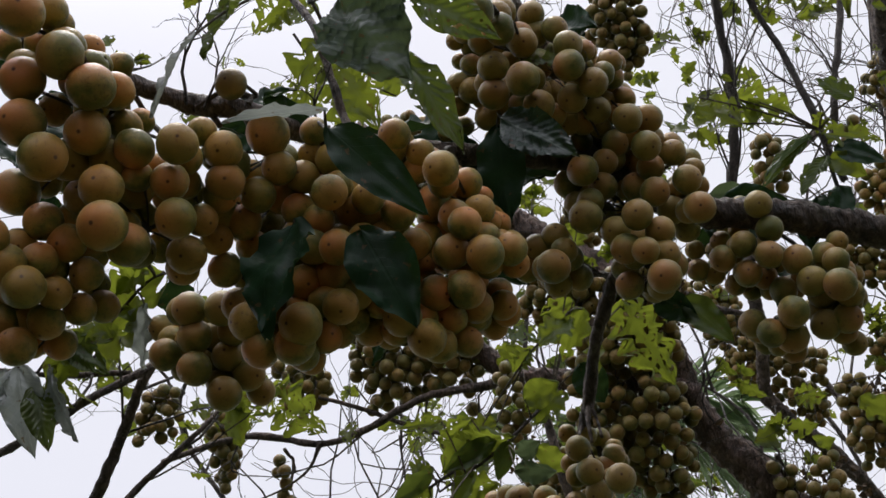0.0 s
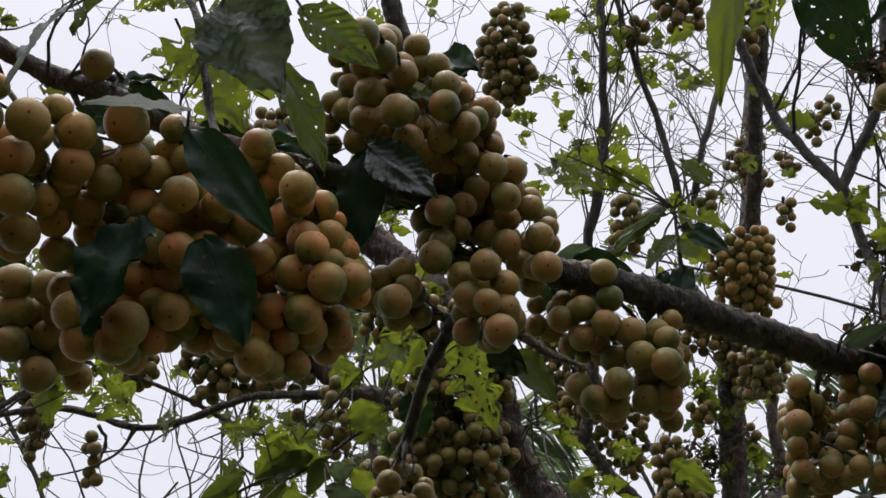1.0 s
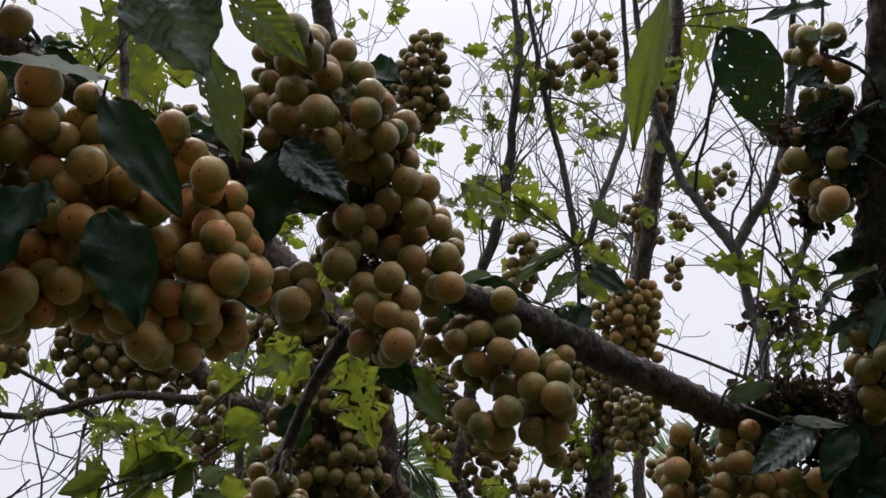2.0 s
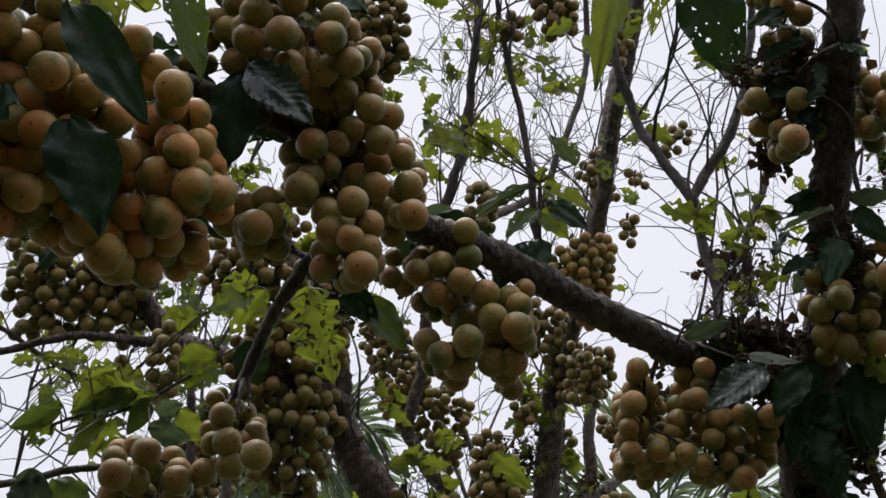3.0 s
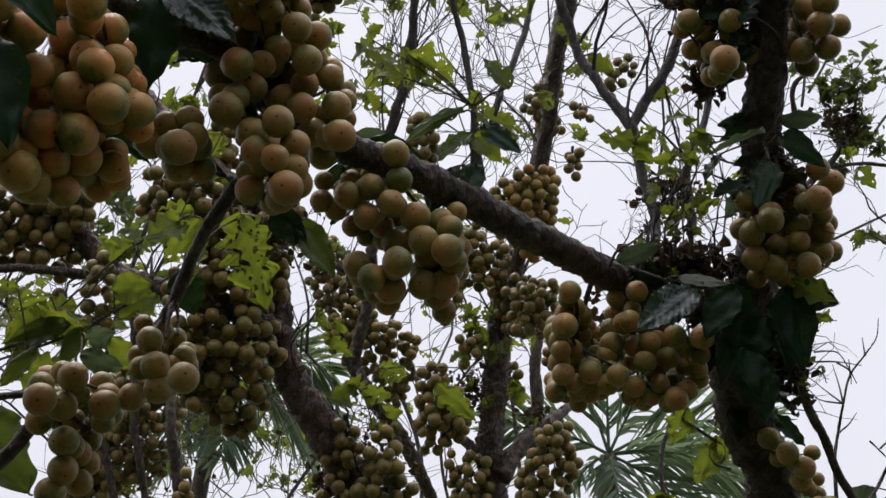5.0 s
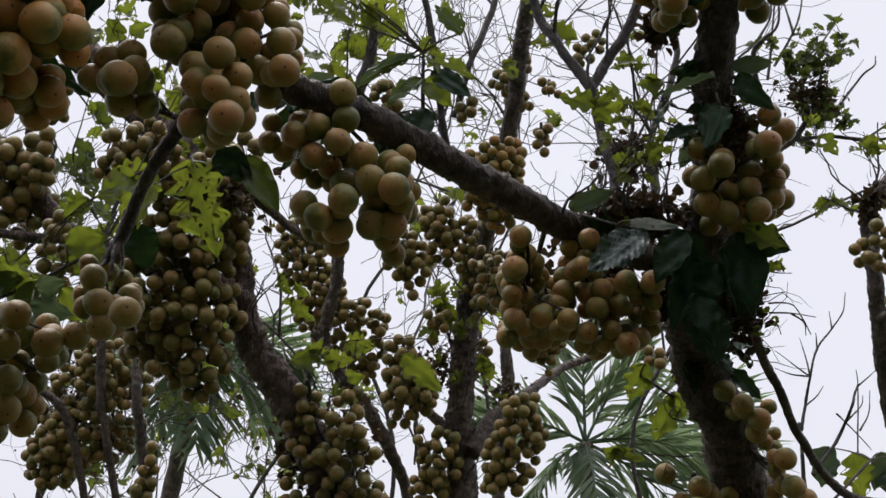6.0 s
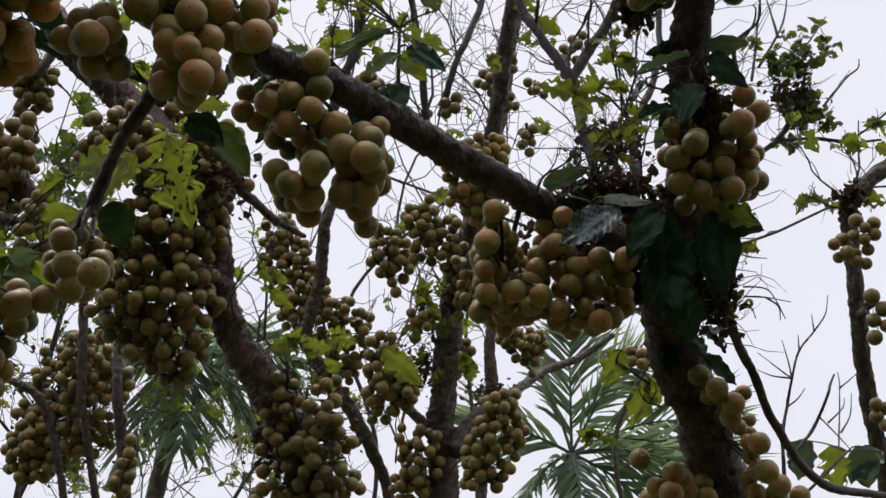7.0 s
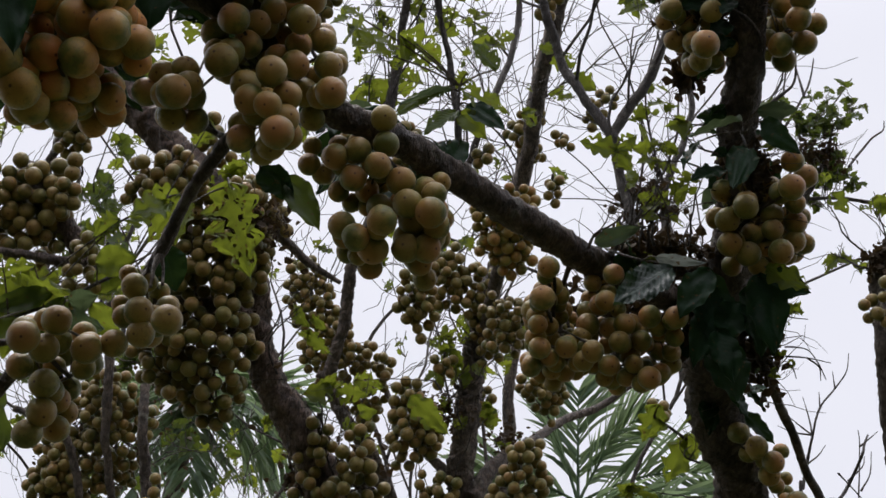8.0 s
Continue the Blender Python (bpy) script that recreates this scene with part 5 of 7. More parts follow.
fruit_cluster(scattered([(-0.148, 3.09, 2.76, 0.046), (-0.148, 3.117, 2.686, 0.053), (-0.132, 3.133, 2.641, 0.009)], 0.0162, 40, 12), 113, (-0.148, 3.12, 2.8), "small bunch of olive-brown fruits on bare wood", kinds=YOUNG)
fruit_cluster(scattered([(-0.064, 3.208, 2.874, 0.048), (-0.039, 3.241, 2.782, 0.048)], 0.0163, 40, 13), 114, (-0.064, 3.238, 2.914), "small bunch of olive-brown fruits on bare wood", kinds=YOUNG)
fruit_cluster(scattered([(0.026, 3.219, 2.843, 0.048), (0.051, 3.258, 2.735, 0.056), (0.067, 3.298, 2.627, 0.032)], 0.0163, 55, 14), 115, (0.026, 3.249, 2.883), "dense hanging bunch of small olive-brown fruits", kinds=YOUNG)
fruit_cluster(scattered([(-0.154, 3.004, 2.412, 0.042), (-0.139, 3.034, 2.328, 0.072), (-0.154, 3.059, 2.259, 0.035)], 0.0165, 62, 15), 116, (-0.154, 3.034, 2.452), "dense hanging bunch of small olive-brown fruits", kinds=YOUNG)
fruit_cluster(scattered([(-0.063, 3.261, 2.582, 0.031), (-0.071, 3.278, 2.536, 0.015)], 0.0165, 14, 16), 117, (-0.063, 3.291, 2.622), "small bunch of olive-brown fruits on bare wood", kinds=YOUNG)
fruit_cluster(scattered([(-0.071, 3.377, 2.262, 0.055), (-0.071, 3.411, 2.17, 0.063), (-0.104, 3.438, 2.094, 0.055)], 0.0165, 51, 17), 118, (-0.071, 3.407, 2.302), "dense hanging bunch of small olive-brown fruits", kinds=YOUNG)
fruit_cluster(scattered([(0.149, 2.902, 2.253, 0.047), (0.135, 2.93, 2.174, 0.068), (0.093, 2.969, 2.068, 0.054)], 0.0163, 62, 18), 119, (0.149, 2.932, 2.293), "dense hanging bunch of small olive-brown fruits", kinds=YOUNG)
fruit_cluster(scattered([(0.062, 3.488, 2.543, 0.033), (0.062, 3.511, 2.478, 0.033)], 0.0165, 18, 19), 120, (0.062, 3.518, 2.583), "small bunch of olive-brown fruits on bare wood", kinds=YOUNG)
fruit_cluster(scattered([(0.249, 3.573, 2.602, 0.078), (0.275, 3.597, 2.536, 0.025)], 0.0165, 33, 20), 121, (0.249, 3.603, 2.642), "small bunch of olive-brown fruits on bare wood", kinds=YOUNG)
fruit_cluster(scattered([(-1.065, 2.153, 2.647, 0.071), (-1.043, 2.18, 2.57, 0.094), (-1.044, 2.203, 2.504, 0.071)], 0.0165, 74, 21), 122, (-1.065, 2.183, 2.687), "dense hanging bunch of small olive-brown fruits", kinds=YOUNG)
fruit_cluster(scattered([(-0.914, 2.165, 2.636, 0.06), (-0.915, 2.187, 2.57, 0.072), (-0.916, 2.21, 2.504, 0.06)], 0.0165, 55, 22), 123, (-0.914, 2.195, 2.676), "dense hanging bunch of small olive-brown fruits", kinds=YOUNG)
fruit_cluster(scattered([(-0.832, 2.132, 2.621, 0.019), (-0.844, 2.146, 2.578, 0.025)], 0.0157, 12, 23), 124, (-0.832, 2.162, 2.661), "small bunch of olive-brown fruits on bare wood", kinds=YOUNG)
fruit_cluster(scattered([(-0.913, 2.271, 2.512, 0.008), (-0.914, 2.287, 2.467, 0.002)], 0.0165, 7, 24), 125, (-0.913, 2.301, 2.552), "small bunch of olive-brown fruits on bare wood", kinds=YOUNG)
fruit_cluster(scattered([(-1.249, 2.126, 2.593, 0.052), (-1.245, 2.15, 2.536, 0.058), (-1.256, 2.161, 2.503, 0.015)], 0.0157, 44, 25), 126, (-1.249, 2.156, 2.633), "small bunch of olive-brown fruits on bare wood", kinds=YOUNG)
fruit_cluster(scattered([(-0.614, 2.043, 2.605, 0.058), (-0.615, 2.061, 2.554, 0.08), (-0.626, 2.075, 2.512, 0.047)], 0.0141, 59, 26), 127, (-0.614, 2.073, 2.645), "dense hanging bunch of small olive-brown fruits", kinds=YOUNG)
fruit_cluster(scattered([(-0.586, 2.241, 2.804, 0.021), (-0.575, 2.265, 2.736, 0.04), (-0.6, 2.28, 2.69, 0.027)], 0.0157, 25, 27), 128, (-0.586, 2.271, 2.844), "small bunch of olive-brown fruits on bare wood", kinds=YOUNG)
fruit_cluster(scattered([(-0.71, 1.907, 2.373, 0.018), (-0.708, 1.925, 2.321, 0.028), (-0.713, 1.941, 2.273, 0.018)], 0.0129, 29, 28), 129, (-0.71, 1.937, 2.413), "small bunch of olive-brown fruits on bare wood", kinds=YOUNG)
fruit_cluster(scattered([(-0.392, 2.435, 3.452, 0.026), (-0.424, 2.459, 3.374, 0.069), (-0.422, 2.492, 3.294, 0.069), (-0.422, 2.514, 3.241, 0.019)], 0.0159, 85, 29), 130, (-0.392, 2.465, 3.492), "dense hanging bunch of small olive-brown fruits", kinds=YOUNG)
fruit_cluster(scattered([(-0.937, 2.152, 3.1, 0.023), (-0.892, 2.177, 3.062, 0.055), (-0.91, 2.188, 3.027, 0.03)], 0.0155, 25, 30), 131, (-0.937, 2.182, 3.14), "small bunch of olive-brown fruits on bare wood", kinds=YOUNG)
fruit_cluster(scattered([(0.017, 2.451, 3.412, 0.053), (0.022, 2.476, 3.354, 0.046)], 0.0165, 29, 31), 132, (0.017, 2.481, 3.452), "small bunch of olive-brown fruits on bare wood", kinds=YOUNG)
fruit_cluster(scattered([(0.161, 2.495, 3.378, 0.039), (0.179, 2.526, 3.313, 0.025)], 0.0165, 22, 32), 133, (0.161, 2.525, 3.418), "small bunch of olive-brown fruits on bare wood", kinds=YOUNG)
fruit_cluster(scattered([(-0.102, 2.454, 3.341, 0.03)], 0.0155, 11, 33), 134, (-0.102, 2.484, 3.381), "small bunch of olive-brown fruits on bare wood", kinds=YOUNG)
fruit_cluster(scattered([(0.112, 2.738, 2.87, 0.05), (0.079, 2.753, 2.82, 0.083), (0.096, 2.789, 2.743, 0.062), (0.111, 2.809, 2.703, 0.03)], 0.0155, 105, 34), 135, (0.12, 2.79, 2.915), "dense hanging bunch of small pale olive fruits", kinds=TAN)
fruit_cluster(scattered([(0.188, 3.083, 3.301, 0.032), (0.14, 3.096, 3.243, 0.04), (0.188, 3.129, 3.187, 0.027)], 0.0153, 27, 35), 136, (0.188, 3.113, 3.341), "small bunch of olive-brown fruits on bare wood", kinds=YOUNG)
fruit_cluster(scattered([(0.275, 3.125, 3.243, 0.027)], 0.0153, 11, 36), 137, (0.275, 3.155, 3.283), "small bunch of olive-brown fruits on bare wood", kinds=YOUNG)
fruit_cluster(scattered([(0.25, 3.168, 3.123, 0.024), (0.245, 3.182, 3.086, 0.015)], 0.0153, 11, 37), 138, (0.25, 3.198, 3.163), "small bunch of olive-brown fruits on bare wood", kinds=YOUNG)
fruit_cluster(scattered([(0.362, 3.099, 3.352, 0.02), (0.414, 3.099, 3.38, 0.024), (0.356, 3.116, 3.307, 0.014)], 0.0153, 16, 38), 139, (0.362, 3.129, 3.392), "small bunch of olive-brown fruits on bare wood", kinds=YOUNG)
fruit_cluster(scattered([(-0.161, 2.339, 2.834, 0.029), (-0.171, 2.365, 2.765, 0.035)], 0.0150, 25, 39), 140, (-0.161, 2.369, 2.874), "small bunch of olive-brown fruits on bare wood", kinds=YOUNG)
fruit_cluster(scattered([(-1.48, 2.163, 2.516, 0.029), (-1.488, 2.185, 2.458, 0.035), (-1.5, 2.2, 2.413, 0.014)], 0.0149, 22, 40), 141, (-1.48, 2.193, 2.556), "small bunch of olive-brown fruits on bare wood", kinds=YOUNG)
fruit_cluster(scattered([(-1.44, 2.096, 2.521, 0.022), (-1.451, 2.123, 2.451, 0.029), (-1.469, 2.141, 2.394, 0.01)], 0.0150, 24, 41), 142, (-1.44, 2.126, 2.561), "small bunch of olive-brown fruits on bare wood", kinds=YOUNG)
fruit_cluster(scattered([(-1.536, 2.038, 2.575, 0.047), (-1.577, 2.047, 2.522, 0.041)], 0.0150, 25, 42), 143, (-1.536, 2.068, 2.615), "small bunch of olive-brown fruits on bare wood", kinds=YOUNG)
fruit_cluster(scattered([(-1.372, 2.226, 2.417, 0.01), (-1.382, 2.252, 2.348, 0.016)], 0.0149, 12, 43), 144, (-1.372, 2.256, 2.457), "small bunch of olive-brown fruits on bare wood", kinds=YOUNG)
fruit_cluster(scattered([(0.874, 2.277, 2.479, 0.015), (0.827, 2.292, 2.436, 0.026), (0.868, 2.292, 2.436, 0.017)], 0.0145, 16, 44), 145, (0.874, 2.307, 2.519), "small bunch of olive-brown fruits on bare wood", kinds=YOUNG)
fruit_cluster(scattered([(0.89, 2.317, 2.31, 0.02), (0.878, 2.337, 2.255, 0)], 0.0159, 9, 45), 146, (0.89, 2.347, 2.35), "small bunch of olive-brown fruits on bare wood", kinds=YOUNG)
fruit_cluster(scattered([(0.927, 2.471, 2.12, 0.015)], 0.0154, 7, 46), 147, (0.927, 2.501, 2.16), "small bunch of olive-brown fruits on bare wood", kinds=YOUNG)
fruit_cluster(scattered([(-1.158, 2.907, 2.968, 0.058), (-1.15, 2.944, 2.868, 0.066)], 0.0165, 29, 47), 148, (-1.158, 2.937, 3.008), "small bunch of olive-brown fruits on bare wood", kinds=YOUNG)
fruit_cluster(scattered([(0.096, 2.894, 2.634, 0.077), (0.096, 2.932, 2.54, 0.063)], 0.0148, 48, 49), 150, (0.096, 2.924, 2.674), "dense hanging bunch of small olive-brown fruits", kinds=YOUNG)
fruit_cluster(scattered([(0.544, 3.205, 2.442, 0.026)], 0.0156, 7, 50), 151, (0.544, 3.235, 2.482), "small bunch of olive-brown fruits on bare wood", kinds=YOUNG)
fruit_cluster(scattered([(0.023, 2.699, 2.957, 0.02)], 0.0148, 9, 51), 152, (0.023, 2.729, 2.997), "small bunch of olive-brown fruits on bare wood", kinds=YOUNG)

# ---- leafy sprigs ----
leafy_sprig([(-0.529, 0.88, 2.569, 0.002), (-0.517, 0.87, 2.524, 0.002)],
    [((-0.488, 0.88, 2.524), (-0.422, 0.85, 2.398), 0.112, 5, "r"),
     ((-0.564, 1.02, 2.578), (-0.64, 1.02, 2.507), 0.066, 10, "h"),
     ((-0.571, 1.05, 2.563), (-0.535, 1.05, 2.456), 0.078, -10, "h"),
     ((-0.642, 1.1, 2.724), (-0.717, 1.1, 2.693), 0.070, 0, "h"),
     ((-0.622, 1.12, 2.7), (-0.697, 1.12, 2.732), 0.054, 20, "h")], 3, "broad dark quilted leaf over thin yellow-green leaves")
leafy_sprig([(-0.469, 0.969, 2.519, 0.001), (-0.461, 0.966, 2.48, 0.002)],
    [((-0.459, 0.97, 2.486), (-0.406, 0.97, 2.353), 0.052, -25, "e")], 4, "drooping green leaf with holes above the fruit")
leafy_sprig([(-0.439, 0.937, 2.564, 0.001), (-0.42, 0.936, 2.528, 0.002)],
    [((-0.418, 0.93, 2.526), (-0.338, 0.93, 2.441), 0.055, 20, "e")], 5, "drooping green leaf with holes above the fruit")
leafy_sprig([(-0.514, 0.838, 2.363, 0.002), (-0.487, 0.806, 2.328, 0.002)],
    [((-0.483, 0.798, 2.324), (-0.401, 0.796, 2.21), 0.051, 5, "g"),
     ((-0.486, 0.8, 2.347), (-0.581, 0.77, 2.365), 0.030, 68, "s")], 6, "broad dark glossy leaves among the fruit")
leafy_sprig([(-0.4, 1.094, 2.446, 0.001), (-0.387, 1.065, 2.419, 0.002)],
    [((-0.386, 1.056, 2.414), (-0.306, 1.038, 2.335), 0.059, 10, "q"),
     ((-0.4, 1.082, 2.421), (-0.41, 1.085, 2.302), 0.063, -10, "g")], 7, "broad dark glossy leaves among the fruit")
leafy_sprig([(-0.542, 0.839, 2.26, 0.001), (-0.54, 0.811, 2.247, 0.001)],
    [((-0.53, 0.795, 2.24), (-0.559, 0.738, 2.136), 0.087, 8, "g")], 8, "broad dark glossy leaves among the fruit")
leafy_sprig([(-0.493, 0.861, 2.248, 0.001), (-0.478, 0.831, 2.226, 0.001)],
    [((-0.477, 0.821, 2.223), (-0.435, 0.812, 2.121), 0.068, -12, "g")], 9, "broad dark glossy leaves among the fruit")
leafy_sprig([(-0.538, 0.804, 2.527, 0.001), (-0.546, 0.791, 2.496, 0.002)],
    [((-0.532, 0.78, 2.5), (-0.596, 0.75, 2.44), 0.062, 20, "e"),
     ((-0.583, 0.74, 2.441), (-0.637, 0.71, 2.368), 0.036, 30, "s")], 10, "broad dark glossy leaves among the fruit")
leafy_sprig([(0.092, 1.443, 2.817, 0.002), (0.077, 1.431, 2.758, 0.002)],
    [((0.083, 1.426, 2.84), (0.013, 1.426, 2.598), 0.062, 30, "t"),
     ((0.173, 1.43, 2.785), (0.233, 1.46, 2.616), 0.105, 5, "d"),
     ((0.146, 1.46, 2.86), (0.109, 1.46, 2.7), 0.045, 10, "h"),
     ((0.165, 1.46, 2.85), (0.195, 1.46, 2.773), 0.06, -10, "h"),
     ((0.314, 1.4, 2.802), (0.2, 1.4, 2.789), 0.034, 10, "g")], 11, "holed leaves hanging from a twig above the limb")
leafy_sprig([(-0.06, 1.42, 2.33, 0.003), (-0.06, 1.42, 2.396, 0.003), (-0.059, 1.42, 2.439, 0.002)],
    [((-0.072, 1.42, 2.43), (-0.146, 1.37, 2.395), 0.027, 60, "p"),
     ((-0.074, 1.42, 2.436), (-0.155, 1.38, 2.374), 0.034, 10, "e"),
     ((-0.057, 1.42, 2.432), (0.013, 1.42, 2.401), 0.040, -25, "h"),
     ((-0.045, 1.42, 2.408), (0.002, 1.38, 2.355), 0.034, 20, "g"),
     ((-0.062, 1.42, 2.399), (-0.107, 1.39, 2.351), 0.036, 10, "e"),
     ((-0.057, 1.42, 2.394), (-0.023, 1.4, 2.354), 0.036, -10, "b"),
     ((-0.008, 1.42, 2.467), (-0.042, 1.42, 2.515), 0.039, 10, "e"),
     ((-0.154, 1.42, 2.484), (-0.23, 1.46, 2.568), 0.056, 10, "h"),
     ((-0.146, 1.42, 2.519), (-0.075, 1.46, 2.489), 0.064, -10, "h"),
     ((-0.122, 1.42, 2.505), (-0.16, 1.46, 2.491), 0.048, 20, "h"),
     ((-0.198, 1.42, 2.543), (-0.242, 1.5, 2.555), 0.032, 20, "y"),
     ((-0.089, 1.42, 2.348), (-0.116, 1.39, 2.275), 0.057, 10, "g"),
     ((-0.058, 1.42, 2.354), (-0.067, 1.39, 2.291), 0.037, -20, "g"),
     ((-0.048, 1.42, 2.46), (-0.064, 1.42, 2.435), 0.024, 0, "y")], 12, "upright sprig of thin yellow-green leaves and dark leathery ones")
leafy_sprig([(-0.301, 1.258, 2.228, 0.001), (-0.298, 1.261, 2.222, 0.001)],
    [((-0.3, 1.26, 2.224), (-0.255, 1.255, 2.184), 0.041, 10, "g"),
     ((-0.267, 1.265, 2.216), (-0.222, 1.249, 2.146), 0.041, -15, "m")], 13, "dark leathery leaves close to the wood")
leafy_sprig([(-0.389, 1.515, 2.331, 0.002), (-0.382, 1.5, 2.312, 0.002)],
    [((-0.382, 1.491, 2.309), (-0.345, 1.499, 2.17), 0.084, 8, "h"),
     ((-0.421, 1.434, 2.252), (-0.434, 1.413, 2.19), 0.034, 20, "h")], 14, "insect-eaten yellow-green leaf with many holes")
leafy_sprig([(0.158, 1.533, 2.243, 0.002), (0.2, 1.482, 2.207, 0.002)],
    [((0.232, 1.455, 2.185), (0.148, 1.425, 2.127), 0.060, 5, "q"),
     ((0.288, 1.47, 2.191), (0.24, 1.46, 2.123), 0.051, 10, "g"),
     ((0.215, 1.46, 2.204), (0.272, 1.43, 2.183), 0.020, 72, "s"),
     ((0.142, 1.529, 2.251), (0.199, 1.487, 2.26), 0.030, 40, "p")], 15, "quilted glossy leaf with glints painted on its ribs beside dark leaves")
leafy_sprig([(0.348, 1.613, 2.164, 0.002), (0.33, 1.584, 2.124, 0.002)],
    [((0.323, 1.562, 2.184), (0.274, 1.552, 2.085), 0.055, 10, "g"),
     ((0.363, 1.559, 2.199), (0.376, 1.532, 2.096), 0.059, -15, "g"),
     ((0.322, 1.583, 2.124), (0.337, 1.553, 2.031), 0.071, 0, "g"),
     ((0.372, 1.53, 2.208), (0.384, 1.51, 2.09), 0.064, 0, "v"),
     ((0.31, 1.54, 2.128), (0.326, 1.52, 2.048), 0.047, 0, "v"),
     ((0.345, 1.54, 2.17), (0.314, 1.54, 2.112), 0.056, 0, "g"),
     ((0.298, 1.56, 2.221), (0.33, 1.555, 2.09), 0.07, 5, "v"),
     ((0.379, 1.555, 2.214), (0.441, 1.525, 2.188), 0.055, 30, "g")], 16, "dark leathery leaves close to the wood")
leafy_sprig([(0.335, 1.43, 2.384, 0.002), (0.332, 1.401, 2.346, 0.002)],
    [((0.33, 1.407, 2.39), (0.248, 1.382, 2.356), 0.032, 70, "p"),
     ((0.332, 1.401, 2.346), (0.301, 1.362, 2.268), 0.045, 0, "v"),
     ((0.36, 1.408, 2.39), (0.386, 1.369, 2.324), 0.036, 60, "v"),
     ((0.358, 1.421, 2.413), (0.419, 1.423, 2.416), 0.03, 65, "p"),
     ((0.311, 1.446, 2.333), (0.259, 1.421, 2.308), 0.036, 10, "v"),
     ((0.278, 1.451, 2.377), (0.25, 1.443, 2.333), 0.03, 50, "v")], 17, "dark leathery leaves close to the wood")
leafy_sprig([(0.381, 1.531, 2.223, 0.002), (0.384, 1.513, 2.213, 0.002)],
    [((0.38, 1.513, 2.213), (0.428, 1.486, 2.177), 0.042, 5, "y")], 18, "sprig of thin yellow-green lobed leaves")
leafy_sprig([(0.238, 1.974, 2.634, 0.002), (0.248, 1.977, 2.627, 0.002)],
    [((0.248, 1.976, 2.629), (0.175, 1.967, 2.644), 0.047, 0, "y"),
     ((0.248, 1.976, 2.629), (0.291, 1.968, 2.659), 0.042, 20, "y"),
     ((0.248, 1.977, 2.627), (0.279, 1.992, 2.59), 0.042, 30, "y")], 19, "sprig of thin yellow-green lobed leaves")
leafy_sprig([(-0.851, 1.08, 2.38, 0.002), (-0.887, 1.07, 2.373, 0.002), (-0.958, 1.066, 2.324, 0.002)],
    [((-0.864, 1.076, 2.378), (-0.972, 1.053, 2.344), 0.075, 5, "y"),
     ((-0.879, 1.064, 2.393), (-0.933, 1.057, 2.366), 0.046, 10, "y"),
     ((-0.912, 1.076, 2.339), (-1.017, 1.056, 2.3), 0.072, -10, "y"),
     ((-0.861, 1.081, 2.368), (-0.852, 1.105, 2.321), 0.054, 0, "g"),
     ((-0.887, 1.061, 2.34), (-0.921, 1.081, 2.268), 0.060, 10, "s"),
     ((-0.957, 1.048, 2.315), (-1.044, 1.039, 2.266), 0.060, 5, "y"),
     ((-0.872, 1.002, 2.408), (-0.882, 1.021, 2.357), 0.041, 0, "y")], 20, "sprig of thin yellow-green lobed leaves")
leafy_sprig([(-0.645, 1.088, 2.656, 0.002), (-0.631, 1.113, 2.611, 0.002)],
    [((-0.637, 1.123, 2.61), (-0.565, 1.128, 2.55), 0.056, 15, "h"),
     ((-0.618, 1.143, 2.578), (-0.598, 1.142, 2.493), 0.052, -10, "y"),
     ((-0.563, 1.205, 2.585), (-0.557, 1.189, 2.628), 0.046, 0, "y")], 21, "sprig of thin yellow-green lobed leaves")
leafy_sprig([(-0.609, 1.754, 2.358, 0.002), (-0.527, 1.751, 2.407, 0.002)],
    [((-0.529, 1.755, 2.397), (-0.58, 1.707, 2.352), 0.059, 15, "y"),
     ((-0.504, 1.757, 2.406), (-0.566, 1.775, 2.329), 0.052, -10, "y"),
     ((-0.608, 1.752, 2.363), (-0.65, 1.755, 2.334), 0.048, 10, "y"),
     ((-0.573, 1.791, 2.285), (-0.643, 1.791, 2.249), 0.057, 20, "y"),
     ((-0.736, 1.771, 2.249), (-0.82, 1.776, 2.191), 0.081, 10, "y"),
     ((-0.698, 1.774, 2.261), (-0.774, 1.763, 2.247), 0.057, 30, "y")], 22, "sprig of thin yellow-green lobed leaves")
leafy_sprig([(-1.001, 1.554, 2.371, 0.002), (-0.995, 1.563, 2.353, 0.002)],
    [((-0.994, 1.56, 2.362), (-0.921, 1.561, 2.262), 0.100, 10, "h"),
     ((-1.038, 1.549, 2.364), (-1.064, 1.567, 2.306), 0.082, -10, "h")], 23, "insect-eaten yellow-green leaf with many holes")
leafy_sprig([(-0.614, 1.834, 2.293, 0.002), (-0.652, 1.833, 2.288, 0.002)],
    [((-0.599, 1.828, 2.311), (-0.647, 1.786, 2.274), 0.062, 10, "y"),
     ((-0.569, 1.895, 2.43), (-0.644, 1.892, 2.425), 0.055, 15, "y"),
     ((-0.548, 1.883, 2.468), (-0.618, 1.882, 2.458), 0.050, -15, "y"),
     ((-0.543, 1.886, 2.458), (-0.554, 1.904, 2.406), 0.055, 20, "y"),
     ((-0.697, 1.987, 2.448), (-0.75, 1.998, 2.408), 0.052, 0, "y"),
     ((-0.496, 1.841, 2.596), (-0.527, 1.856, 2.548), 0.050, 0, "y")], 24, "sprig of thin yellow-green lobed leaves")
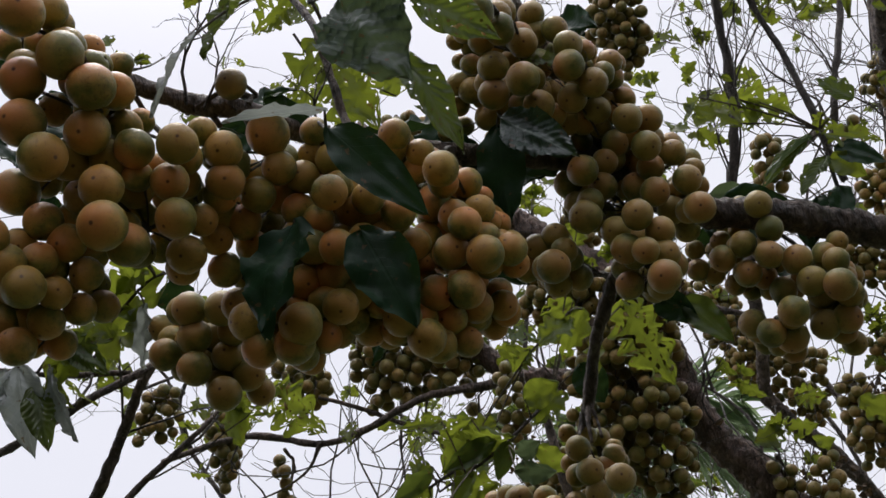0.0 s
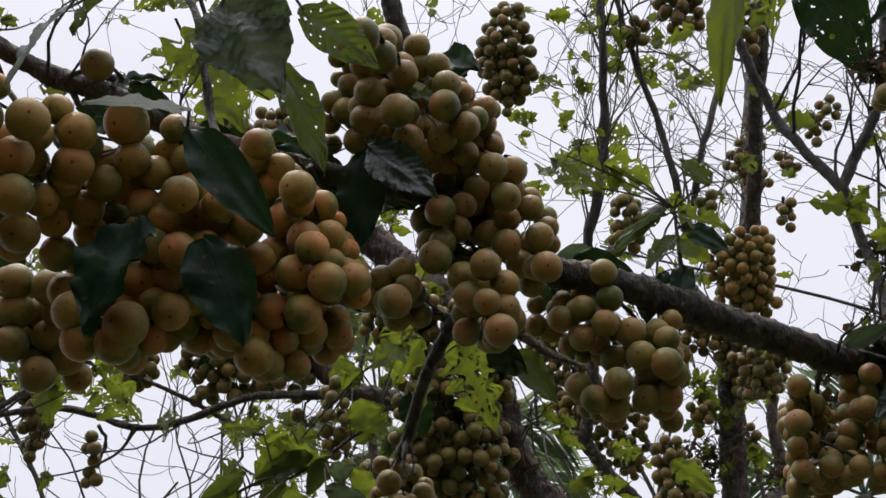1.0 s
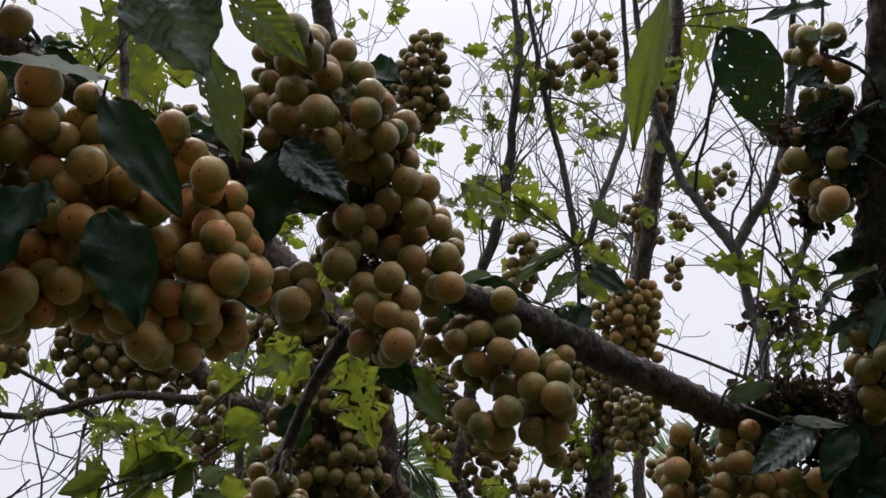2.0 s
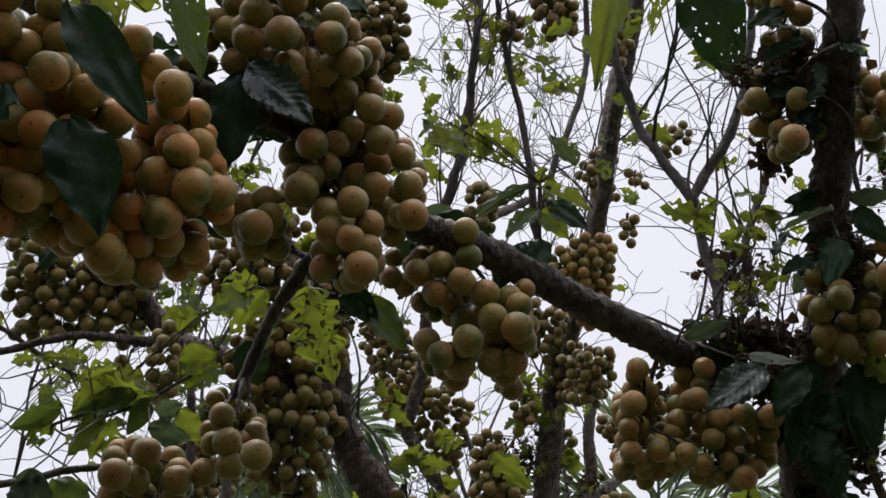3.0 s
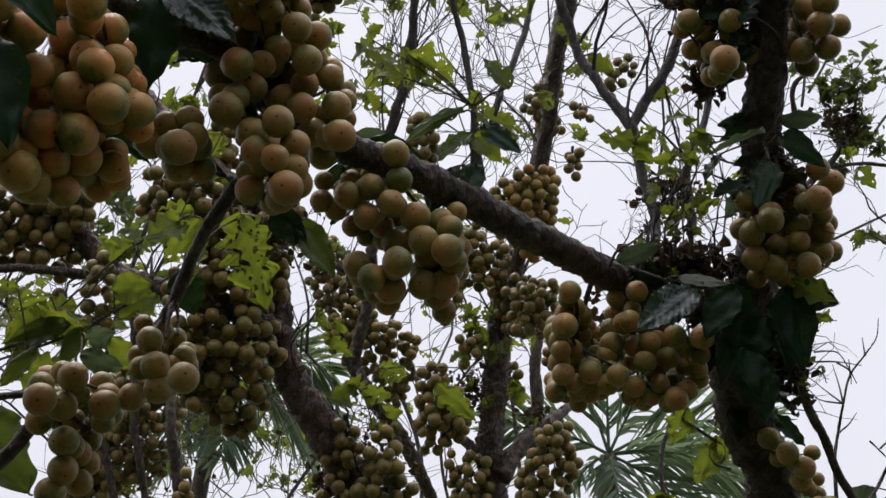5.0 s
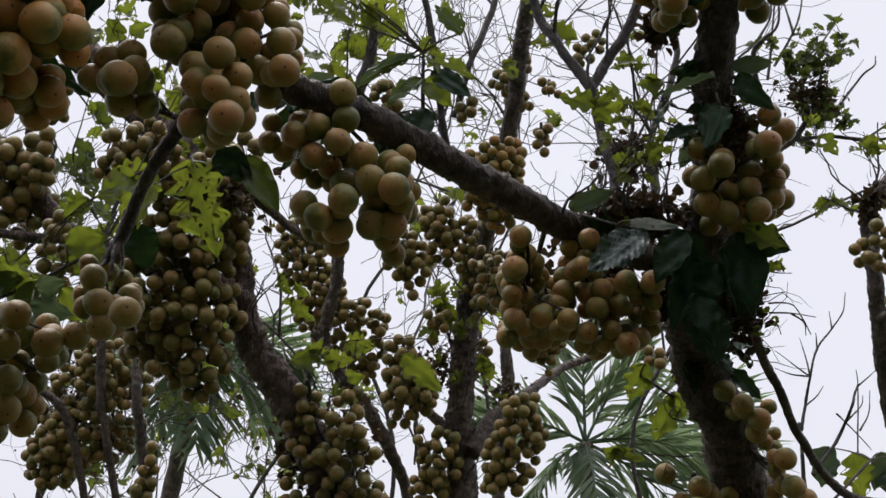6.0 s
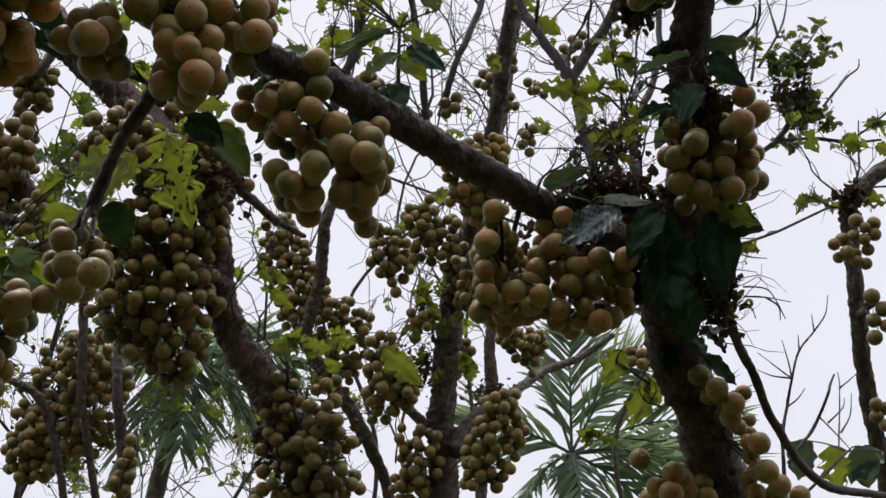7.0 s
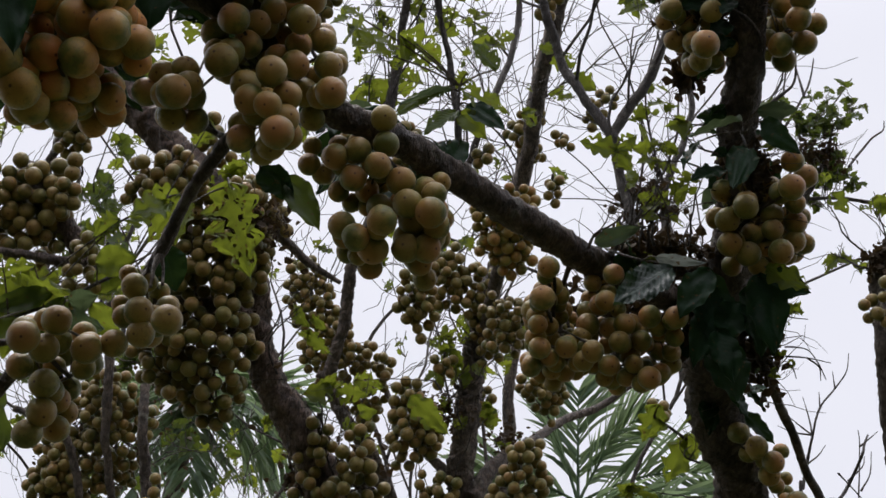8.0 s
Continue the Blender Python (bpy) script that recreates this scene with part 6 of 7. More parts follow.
leafy_sprig([(-0.832, 1.756, 2.178, 0.003), (-0.778, 1.753, 2.195, 0.003), (-0.678, 1.752, 2.213, 0.003)],
    [((-0.7, 1.74, 2.243), (-0.809, 1.75, 2.197), 0.072, 10, "b"),
     ((-0.818, 1.744, 2.212), (-0.877, 1.75, 2.187), 0.068, 40, "y"),
     ((-0.741, 1.74, 2.238), (-0.653, 1.702, 2.208), 0.072, 40, "y"),
     ((-0.787, 1.758, 2.178), (-0.715, 1.771, 2.153), 0.082, 20, "y"),
     ((-0.833, 1.762, 2.161), (-0.869, 1.754, 2.178), 0.072, 30, "y"),
     ((-0.615, 1.572, 2.131), (-0.553, 1.561, 2.111), 0.041, 50, "p"),
     ((-0.746, 1.59, 2.058), (-0.677, 1.583, 1.937), 0.101, 10, "m"),
     ((-0.703, 1.389, 2.033), (-0.68, 1.376, 1.921), 0.061, 5, "r"),
     ((-0.589, 1.614, 2.167), (-0.544, 1.633, 2.118), 0.050, 20, "b"),
     ((-0.523, 1.728, 2.307), (-0.501, 1.753, 2.239), 0.063, 0, "g"),
     ((-0.607, 1.564, 2.154), (-0.566, 1.564, 2.162), 0.036, 60, "p")], 25, "sprig of thin yellow-green lobed leaves")
leafy_sprig([(-0.6, 1.74, 2.26, 0.003), (-0.7, 1.73, 2.2, 0.003), (-0.8, 1.72, 2.16, 0.002)],
    [((-0.689, 1.72, 2.219), (-0.789, 1.72, 2.193), 0.043, 10, "m"),
     ((-0.808, 1.72, 2.194), (-0.89, 1.72, 2.162), 0.038, -10, "m"),
     ((-0.736, 1.72, 2.175), (-0.792, 1.72, 2.123), 0.043, 20, "b"),
     ((-0.624, 1.72, 2.273), (-0.562, 1.72, 2.284), 0.055, 10, "b"),
     ((-0.665, 1.72, 2.212), (-0.697, 1.72, 2.153), 0.037, -10, "m"),
     ((-0.775, 1.72, 2.275), (-0.861, 1.72, 2.283), 0.038, 15, "h"),
     ((-0.722, 1.72, 2.265), (-0.795, 1.72, 2.241), 0.042, -15, "h")], 30, "thin green leaves spread along a bare twig")
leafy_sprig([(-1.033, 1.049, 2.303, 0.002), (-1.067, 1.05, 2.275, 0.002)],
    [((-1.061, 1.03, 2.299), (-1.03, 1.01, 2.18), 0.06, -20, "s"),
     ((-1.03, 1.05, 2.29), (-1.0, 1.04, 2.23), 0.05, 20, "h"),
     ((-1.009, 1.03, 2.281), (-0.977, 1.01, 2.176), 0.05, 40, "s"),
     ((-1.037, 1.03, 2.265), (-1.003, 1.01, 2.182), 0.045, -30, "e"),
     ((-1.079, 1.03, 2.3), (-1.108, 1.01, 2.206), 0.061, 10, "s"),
     ((-0.975, 1.03, 2.282), (-1.007, 1.01, 2.346), 0.051, 10, "y"),
     ((-0.914, 1.03, 2.295), (-0.954, 1.01, 2.361), 0.054, 10, "h"),
     ((-0.981, 1.03, 2.314), (-0.919, 1.01, 2.251), 0.044, 10, "e")], 26, "leaves coloured pale for sky sheen, hanging below yellow-green ones")
leafy_sprig([(-0.088, 2.796, 2.398, 0.003), (-0.068, 2.805, 2.372, 0.003)],
    [((-0.144, 2.81, 2.359), (-0.047, 2.843, 2.268), 0.069, 10, "y"),
     ((-0.294, 2.9, 2.422), (-0.215, 2.9, 2.403), 0.065, 10, "h"),
     ((-0.121, 2.9, 2.361), (-0.072, 2.9, 2.31), 0.058, 10, "y")], 27, "sprig of thin yellow-green lobed leaves")
leafy_sprig([(0.292, 1.944, 2.106, 0.003), (0.349, 1.957, 2.07, 0.003)],
    [((0.301, 1.938, 2.124), (0.273, 1.961, 2.061), 0.052, 0, "y"),
     ((0.349, 1.957, 2.07), (0.311, 1.983, 1.998), 0.057, 20, "y"),
     ((0.349, 1.954, 2.079), (0.368, 1.97, 2.034), 0.038, 0, "y")], 28, "sprig of thin yellow-green lobed leaves")
leafy_sprig([(0.647, 2.12, 1.915, 0.003), (0.751, 2.196, 1.999, 0.003)],
    [((0.708, 2.288, 2.037), (0.686, 2.315, 1.965), 0.077, 40, "p"),
     ((0.752, 2.292, 2.027), (0.774, 2.326, 1.934), 0.066, 10, "y"),
     ((0.807, 2.292, 2.027), (0.829, 2.322, 1.945), 0.066, 30, "p"),
     ((0.851, 2.296, 2.017), (0.785, 2.315, 1.965), 0.077, 30, "p")], 29, "sprig of thin yellow-green lobed leaves")

# ---- slim trees behind: stems from the ground, bare forking twigs, few ragged leaves ----
def sapling(x, y, top, seed, reach, leaves, label, lean=(0.05, 0.0, 1.0), stems=4, leaf_size=0.07, level=3):
    rnd = random.Random(seed)
    thing = empty("tree", (x, y, 0), label, "tree", "slim trees behind")
    bm = bmesh.new()
    line = smooth_line([(x, y, -0.05, 0.016), (x + rnd.gauss(0, 0.08), y, top * 0.5, 0.011), (x + rnd.gauss(0, 0.14), y, top * 0.8, 0.008), (x + rnd.gauss(0, 0.2), y, top, 0.007), (x + rnd.gauss(0, 0.3), y, top + 0.5, 0.004)], 8)
    tube(bm, line, 9, 0.15, seed)
    part("trunk", bm, TWIG, thing)
    starts = [tuple(line[rnd.randrange(18, 33)][:3]) for _ in range(stems)]
    shoots(thing, "twig_tangle", starts, seed, reach, 0.006, TWIG, lean, level=level, leaves=leaves, leaf_size=leaf_size)
    return thing


for x, y, top, reach, leaves, lean, stems in (
    (-0.35, 4.2, 2.9, 1.0, 0.03, (0.1, 0, 1), 2), (0.15, 4.6, 3.0, 1.2, 0.05, (-0.1, 0, 1), 4), (0.55, 4.0, 2.9, 1.1, 0.1, (0.15, 0, 1), 4),
    (-0.9, 4.6, 2.7, 0.9, 0.4, (-0.2, 0, 0.8), 4), (-1.5, 4.0, 2.6, 0.9, 0.3, (-0.2, 0, 0.7), 3),
):
    sapling(x, y, top, int(100 * (x + 5) + y), reach, leaves, "slim tree with many bare forking twigs and ragged leaves", lean, stems, 0.06, 2)
for x, y, top, reach, leaves, lean, stems in (
    (-2.2, 4.4, 2.5, 1.0, 0.35, (0.3, 0, 0.6), 4), (-1.2, 7.4, 2.3, 0.9, 0.6, (0.2, 0, 0.5), 4), (0.2, 5.6, 2.9, 0.8, 0.3, (-0.2, 0, 0.9), 3),
    (-1.9, 3.2, 3.0, 1.0, 0.25, (0.5, 0, 0.6), 3), (-1.2, 3.6, 3.3, 0.9, 0.3, (-0.4, 0, 0.8), 3),
    (-2.3, 3.6, 2.1, 0.9, 0.4, (0.8, 0, 0.3), 3), (-1.9, 7.4, 2.2, 0.9, 0.6, (0.2, 0, 0.5), 4),
):
    sapling(x, y, top, int(100 * (x + 5) + y), reach, leaves, "slim tree with many bare forking twigs and ragged leaves", lean, stems)

# ---- palms behind ----
palm((0.75, 6.9, 2.84), [(75, 84, 1.05, 0), (150, 74, 0.95, 20), (20, 62, 1.0, -50), (5, 30, 1.15, -70), (-15, 5, 1.05, -60), (185, 30, 0.85, 70), (-40, 5, 0.95, -30), (-90, -25, 0.6, 0), (-20, -25, 0.9, -50), (230, -15, 0.7, 30)], 5,
     "green palm crown with upright fans of leaflets behind the trees")
palm((-1.40, 6.2, 3.27), [(-80, 15, 0.65, 10), (-50, 0, 0.75, -20), (-10, 10, 0.72, -55), (10, -15, 0.7, -60), (-30, -25, 0.75, -30), (-135, 0, 0.6, 20), (180, 5, 0.5, 55), (-75, -35, 0.65, -10), (-110, -40, 0.65, 10), (60, 40, 0.5, 0)], 6,
     "palm with drooping grey-green fronds behind the trees", lean=-0.8)

# ---- unseen leafy trees added behind the viewer to keep sky light off the fruit ----
def unseen_shade_tree(x, y, crowns, seed, leaves):
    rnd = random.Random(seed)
    thing = empty("unseen_shade_tree", (x, y, 0), "unseen leafy tree added to shade the fruit, with a dense dark green crown", "tree")
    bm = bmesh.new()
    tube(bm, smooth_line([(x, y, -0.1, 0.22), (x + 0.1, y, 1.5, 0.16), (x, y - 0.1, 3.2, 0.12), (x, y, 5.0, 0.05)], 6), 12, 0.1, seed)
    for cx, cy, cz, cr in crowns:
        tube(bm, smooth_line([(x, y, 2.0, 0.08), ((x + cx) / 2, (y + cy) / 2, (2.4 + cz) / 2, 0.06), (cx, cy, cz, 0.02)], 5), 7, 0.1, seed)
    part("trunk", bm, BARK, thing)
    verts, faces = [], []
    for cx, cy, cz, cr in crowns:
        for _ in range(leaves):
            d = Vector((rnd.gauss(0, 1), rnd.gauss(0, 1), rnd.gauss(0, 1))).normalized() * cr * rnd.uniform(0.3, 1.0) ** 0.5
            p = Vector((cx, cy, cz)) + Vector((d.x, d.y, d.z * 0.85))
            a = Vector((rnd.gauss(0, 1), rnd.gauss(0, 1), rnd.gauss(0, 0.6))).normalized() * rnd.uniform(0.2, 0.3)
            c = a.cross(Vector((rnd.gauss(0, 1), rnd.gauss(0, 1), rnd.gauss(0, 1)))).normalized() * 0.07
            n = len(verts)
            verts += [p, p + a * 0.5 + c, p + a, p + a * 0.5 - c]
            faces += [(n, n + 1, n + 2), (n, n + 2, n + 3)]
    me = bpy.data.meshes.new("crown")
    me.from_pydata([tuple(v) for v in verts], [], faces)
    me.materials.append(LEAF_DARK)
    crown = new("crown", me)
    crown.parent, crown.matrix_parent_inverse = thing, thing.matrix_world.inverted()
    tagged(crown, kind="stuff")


# crowns to the sides and low behind, never in view, block the frontal sky
unseen_shade_tree(-2.6, -2.4, [(-2.6, -1.2, 2.6, 1.5), (-2.9, 0.2, 3.4, 1.3), (-2.1, -2.2, 4.3, 1.5), (-2.6, -1.6, 1.0, 1.3)], 31, 4200)
unseen_shade_tree(2.6, -2.4, [(2.6, -1.2, 2.6, 1.5), (2.9, 0.2, 3.4, 1.3), (2.1, -2.2, 4.3, 1.5), (2.6, -1.6, 1.0, 1.3)], 32, 4200)
unseen_shade_tree(0.2, -4.2, [(0.2, -3.0, 1.8, 1.5), (0.2, -3.0, 0.9, 1.4)], 33, 4200)


# ---- climbers, dead twigs and ragged tufts on the trunk and the limb's fork; dark fill behind fruits ----
def climber(line, count, seed, label, size=0.06, dark=0.6):
    """Leathery leaves that clothe a stretch of wood, with a thin stem that winds up it.
    Some are added behind the fruit only to darken the gaps.
    """
    rnd = random.Random(seed)
    thing = empty("climbing_vine", line[0][:3], label, "vine")
    path = smooth_line(line, 10)
    wind = [(p[0] + p[3] * math.cos(i * 0.35), p[1] - p[3] * abs(math.sin(i * 0.35)), p[2], 0.003) for i, p in enumerate(path)]
    bm = bmesh.new()
    tube(bm, wind, 6, 0.2, seed)
    part("stem", bm, TWIG, thing)
    for _ in range(count):
        p = path[rnd.randrange(len(path))]
        a = rnd.uniform(-2.4, 2.4)
        base = Vector((p[0] + p[3] * math.sin(a), p[1] - p[3] * math.cos(a) - 0.004, p[2]))
        way = Vector((math.sin(a) * 0.9, -math.cos(a) * 0.45, rnd.uniform(-1.1, 0.15))).normalized()
        long = size * rnd.uniform(0.6, 1.35)
        kind = "g" if rnd.random() < dark else rnd.choice("pqpy")
        bm = bmesh.new()
        leaf_mesh(bm, base, base + way * long, long * rnd.uniform(0.5, 0.75), rnd.uniform(-50, 50), kind, rnd.uniform(0, 99))
        part("leaf", bm, LEAF_MATERIAL[kind], thing, LEAF_LABEL[kind])
    return thing


def litter(place, spread, count, seed, label):
    """Dead curled leaf scraps, fibres and broken twigs that have lodged in a fork.
    Some heaps are added behind or inside fruit bunches to stand in for shade.
    """
    rnd = random.Random(seed)
    thing = empty("leaf_litter", place, label, "leaf litter", "dead leaf litter in the forks")
    verts, faces = [], []
    for _ in range(count * 2):
        p = Vector(place) + Vector([rnd.gauss(0, s * 0.4) for s in spread])
        a = Vector([rnd.gauss(0, 1) for _ in range(3)]).normalized() * rnd.uniform(0.006, 0.022)
        c = a.cross(Vector([rnd.gauss(0, 1) for _ in range(3)])).normalized() * a.length * rnd.uniform(0.2, 0.5)
        curl = a.cross(c).normalized() * a.length * rnd.uniform(0.1, 0.5)
        n = len(verts)
        verts += [p, p + a * 0.35 + c + curl, p + a * 0.4 - curl * 0.3, p + a * 0.3 - c + curl, p + a * 0.75 + c * 0.6 + curl * 1.3, p + a * 0.8 - c * 0.7 + curl, p + a]
        faces += [(n, n + 2, n + 1), (n, n + 3, n + 2), (n + 1, n + 2, n + 4), (n + 2, n + 3, n + 5), (n + 2, n + 6, n + 4), (n + 2, n + 5, n + 6)]
    me = bpy.data.meshes.new("dead_leaf")
    me.from_pydata([tuple(v) for v in verts], [], faces)
    me.materials.append(DEAD)
    scraps = new("dead_leaf", me)
    scraps.parent, scraps.matrix_parent_inverse = thing, thing.matrix_world.inverted()
    tagged(scraps, "dry brown curled leaf scraps", kind="stuff")
    bm = bmesh.new()
    for _ in range(count // 5):
        p = Vector(place) + Vector([rnd.gauss(0, s * 0.45) for s in spread])
        way = Vector((rnd.gauss(0, 1), rnd.gauss(0, 0.7), rnd.gauss(0, 0.8)))
        line = []
        for k in range(5):
            line.append((*p, 0.0011 * (1 - 0.18 * k)))
            way = (way + Vector([rnd.gauss(0, 0.45) for _ in range(3)])).normalized()
            p = p + way * max(spread) * 0.28
        tube(bm, line, 4)
    tagged(part("fibre", bm, TWIG, thing), kind="stuff")


climber([(0.381, 1.867, 2.085, 0.042), (0.356, 1.778, 2.154, 0.043), (0.361, 1.691, 2.216, 0.038)], 13, 61, "dark leathery climbing leaves hugging the trunk", 0.055, 0.75)
climber([(0.361, 1.569, 2.347, 0.03), (0.354, 1.531, 2.392, 0.028), (0.35, 1.489, 2.451, 0.027)], 14, 62, "shiny climbing leaves and dry bits on the upper trunk", 0.045, 0.6)
climber([(0.144, 1.591, 2.258, 0.021), (0.212, 1.615, 2.25, 0.023), (0.282, 1.636, 2.25, 0.025)], 10, 63, "dark leaves crowding the fork of trunk and limb", 0.042, 0.6)
shoots(fruit_tree, "twig_tangle", [(0.131, 1.533, 2.243), (0.155, 1.535, 2.235), (0.179, 1.533, 2.243), (0.203, 1.533, 2.243), (0.226, 1.53, 2.25), (0.25, 1.53, 2.25), (0.274, 1.53, 2.25), (0.173, 1.552, 2.247), (0.221, 1.55, 2.254)], 71, 0.11, 0.0022, TWIG, (0.1, -0.2, 1.0), level=2, leaves=0.12, leaf_size=0.03)
shoots(fruit_tree, "twig_tangle", [(0.407, 1.613, 2.197), (0.416, 1.643, 2.173), (0.42, 1.671, 2.155), (0.421, 1.698, 2.138), (0.417, 1.707, 2.114), (0.378, 1.446, 2.392), (0.376, 1.466, 2.367)], 72, 0.03, 0.0012, TWIG, (0.9, -0.1, -0.2), level=2, leaves=0.3, leaf_size=0.014)
shoots(fruit_tree, "twig_tangle", [(0.308, 1.444, 2.399), (0.31, 1.466, 2.367), (0.313, 1.495, 2.347), (0.309, 1.508, 2.31), (0.346, 1.852, 2.008), (0.359, 1.89, 1.961)], 73, 0.08, 0.0018, TWIG, (-0.8, -0.1, 0.1), level=2, leaves=0.2, leaf_size=0.03)
shoots(bare_tree, "twig_tangle", [(0.763, 2.746, 3.12), (0.797, 2.784, 3.074), (0.847, 2.822, 3.027), (0.89, 2.861, 2.98), (0.921, 2.845, 3.022), (0.913, 2.819, 3.093), (0.868, 2.804, 3.135), (0.928, 2.876, 2.937)], 74, 0.13, 0.0022, TWIG, (0.3, 0.0, 0.0), level=3, leaves=1.0, leaf_size=0.025, leaf_mat=LEAF_MID)
shoots(right_tree, "twig_tangle", [(0.887, 2.399, 2.553), (0.894, 2.409, 2.584), (0.892, 2.401, 2.488), (0.919, 2.423, 2.603)], 75, 0.16, 0.003, TWIG, (-0.3, -0.1, 0.6), level=2, leaves=0.5, leaf_size=0.05)
shoots(back_tree, "twig_tangle", [(0.01, 3.333, 2.501), (-0.007, 3.347, 2.403), (0.026, 3.318, 2.599), (-0.072, 3.354, 2.472), (-0.023, 3.372, 2.277), (0.14, 3.743, 2.574), (0.06, 3.311, 2.736), (0.043, 3.334, 2.673), (0.01, 3.402, 2.137), (-0.136, 3.405, 2.186)], 76, 0.2, 0.003, TWIG, (0.0, -0.2, 0.5), level=2, leaves=0.35, leaf_size=0.05)
shoots(neighbour_tree, "twig_tangle", [(-0.325, 2.357, 2.142), (-0.302, 2.372, 2.099), (-0.405, 2.314, 2.261), (-0.439, 2.286, 2.336), (-0.563, 2.217, 2.643), (-0.667, 2.225, 2.738), (-0.756, 2.214, 2.826), (-0.256, 2.396, 2.035), (-0.219, 2.455, 2.165), (-0.505, 2.237, 2.589)], 77, 0.16, 0.003, TWIG, (0.0, -0.2, 0.2), level=2, leaves=0.15, leaf_size=0.05)
shoots(fruit_tree, "twig_tangle", [(-0.636, 0.798, 2.41), (-0.622, 0.806, 2.402), (-0.695, 0.761, 2.446), (-0.591, 0.819, 2.396), (-0.302, 1.167, 2.411), (-0.538, 0.888, 2.387)], 78, 0.1, 0.002, TWIG, (0.0, -0.1, 0.6), level=2, leaves=0.15, leaf_size=0.03)
shoots(left_tree, "twig_tangle", [(-1.045, 1.212, 2.237), (-1.094, 1.22, 2.179), (-1.002, 1.204, 2.288), (-1.063, 1.091, 2.236), (-1.063, 1.347, 2.228), (-1.108, 1.323, 2.195), (-1.088, 1.159, 2.323)], 79, 0.3, 0.0024, TWIG, (0.5, 0.3, 0.2), level=2, leaves=0.3, leaf_size=0.05)
shoots(neighbour_tree, "twig_tangle", [(-0.83, 2.166, 2.446), (-0.944, 2.11, 2.441), (-1.076, 2.076, 2.4), (-1.179, 2.058, 2.391), (-1.318, 2.01, 2.435), (-1.017, 2.197, 2.405)], 80, 0.3, 0.0024, TWIG, (-0.6, 0.3, -0.1), level=2, leaves=0.3, leaf_size=0.05)
# added vines: their dark leaves stand in for shade between the fruits
climber([(-0.311, 1.333, 2.443, 0.012), (-0.395, 1.253, 2.453, 0.012), (-0.502, 1.167, 2.46, 0.011), (-0.608, 1.035, 2.467, 0.011), (-0.655, 0.908, 2.458, 0.01)], 34, 91, "dark leathery vine leaves added behind the fruit to darken the gaps", 0.075, 0.95)
climber([(-0.61, 1.037, 2.461, 0.014), (-0.64, 1.007, 2.348, 0.013), (-0.687, 1.005, 2.263, 0.013)], 12, 92, "dark leathery vine leaves added behind the fruit to darken the gaps", 0.075, 0.95)
climber([(-0.498, 1.172, 2.453, 0.014), (-0.505, 1.174, 2.337, 0.014), (-0.565, 1.16, 2.269, 0.014)], 12, 93, "dark leathery vine leaves added behind the fruit to darken the gaps", 0.075, 0.95)
climber([(-0.82, 0.794, 2.533, 0.012), (-0.843, 0.822, 2.399, 0.012), (-0.877, 0.83, 2.299, 0.012)], 12, 94, "dark leathery vine leaves added behind the fruit to darken the gaps", 0.075, 0.95)
climber([(-0.345, 1.264, 2.626, 0.015), (-0.322, 1.319, 2.519, 0.015), (-0.261, 1.378, 2.434, 0.015)], 10, 95, "dark leathery vine leaves added behind the fruit to darken the gaps", 0.07, 0.95)
climber([(-0.264, 1.375, 2.388, 0.015), (-0.176, 1.415, 2.346, 0.015), (-0.132, 1.464, 2.274, 0.015)], 12, 96, "dark leathery vine leaves added behind the fruit to darken the gaps", 0.07, 0.95)
shoots(bare_tree, "twig_tangle", [(-0.32, 2.642, 3.111), (-0.235, 2.633, 3.138), (-0.134, 2.647, 3.098), (-0.049, 2.638, 3.125), (-0.263, 2.672, 3.031), (-0.434, 2.606, 2.918), (-0.863, 2.635, 2.84), (-0.946, 2.644, 2.814)], 97, 0.22, 0.002, TWIG, (0.1, 0.0, 0.6), level=2, leaves=0.7, leaf_size=0.055)
shoots(stem_tree, "twig_tangle", [(-1.312, 3.744, 2.425), (-1.058, 3.818, 2.22), (-1.203, 3.837, 2.169), (-0.866, 4.006, 2.289), (-0.732, 3.98, 2.361), (-0.923, 4.039, 2.199)], 98, 0.3, 0.0025, TWIG, (0.2, 0.0, 0.4), level=2, leaves=0.35, leaf_size=0.05)
climber([(0.335, 1.411, 2.504, 0.031), (0.319, 1.368, 2.559, 0.034), (0.304, 1.326, 2.612, 0.034), (0.298, 1.292, 2.677, 0.03)], 18, 101, "dark leaves crowding the upper trunk among fruits", 0.045, 0.9)
shoots(stem_tree, "twig_tangle", [(-1.348, 3.573, 2.602), (-1.207, 3.585, 2.569), (-1.277, 3.627, 2.453), (-1.066, 3.627, 2.453), (-0.96, 3.663, 2.353), (-0.942, 3.603, 2.519), (-1.313, 3.718, 2.204), (-1.118, 3.73, 2.171), (-1.043, 2.725, 2.593), (-0.987, 2.701, 2.658), (-1.056, 2.748, 2.528)], 102, 0.22, 0.0022, TWIG, (0.1, 0.0, 0.2), level=2, leaves=0.6, leaf_size=0.065, leaf_mat=LEAF_MID)
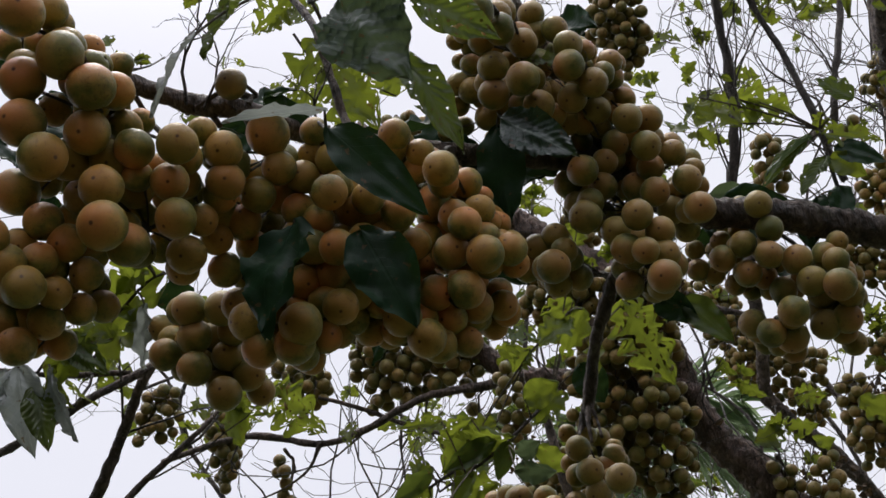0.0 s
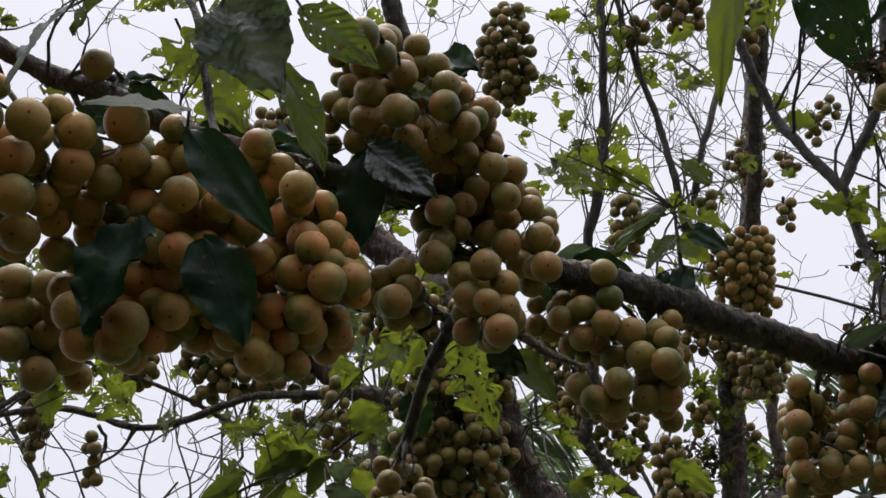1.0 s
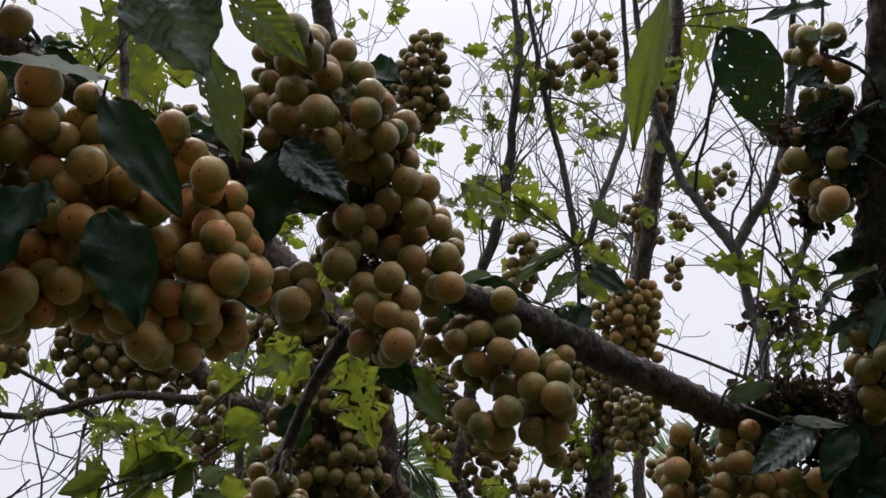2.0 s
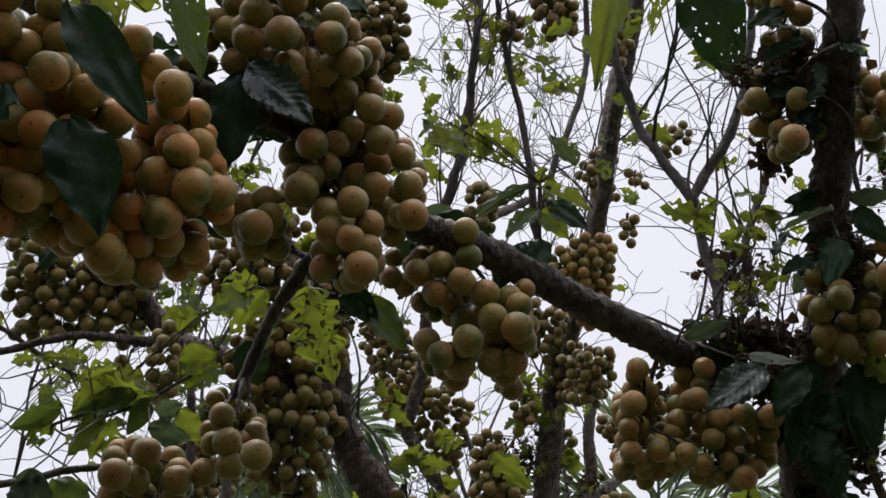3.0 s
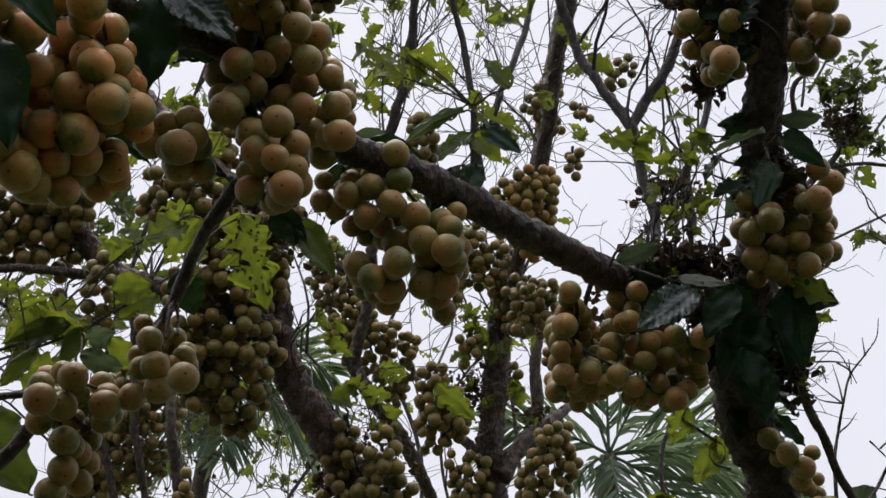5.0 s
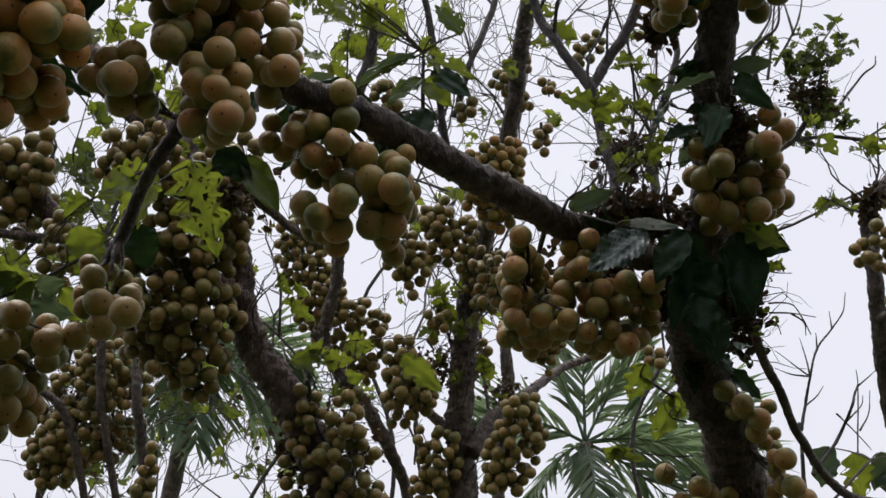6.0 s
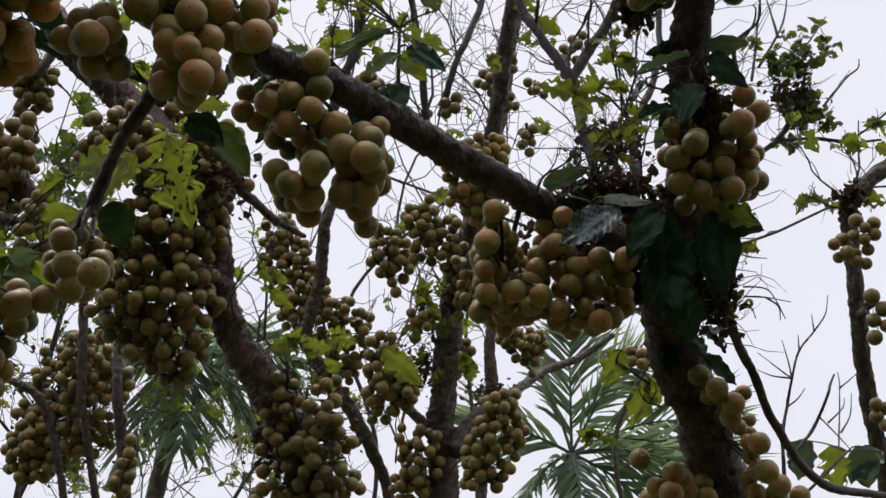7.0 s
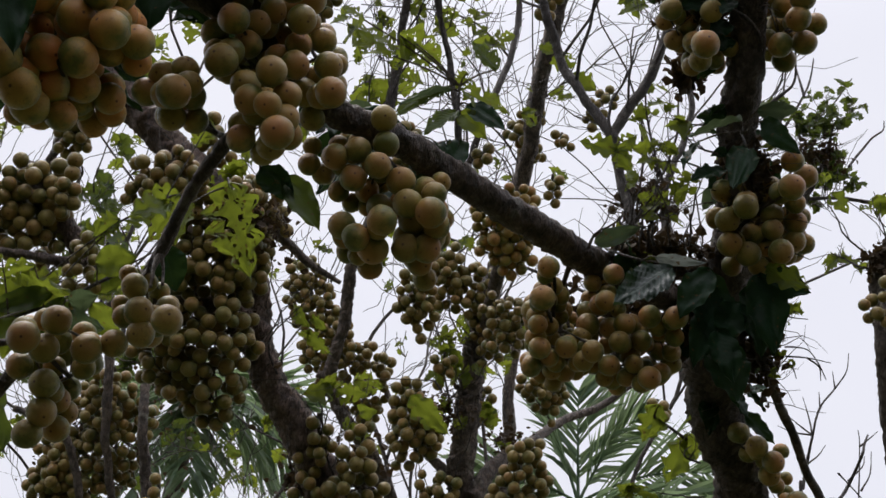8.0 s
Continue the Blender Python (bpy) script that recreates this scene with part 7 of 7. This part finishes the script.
shoots(bare_tree, "twig_tangle", [(0.01, 3.505, 2.527), (0.044, 3.312, 2.667), (0.137, 2.856, 3.002), (0.164, 2.753, 3.162), (0.193, 2.667, 3.297), (0.217, 2.598, 3.401), (0.231, 2.488, 3.594), (0.217, 2.283, 4.184), (0.088, 2.006, 3.209), (0.096, 2.021, 3.128), (0.125, 2.046, 2.975), (0.154, 2.058, 2.875), (0.182, 2.042, 2.806), (0.222, 2.022, 2.721), (0.252, 2.006, 2.625), (0.265, 1.946, 2.455), (0.271, 2.017, 2.719), (0.327, 2.016, 2.824), (0.351, 2.019, 2.89), (0.386, 2.019, 3.052), (0.404, 1.981, 3.251), (-0.283, 2.611, 2.853), (-0.228, 2.582, 3.042), (-0.203, 2.579, 3.193), (-0.187, 2.567, 3.354), (-0.181, 2.543, 3.553), (-0.201, 2.477, 3.863), (-0.037, 2.527, 2.831)], 81, 0.34, 0.0036, TWIG, (0.15, 0.0, 0.7), level=2, leaves=0.1, leaf_size=0.05)
shoots(bare_tree, "twig_tangle", [(-0.252, 2.578, 2.953), (-0.214, 2.584, 3.094), (-0.2, 2.58, 3.2), (-0.185, 2.565, 3.4), (-0.051, 2.485, 2.949), (-0.075, 2.484, 3.12), (-0.101, 2.482, 3.254), (-0.12, 2.46, 3.4),
    (0.04, 3.013, 3.273), (0.112, 3.053, 3.476), (0.437, 2.462, 2.786), (0.5, 2.5, 2.95), (0.535, 2.544, 3.178)], 82, 0.4, 0.0034, TWIG, (0.05, 0.0, 1.0), level=2, leaves=0.16, leaf_size=0.04)
shoots(bare_tree, "twig_tangle", [(-0.284, 2.613, 2.849), (-0.268, 2.6, 2.9), (-0.031, 2.543, 2.786), (-0.04, 2.52, 2.86), (0.09, 3.013, 2.824), (0.041, 3.333, 2.656), (0.428, 2.418, 2.606), (0.432, 2.44, 2.7), (0.437, 2.462, 2.786), (0.12, 2.93, 2.92)], 83, 0.3, 0.0034, TWIG, (0.0, 0.0, 0.9), level=2, leaves=0.25, leaf_size=0.04)
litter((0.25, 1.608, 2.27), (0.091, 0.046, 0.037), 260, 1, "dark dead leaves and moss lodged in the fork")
# two dark heaps added behind the fruits in place of deep shade
litter((0.321, 1.729, 2.23), (0.061, 0.031, 0.079), 260, 2, "dark leaf scraps added behind the fork's fruits to deepen the shade")
litter((0.192, 1.751, 2.229), (0.080, 0.040, 0.080), 260, 3, "dark leaf scraps added behind the fork's fruits to deepen the shade")
litter((0.361, 1.51, 2.364), (0.040, 0.020, 0.096), 160, 4, "dry leaf scraps and moss on the trunk")
litter((0.28, 1.498, 2.513), (0.029, 0.014, 0.033), 90, 5, "crumpled dark dead leaves beside the trunk")
litter((0.928, 2.827, 3.072), (0.090, 0.045, 0.060), 110, 6, "brown withered leaves in a leafy tuft")
litter((-0.071, 3.311, 2.444), (0.089, 0.045, 0.089), 120, 7, "dark dead leaves caught on the rough trunk")
litter((0.13, 3.535, 2.414), (0.077, 0.039, 0.069), 90, 8, "dark dead leaves caught on the rough trunk")
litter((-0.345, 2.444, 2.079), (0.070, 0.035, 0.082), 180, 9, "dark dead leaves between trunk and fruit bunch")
litter((0.887, 2.386, 2.588), (0.037, 0.018, 0.049), 70, 10, "dry pale fibres hanging in the stem's bend")
litter((0.413, 1.709, 2.168), (0.034, 0.017, 0.094), 160, 11, "dark moss and dead twigs along the trunk")
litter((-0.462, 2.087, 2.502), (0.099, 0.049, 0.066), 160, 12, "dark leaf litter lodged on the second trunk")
# three dark heaps added among the bunches, filling gaps as shade would
litter((-0.549, 2.252, 2.372), (0.148, 0.074, 0.227), 200, 14, "dark leaf scraps added inside the hanging bunches to darken the gaps")
litter((-1.091, 3.448, 2.36), (0.200, 0.100, 0.250), 300, 15, "dark leaf scraps added inside the hanging bunches to darken the gaps")
litter((-0.251, 2.452, 2.057), (0.082, 0.041, 0.141), 200, 16, "dark leaf scraps added between trunk and fruit bunch to darken the gap")
litter((0.296, 1.389, 2.585), (0.085, 0.043, 0.054), 260, 17, "dark dead leaves and moss lodged high on the trunk")
litter((0.31, 2.01, 2.54), (0.073, 0.037, 0.047), 110, 13, "withered brown and yellow leaf scraps on bare twigs")
